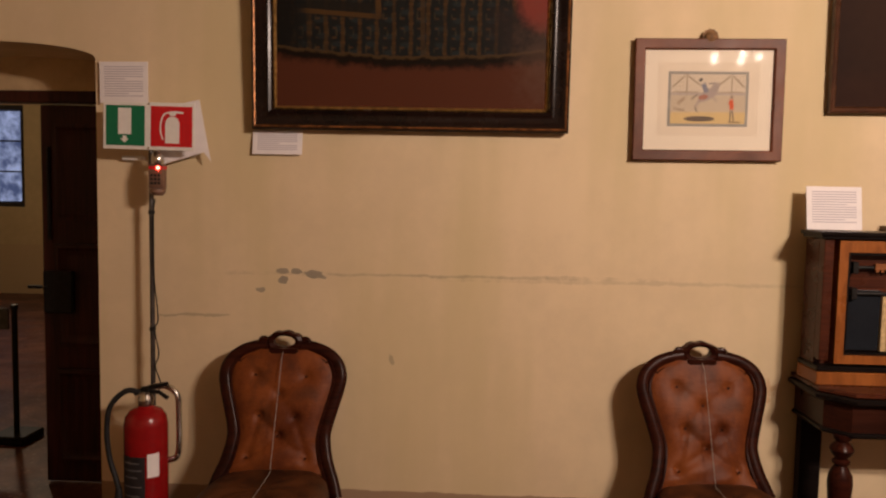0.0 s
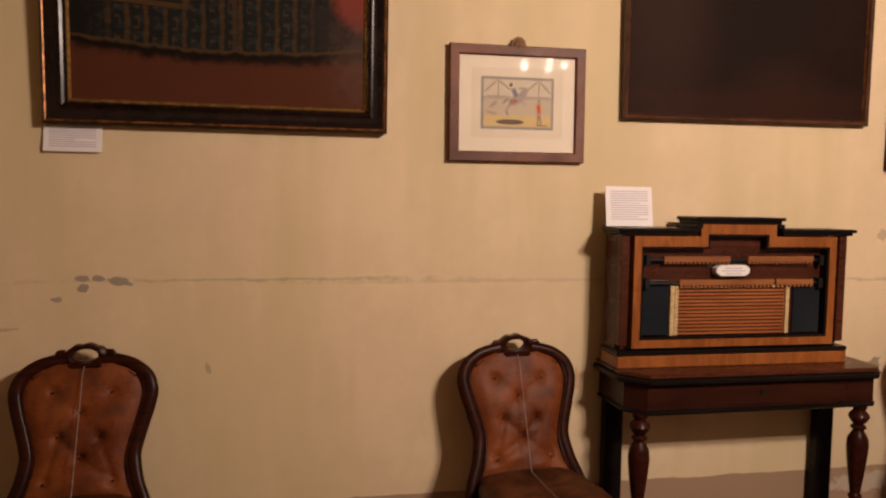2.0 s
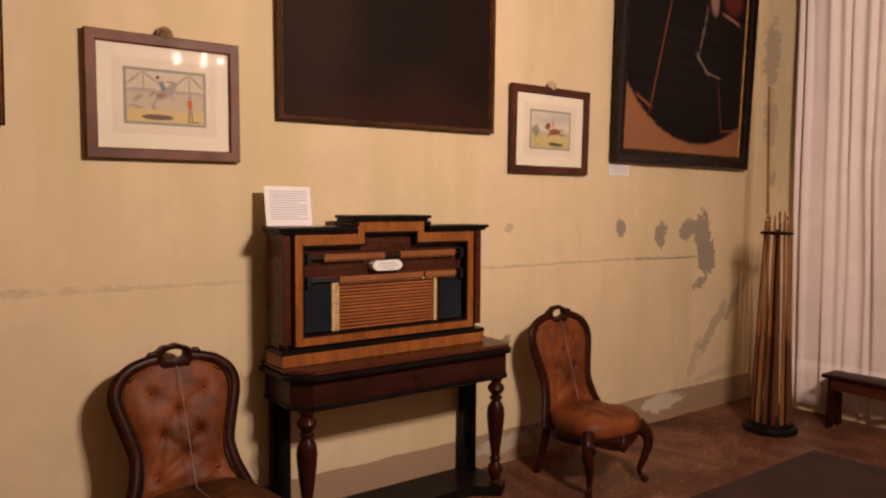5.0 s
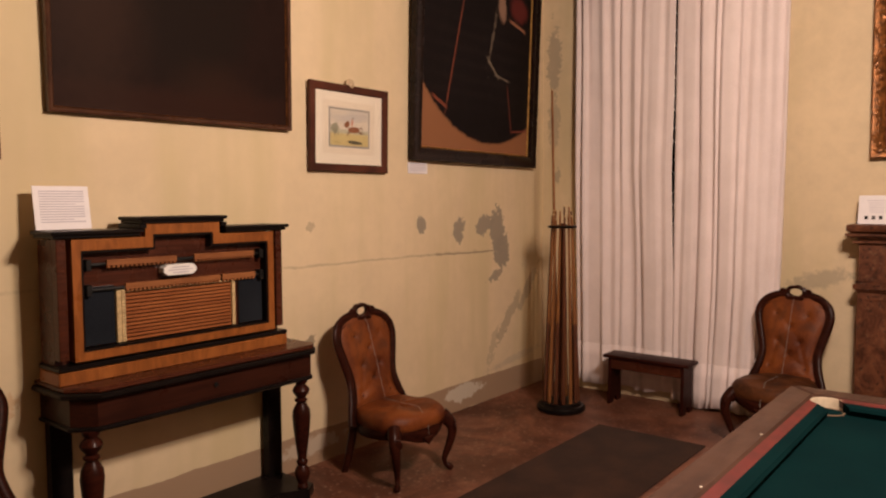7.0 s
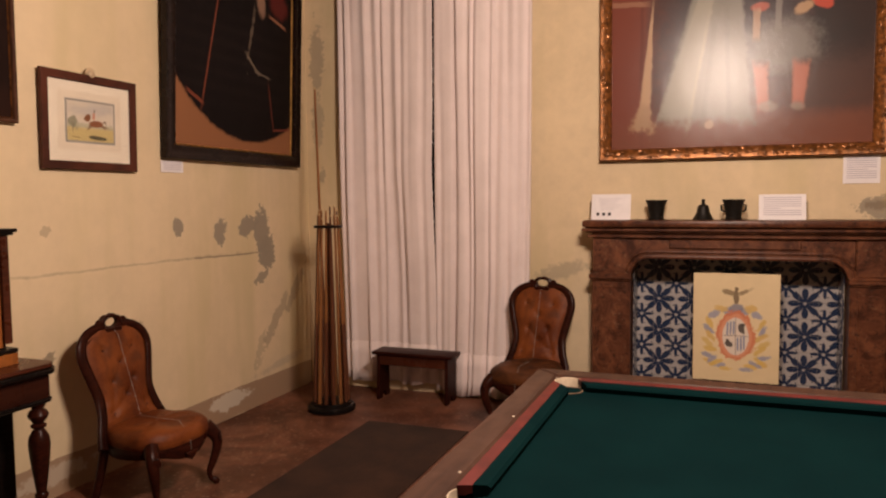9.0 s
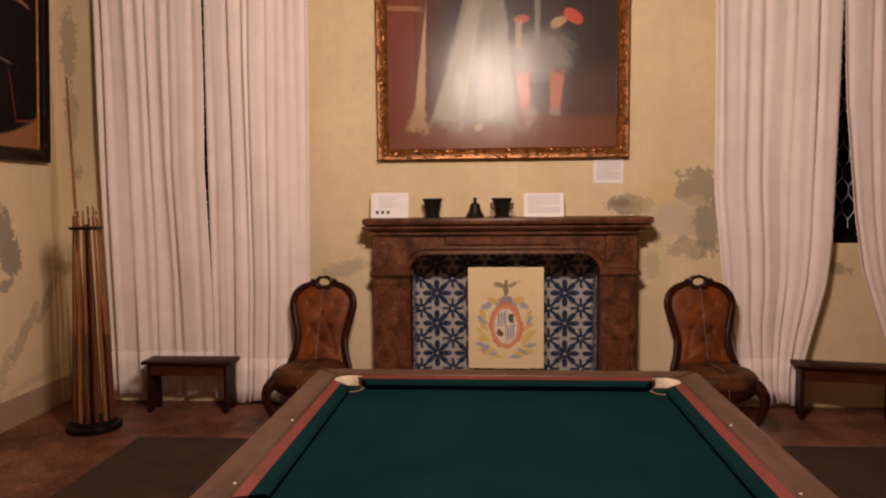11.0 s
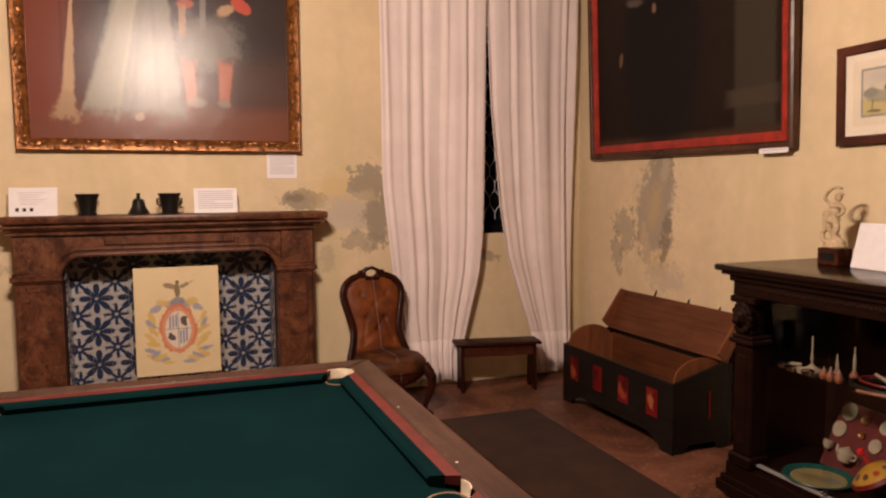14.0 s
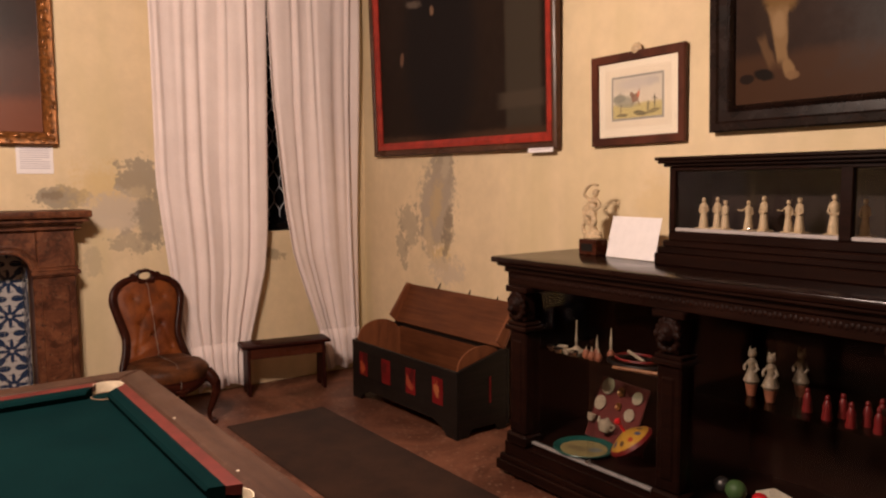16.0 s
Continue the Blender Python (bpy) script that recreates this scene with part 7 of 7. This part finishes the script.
# ---- figures: plain turned and lumped shapes ----
def figure(name, at, h, material, label, seed, base=True, group="carved figures", arm=0, cat="figurine"):
    rnd = random.Random(seed)
    bm = bmesh.new()
    w = h * rnd.uniform(0.125, 0.155)
    lathe(bm, [(w * 0.95, 0.0), (w * 1.0, 0.02 * h), (w * 0.92, 0.15 * h), (w * 0.72, 0.38 * h), (w * 0.6, 0.52 * h), (w * 0.74, 0.66 * h), (w * 0.72, 0.76 * h), (w * 0.3, 0.82 * h), (w * 0.1, 0.84 * h)], 14)
    blob(bm, 0, 0, 0.90 * h, w * 0.46, w * 0.5, w * 0.58, 2)
    if rnd.random() < 0.5:
        blob(bm, 0, 0, 0.96 * h, w * 0.62, w * 0.62, w * 0.16, 1)
    for s in (-1, 1):
        if arm == s:
            tube(bm, [(s * w * 0.6, 0, 0.73 * h), (s * w * 1.3, w * 0.3, 0.64 * h), (s * w * 2.2, w * 0.6, 0.68 * h)], w * 0.19, 7)
        else:
            tube(bm, [(s * w * 0.65, 0, 0.74 * h), (s * w * 0.95, w * 0.15, 0.56 * h), (s * w * 0.45, w * 0.7, 0.50 * h)], w * 0.2, 7)
    if base:
        box(bm, -w * 1.5, w * 1.5, -w * 1.1, w * 1.1, -0.02 * h - 0.006, 0.004)
    lo = min(v.co.z for v in bm.verts)
    for v in bm.verts:
        v.co.z -= lo
    ob = solo(name, bm, material, pose(*at, 0, 0, rnd.uniform(-30, 30)), label, cat, group, angle=50)
    return ob


px = lambda u: (2.137 - (u - 1215) * 0.00261) * 1.05
for k, (u, y, h, arm) in enumerate(((1256, -3.04, 0.145, 0), (1277, -3.06, 0.15, 0), (1299, -3.03, 0.135, 0), (1340, -3.03, 0.135, 1), (1358, -3.07, 0.155, 0), (1404, -3.04, 0.14, 1), (1418, -3.06, 0.15, 0), (1473, -3.04, 0.165, 0), (1518, -3.03, 0.15, 0), (1568, -3.05, 0.14, 0), (1620, -3.04, 0.15, 0))):
    figure("figurine", (px(u), y, 1.341), h, m_ivory, "small pale carved figurine in the glazed case", 20 + k, True, arm=arm)
bm = bmesh.new()
for x, z, rx, rz in ((0.0, 0.012, 0.045, 0.016), (0.014, 0.03, 0.03, 0.022), (-0.018, 0.032, 0.022, 0.02), (0.0, 0.055, 0.02, 0.02), (0.012, 0.135, 0.026, 0.022), (0.006, 0.175, 0.021, 0.034), (0.002, 0.205, 0.025, 0.018), (-0.008, 0.243, 0.015, 0.019), (-0.012, 0.258, 0.017, 0.010), (0.034, 0.15, 0.014, 0.024), (0.045, 0.12, 0.010, 0.026)):
    blob(bm, x, 0, z, rx, rx * 0.85, rz, 2)
tube(bm, smooth_path([(0.004, 0, 0.14), (-0.012, 0.01, 0.10), (0.0, 0.005, 0.06), (-0.004, 0, 0.02)], 4), 0.012, 8)
tube(bm, smooth_path([(0.016, 0, 0.14), (0.026, 0.0, 0.10), (0.016, -0.01, 0.06), (0.022, 0, 0.02)], 4), 0.011, 8)
tube(bm, smooth_path([(0.022, 0, 0.21), (0.040, 0.008, 0.235), (0.030, 0.01, 0.268), (0.0, 0.01, 0.292), (-0.028, 0.01, 0.286)], 4), 0.0075, 7)
tube(bm, smooth_path([(-0.020, 0, 0.208), (-0.038, 0.01, 0.18), (-0.020, 0.016, 0.155)], 4), 0.0075, 7)
tube(bm, smooth_path([(0.03, 0, 0.19), (0.052, -0.004, 0.16), (0.04, 0.0, 0.11), (0.054, 0.0, 0.06), (0.038, 0, 0.02)], 4), 0.009, 7)
fuse(solo("statuette", bm, m_ivory, pose(2.79, -3.02, 1.258) @ Matrix.Diagonal((1.40, 1.3, 1.02, 1)), "pale carved statuette with raised arm on a wooden block", "statuette", angle=60), 0.004)
blk = thing("statuette_block", pose(2.79, -3.02, 1.18), "small reddish wooden block with a dark plate under the statuette", "plinth block")
part("block", B(-0.06, 0.06, -0.05, 0.05, 0, 0.082, 0.004), m_mahog_r, blk)
part("plate", B(-0.04, 0.04, 0.05, 0.053, 0.02, 0.06), m_iron, blk, "dark metal plate")
card("label_card", pose(2.50, -2.965, 1.181, 0, 0, 176) @ pose(0, 0, 0, -14, 0, 0), 0.325, 0.215, 0, "blank back of a white card standing on the cabinet", bars=False)

# bay with the candlestick, rings and tea set
m_teal, m_greenp = plain("teal_rim", (0.012, 0.075, 0.062), 0.35), plain("green_paint", (0.055, 0.11, 0.035), 0.5)
m_maroon = cloth("maroon_lining", (0.09, 0.018, 0.016), (0.13, 0.028, 0.024))
m_porc = plain("porcelain", (0.34, 0.28, 0.20), 0.25, vary=0.1)
m_red_sk = plain("dull_red_wood", (0.13, 0.008, 0.008), 0.45)
m_doll = plain("aged_bisque", (0.20, 0.155, 0.105), 0.5, vary=0.35, scale=50)
m_pink = plain("pink_wood", (0.24, 0.085, 0.045), 0.5)
SH = 0.7005
cs = thing("candlestick", pose(2.68, -2.78, SH), "slim pale candlestick on a glass foot", "candlestick")
part("foot", L([(0.045, 0), (0.045, 0.008), (0.02, 0.02), (0.01, 0.03)], 18), m_porc, cs)
part("stem", L([(0.007, 0.028), (0.005, 0.05), (0.009, 0.06), (0.0045, 0.09), (0.0045, 0.155), (0.006, 0.16), (0.002, 0.165)], 12), m_porc, cs)
for k, (x, y) in enumerate(((2.78, -2.70), (2.74, -2.74), (2.71, -2.68), (2.66, -2.70), (2.62, -2.69))):
    solo("glass_bowl", L([(0.010, 0), (0.022, 0.004), (0.028, 0.02), (0.030, 0.026), (0.026, 0.024), (0.014, 0.008), (0.001, 0.006)], 14), m_porc if k % 2 else m_chrome, pose(x, y, SH), "tiny glass bowl on the upper shelf", "bowl", "tiny glass bowls")
for k, (x, y, h) in enumerate(((2.525, -2.76, 0.115), (2.47, -2.80, 0.155), (2.505, -2.70, 0.07), (2.55, -2.71, 0.06), (2.47, -2.71, 0.065))):
    s = thing("wooden_spindle", pose(x, y, SH), "small painted wooden spindle toy on the shelf", "toy", "spindle toys")
    part("body", L([(0.012, 0), (0.018, 0.01), (0.020, 0.025), (0.012, 0.04), (0.010, 0.045)], 12), m_pink, s)
    part("pin", L([(0.006, 0.045), (0.008, h * 0.6), (0.004, h * 0.8), (0.002, h)], 10), m_porc, s)
ring = [(0.145 * math.cos(a), 0.105 * math.sin(a), 0.012) for a in np.linspace(0, math.tau, 33)]
rg = thing("ring_game", pose(2.315, -2.80, SH), "red and dark ring game with a blue stick on the shelf", "toy")
part("outer_ring", T(ring, 0.010, 8), m_iron, rg)
part("inner_ring", T([(x * 0.75, y * 0.75, z + 0.02) for x, y, z in ring], 0.006, 8), m_red_sk, rg)
part("stick", T([(-0.06, 0.02, 0.03), (0.08, -0.04, 0.045)], 0.008, 8), m_porc, rg)
solo("game_stick", T([(-0.12, 0, 0.008), (0.12, 0.02, 0.008)], 0.008, 8), m_cue, pose(2.22, -2.70, SH, 0, 0, 12), "turned pale wooden stick on the shelf", "stick")
FB = 0.2055
pl = thing("tin_plate", pose(2.60, -2.755, FB), "round tin plate with teal rim and faded picture", "plate")
part("rim", L([(0.09, 0.0), (0.125, 0.008), (0.155, 0.022), (0.152, 0.026), (0.122, 0.013), (0.09, 0.006)], 32), m_teal, pl)
m_platep = layered("faded_plate_picture", (0.26, 0.21, 0.09), [("e", 0.02, 0.01, 0.06, 0.04, 20, 0.3, 0.8, (0.16, 0.12, 0.06), 0.7), ("e", -0.05, -0.03, 0.03, 0.03, 0, 0.3, 0.8, (0.12, 0.16, 0.18), 0.7)], axes=("X", "Y"), rough=0.4)
part("picture", L([(0.001, 0.004), (0.122, 0.006), (0.122, 0.0125), (0.001, 0.010)], 32), m_platep, pl, "faded yellow picture")
tb = thing("toy_tea_set", pose(2.595, -2.93, FB, 0, 0, 174) @ pose(0, 0, 0, -24, 0, 0), "toy porcelain tea set on a maroon board", "tea set")
part("board", B(-0.17, 0.17, -0.012, 0.0, 0, 0.33, 0.004), m_maroon, tb)
for x, z, r in ((-0.10, 0.285, 0.045), (-0.12, 0.19, 0.04), (0.12, 0.27, 0.034), (0.10, 0.175, 0.034), (0.01, 0.20, 0.02), (0.0, 0.275, 0.025)):
    part("saucer", L([(0.001, 0), (r * 0.6, 0.001), (r, 0.008), (r, 0.011), (r * 0.6, 0.005), (0.001, 0.004)], 20), m_porc if r > 0.03 else m_gilt_d, tb, m=pose(x, -0.013, z, 90, 0, 0))
cup_ = part("cup", L([(0.014, 0), (0.024, 0.02), (0.027, 0.04), (0.023, 0.04), (0.018, 0.015), (0.001, 0.01)], 16), m_porc, tb, m=pose(-0.13, -0.04, 0.08))
pot = part("teapot", L([(0.022, 0), (0.036, 0.02), (0.040, 0.04), (0.030, 0.06), (0.016, 0.066), (0.006, 0.075), (0.001, 0.078)], 18), m_porc, tb, m=pose(0.0, -0.055, 0.05))
part("spout", T([(-0.03, 0, 0.025), (-0.055, 0, 0.045), (-0.062, 0, 0.068)], [0.010, 0.008, 0.006], 8), m_porc, pot)
part("handle", T(smooth_path([(0.036, 0, 0.05), (0.058, 0, 0.048), (0.055, 0, 0.025), (0.036, 0, 0.022)], 4), 0.004, 7), m_porc, pot)
m_topface = layered("painted_tin_face", (0.40, 0.21, 0.03), [("e", 0.058 * math.cos(k * math.tau / 9), 0.058 * math.sin(k * math.tau / 9), 0.011, 0.011, 0, 0.2, 0.3, ((0.05, 0.02, 0.02), (0.30, 0.03, 0.02), (0.03, 0.05, 0.12))[k % 3], 0.9) for k in range(9)], axes=("X", "Y"), rough=0.35, warp=0.0)
st = thing("spinning_top", Matrix.Translation((2.335, -2.80, FB + 0.112)) @ Vector((0.42, 0.38, 0.82)).to_track_quat("Z", "X").to_matrix().to_4x4() @ Matrix.Scale(1.22, 4), "yellow and red tin spinning top lying on its side", "spinning top")
part("lower_half", L([(0.004, -0.075), (0.012, -0.06), (0.03, -0.045), (0.085, -0.012), (0.092, 0.0)], 28), m_red_sk, st)
part("upper_half", L([(0.092, 0.0), (0.085, 0.014), (0.05, 0.034), (0.02, 0.045), (0.008, 0.05)], 28), m_topface, st)
part("band", L([(0.0905, -0.008), (0.0955, 0.0), (0.0885, 0.013)], 28), m_red_sk, st)
part("knob", L([(0.005, 0.048), (0.005, 0.085), (0.013, 0.092), (0.013, 0.104), (0.004, 0.11)], 14), m_red_sign, st)
for k in range(5):
    solo("flat_box", B(-0.06, 0.06, -0.05, 0.05, 0, 0.022, 0.002), m_maroon if k % 2 else m_bench, pose(2.15, -2.93, FB + k * 0.0222, 0, 0, 8 - 3 * k), "flat dark toy box in a stack", "box", "stacked toy boxes")

# bay with the dolls and red skittles
S2 = 0.6805
for k, (x, y) in enumerate(((1.745, -2.83), (1.645, -2.80), (1.61, -2.97))):
    t = thing("potted_figure", pose(x, y, S2), "white doll-like figure set in a small brown pot", "figurine", "potted figures")
    part("pot", L([(0.018, 0), (0.027, 0.045), (0.029, 0.055), (0.024, 0.055)], 14), m_pink, t)
    bm = L([(0.026, 0.054), (0.038, 0.07), (0.026, 0.10), (0.016, 0.13), (0.022, 0.16), (0.01, 0.175)], 14)
    blob(bm, 0, 0, 0.195, 0.020, 0.02, 0.022, 2)
    for s in (-1, 1):
        blob(bm, s * 0.012, 0, 0.215, 0.006, 0.006, 0.014)
        tube(bm, [(s * 0.018, 0, 0.155), (s * 0.034, 0.008, 0.13), (s * 0.024, 0.018, 0.115)], 0.007, 6)
    part("figure", bm, m_doll, t)
    t.scale = (0.9, 0.9, 0.9)
for k, (x, y) in enumerate(((1.49, -2.79), (1.395, -2.75), (1.37, -2.82), (1.30, -2.73), (1.27, -2.79), (1.25, -2.86), (1.18, -2.90), (1.21, -2.74))):
    bm = L([(0.022, 0), (0.024, 0.01), (0.018, 0.035), (0.021, 0.05), (0.013, 0.07), (0.010, 0.075)], 12)
    blob(bm, 0, 0, 0.083, 0.012, 0.012, 0.013, 2)
    solo("red_skittle", bm, m_red_sk, pose(x, y, S2) @ Matrix.Diagonal((0.82, 0.82, 1.0, 1)), "small red turned wooden skittle on the shelf", "skittle", "red skittles")
solo("woven_basket", L([(0.05, 0), (0.07, 0.02), (0.075, 0.05), (0.06, 0.07), (0.065, 0.09), (0.05, 0.12), (0.02, 0.14), (0.002, 0.145)], 20), m_bone, pose(1.13, -2.98, S2), "pale banded round box on the shelf", "box")
for x, y, r, m in ((1.80, -2.83, 0.045, m_greenp), (1.885, -2.86, 0.036, m_steel), (1.69, -2.83, 0.035, m_red_sign)):
    bm = bmesh.new()
    blob(bm, 0, 0, r, r, r, r, 3)
    solo("toy_ball", bm, m, pose(x, y, FB), "small painted wooden ball on the cabinet floor", "ball", "toy balls")
solo("picture_blocks", B(-0.09, 0.09, -0.05, 0.05, 0, 0.035, 0.003), m_mount2, pose(1.66, -2.93, FB, 0, 0, -20), "pale flat box of picture blocks", "toy box")


# ---- doorway side: signs, alarm, extinguisher ----
m_alarm = plain("smoky_plastic", (0.17, 0.095, 0.065), 0.3)
m_label_ink = plain("label_grey_print", (0.12, 0.11, 0.11), 0.6)
m_label_dark = plain("dark_label", (0.02, 0.018, 0.02), 0.5)
sg = thing("safety_sign", pose(-1.478, 3.262, 1.743, 0, 1.0, -1.5), "green and red safety sign pair on a chrome pole", "sign")
part("plate", B(-0.205, 0.205, -0.004, 0.0, 0, 0.205, 0.001), m_white, sg)
part("green_field", B(-0.192, -0.018, -0.006, -0.004, 0.016, 0.189), m_green_sign, sg)
part("red_field", B(0.010, 0.194, -0.006, -0.004, 0.016, 0.189), m_red_sign, sg)
part("white_bar", B(-0.136, -0.078, -0.008, -0.006, 0.065, 0.178), m_white, sg)
part("arrow", PR([(-0.107, 0.028), (-0.126, 0.045), (-0.115, 0.045), (-0.115, 0.058), (-0.099, 0.058), (-0.099, 0.045), (-0.088, 0.045)], -0.008, -0.006), m_white, sg)
part("pictogram_body", PR([(0.075, 0.03), (0.138, 0.03), (0.138, 0.12), (0.128, 0.138), (0.115, 0.145), (0.098, 0.145), (0.085, 0.138), (0.075, 0.12)], -0.008, -0.006), m_white, sg)
part("pictogram_nozzle", PR([(0.095, 0.148), (0.12, 0.148), (0.122, 0.16), (0.155, 0.158), (0.155, 0.166), (0.12, 0.17), (0.092, 0.168)], -0.008, -0.006), m_white, sg)
part("pictogram_hose", T(smooth_path([(0.098, -0.007, 0.162), (0.07, -0.007, 0.155), (0.055, -0.007, 0.12), (0.054, -0.007, 0.08), (0.064, -0.007, 0.045)], 4), 0.0035, 6, 0.4), m_white, sg)
for x in (-0.001,):
    for z in (0.008, 0.197):
        part("screw", L([(0.005, 0), (0.004, 0.002)], 8), m_chrome, sg, m=pose(x, -0.004, z, 90, 0, 0))
card("notice_sheet", pose(-1.64, 3.375, 1.955, 0, -0.5, 0), 0.222, 0.185, 13, "white printed notice taped to the wall")
solo("hanging_paper", PR([(-0.13, 0.03), (0.10, 0.10), (0.13, 0.06), (0.08, 0.33), (-0.06, 0.30)], 0.0, 0.002), m_paper, pose(-1.36, 3.33, 1.64, 0, 0, 0), "loose white sheet behind the sign", "paper")
pole = thing("extinguisher_stand", pose(-1.482, 3.29, 0), "slim dark chrome pole stand carrying the sign", "sign stand")
part("pole", T([(0, 0, 0.02), (0, 0, 1.95)], 0.0105, 12), m_steel, pole)
part("foot_plate", L([(0.13, 0), (0.13, 0.012), (0.02, 0.02)], 24), m_steel, pole)
for z in (0.95, 1.47):
    part("cable_clip", L([(0.014, -0.008), (0.014, 0.008)], 12, (0, 0, z)), m_rubber, pole)
part("cable", T(smooth_path([(0.02, -0.008, 1.53), (0.012, -0.012, 1.45), (0.013, -0.012, 1.2), (0.030, -0.012, 1.0), (0.014, -0.012, 0.95), (0.032, -0.012, 0.84), (0.016, -0.012, 0.78), (0.04, -0.012, 0.70), (0.02, -0.015, 0.66)], 5), 0.0032, 6), m_rubber, pole)
al = thing("alarm_beacon", pose(-1.438, 3.255, 1.545), "small alarm beacon with a lit red lamp", "alarm")
part("body", B(-0.034, 0.034, -0.022, 0.022, 0.03, 0.135, 0.008, 2), m_alarm, al)
part("dome", L([(0.024, 0.135), (0.028, 0.15), (0.026, 0.175), (0.014, 0.192), (0.002, 0.196)], 18), m_chrome, al, "clear chrome-lined dome")
part("red_band", B(-0.0345, 0.0345, -0.0225, 0.0225, 0.108, 0.132, 0.006), m_red_sign, al)
bm = bmesh.new()
blob(bm, 0.012, -0.024, 0.120, 0.008, 0.005, 0.008, 2)
part("red_lamp", bm, glow("red_led", (1.0, 0.05, 0.03), 25.0), al, "glowing red lamp")
for i in range(3):
    for j in range(3):
        part("key", B(-0.022 + i * 0.016, -0.011 + i * 0.016, -0.0245, -0.022, 0.048 + j * 0.017, 0.059 + j * 0.017, 0.001), m_rubber, al)
part("base", L([(0.022, 0.0), (0.034, 0.015), (0.034, 0.03)], 18), m_alarm, al)
ex = thing("fire_extinguisher", pose(-1.430, 3.10, 0) @ Matrix.Diagonal((0.95, 0.92, 1, 1)), "red fire extinguisher with black hose standing by the door", "fire extinguisher")
part("cylinder", L([(0.07, 0.012), (0.088, 0.02), (0.094, 0.04), (0.094, 0.575), (0.088, 0.61), (0.068, 0.638), (0.034, 0.652), (0.028, 0.66)], 32), m_red, ex)
part("foot_ring", L([(0.085, 0.0), (0.09, 0.002), (0.09, 0.022), (0.08, 0.022)], 28), m_rubber, ex)
part("neck", L([(0.03, 0.655), (0.034, 0.665), (0.034, 0.69), (0.028, 0.70), (0.028, 0.715), (0.02, 0.72)], 20), m_chrome, ex)
bm = bmesh.new()
box(bm, -0.02, 0.02, -0.018, 0.018, 0.69, 0.735, 0.004)
tube(bm, [(-0.05, 0, 0.705), (0.02, 0, 0.735), (0.10, 0, 0.752)], 0.010, 8)
tube(bm, [(0.0, 0, 0.715), (0.06, 0, 0.715), (0.10, 0, 0.69)], 0.009, 8)
part("valve_levers", bm, m_iron, ex, "black valve and levers")
part("carry_tube", T(smooth_path([(0.03, 0.02, 0.735), (0.09, 0.02, 0.735), (0.135, 0.02, 0.70), (0.142, 0.02, 0.62), (0.142, 0.02, 0.48), (0.13, 0.02, 0.43), (0.095, 0.02, 0.415)], 5), 0.013, 10), m_chrome, ex, "bent chrome tube")
part("hose", T(smooth_path([(-0.02, -0.01, 0.715), (-0.08, -0.02, 0.72), (-0.145, -0.03, 0.66), (-0.165, -0.03, 0.56), (-0.155, -0.03, 0.44), (-0.125, -0.04, 0.36), (-0.10, -0.06, 0.31)], 5), 0.012, 10), m_rubber, ex)
part("nozzle", L([(0.012, 0.0), (0.02, -0.06), (0.026, -0.10)], 14, (-0.098, -0.065, 0.32)), m_rubber, ex)


def wrap(r, a0, a1, z0, z1):
    bm = bmesh.new()
    n = 10
    rows = [[bm.verts.new((rr * math.sin(a0 + (a1 - a0) * k / n), -rr * math.cos(a0 + (a1 - a0) * k / n), z)) for k in range(n + 1)] for rr, z in ((r, z0), (r, z1), (r + 0.0015, z1), (r + 0.0015, z0))]
    for q in range(4):
        a, b = rows[q], rows[(q + 1) % 4]
        for k in range(n):
            bm.faces.new((a[k], a[k + 1], b[k + 1], b[k]))
    return bm


part("instruction_label", wrap(0.0942, -0.95, 0.35, 0.20, 0.46), m_label_dark, ex, "dark instruction label")
for z, c0, c1 in ((0.43, -0.8, 0.1), (0.40, -0.8, 0.2), (0.37, -0.7, 0.0), (0.33, -0.8, 0.2), (0.29, -0.8, 0.1)):
    part("text_line", wrap(0.0960, c0, c1, z, z + 0.005), m_label_ink, ex)
part("inspection_tag", wrap(0.0942, 0.45, 1.0, 0.37, 0.47), m_paper, ex, "white inspection tag")
solo("white_wall_box", B(-0.05, 0.05, -0.03, 0.0, 0, 0.02, 0.004), m_white, pose(-1.6, 3.39, 1.70), "small white cable box on the wall", "cable box")

# ---- tiles of the hearth niche ----
tile_bm = B(-0.0603, 0.0603, -0.004, 0.0, -0.0578, 0.0578, 0.0012)
tile_me = mesh_of("tile", tile_bm, m_tile)
back_tiles = next(o for o in fire.children if o.name.startswith("niche_back"))
pitch = 0.1175
for i in range(-5, 6):
    x = i * 0.1227
    for j in range(10):
        t = new("tile", tile_me)
        t.parent = back_tiles
        t.location = (x, 0.1895, 0.0587 + j * pitch)
for s in (-1, 1):
    for d in range(2):
        for j in range(9):
            t = new("tile", tile_me)
            t.parent = back_tiles
            t.matrix_basis = pose(s * 0.6735, 0.125 - d * 0.1227, 0.0587 + j * pitch, 0, 0, -90 * s)
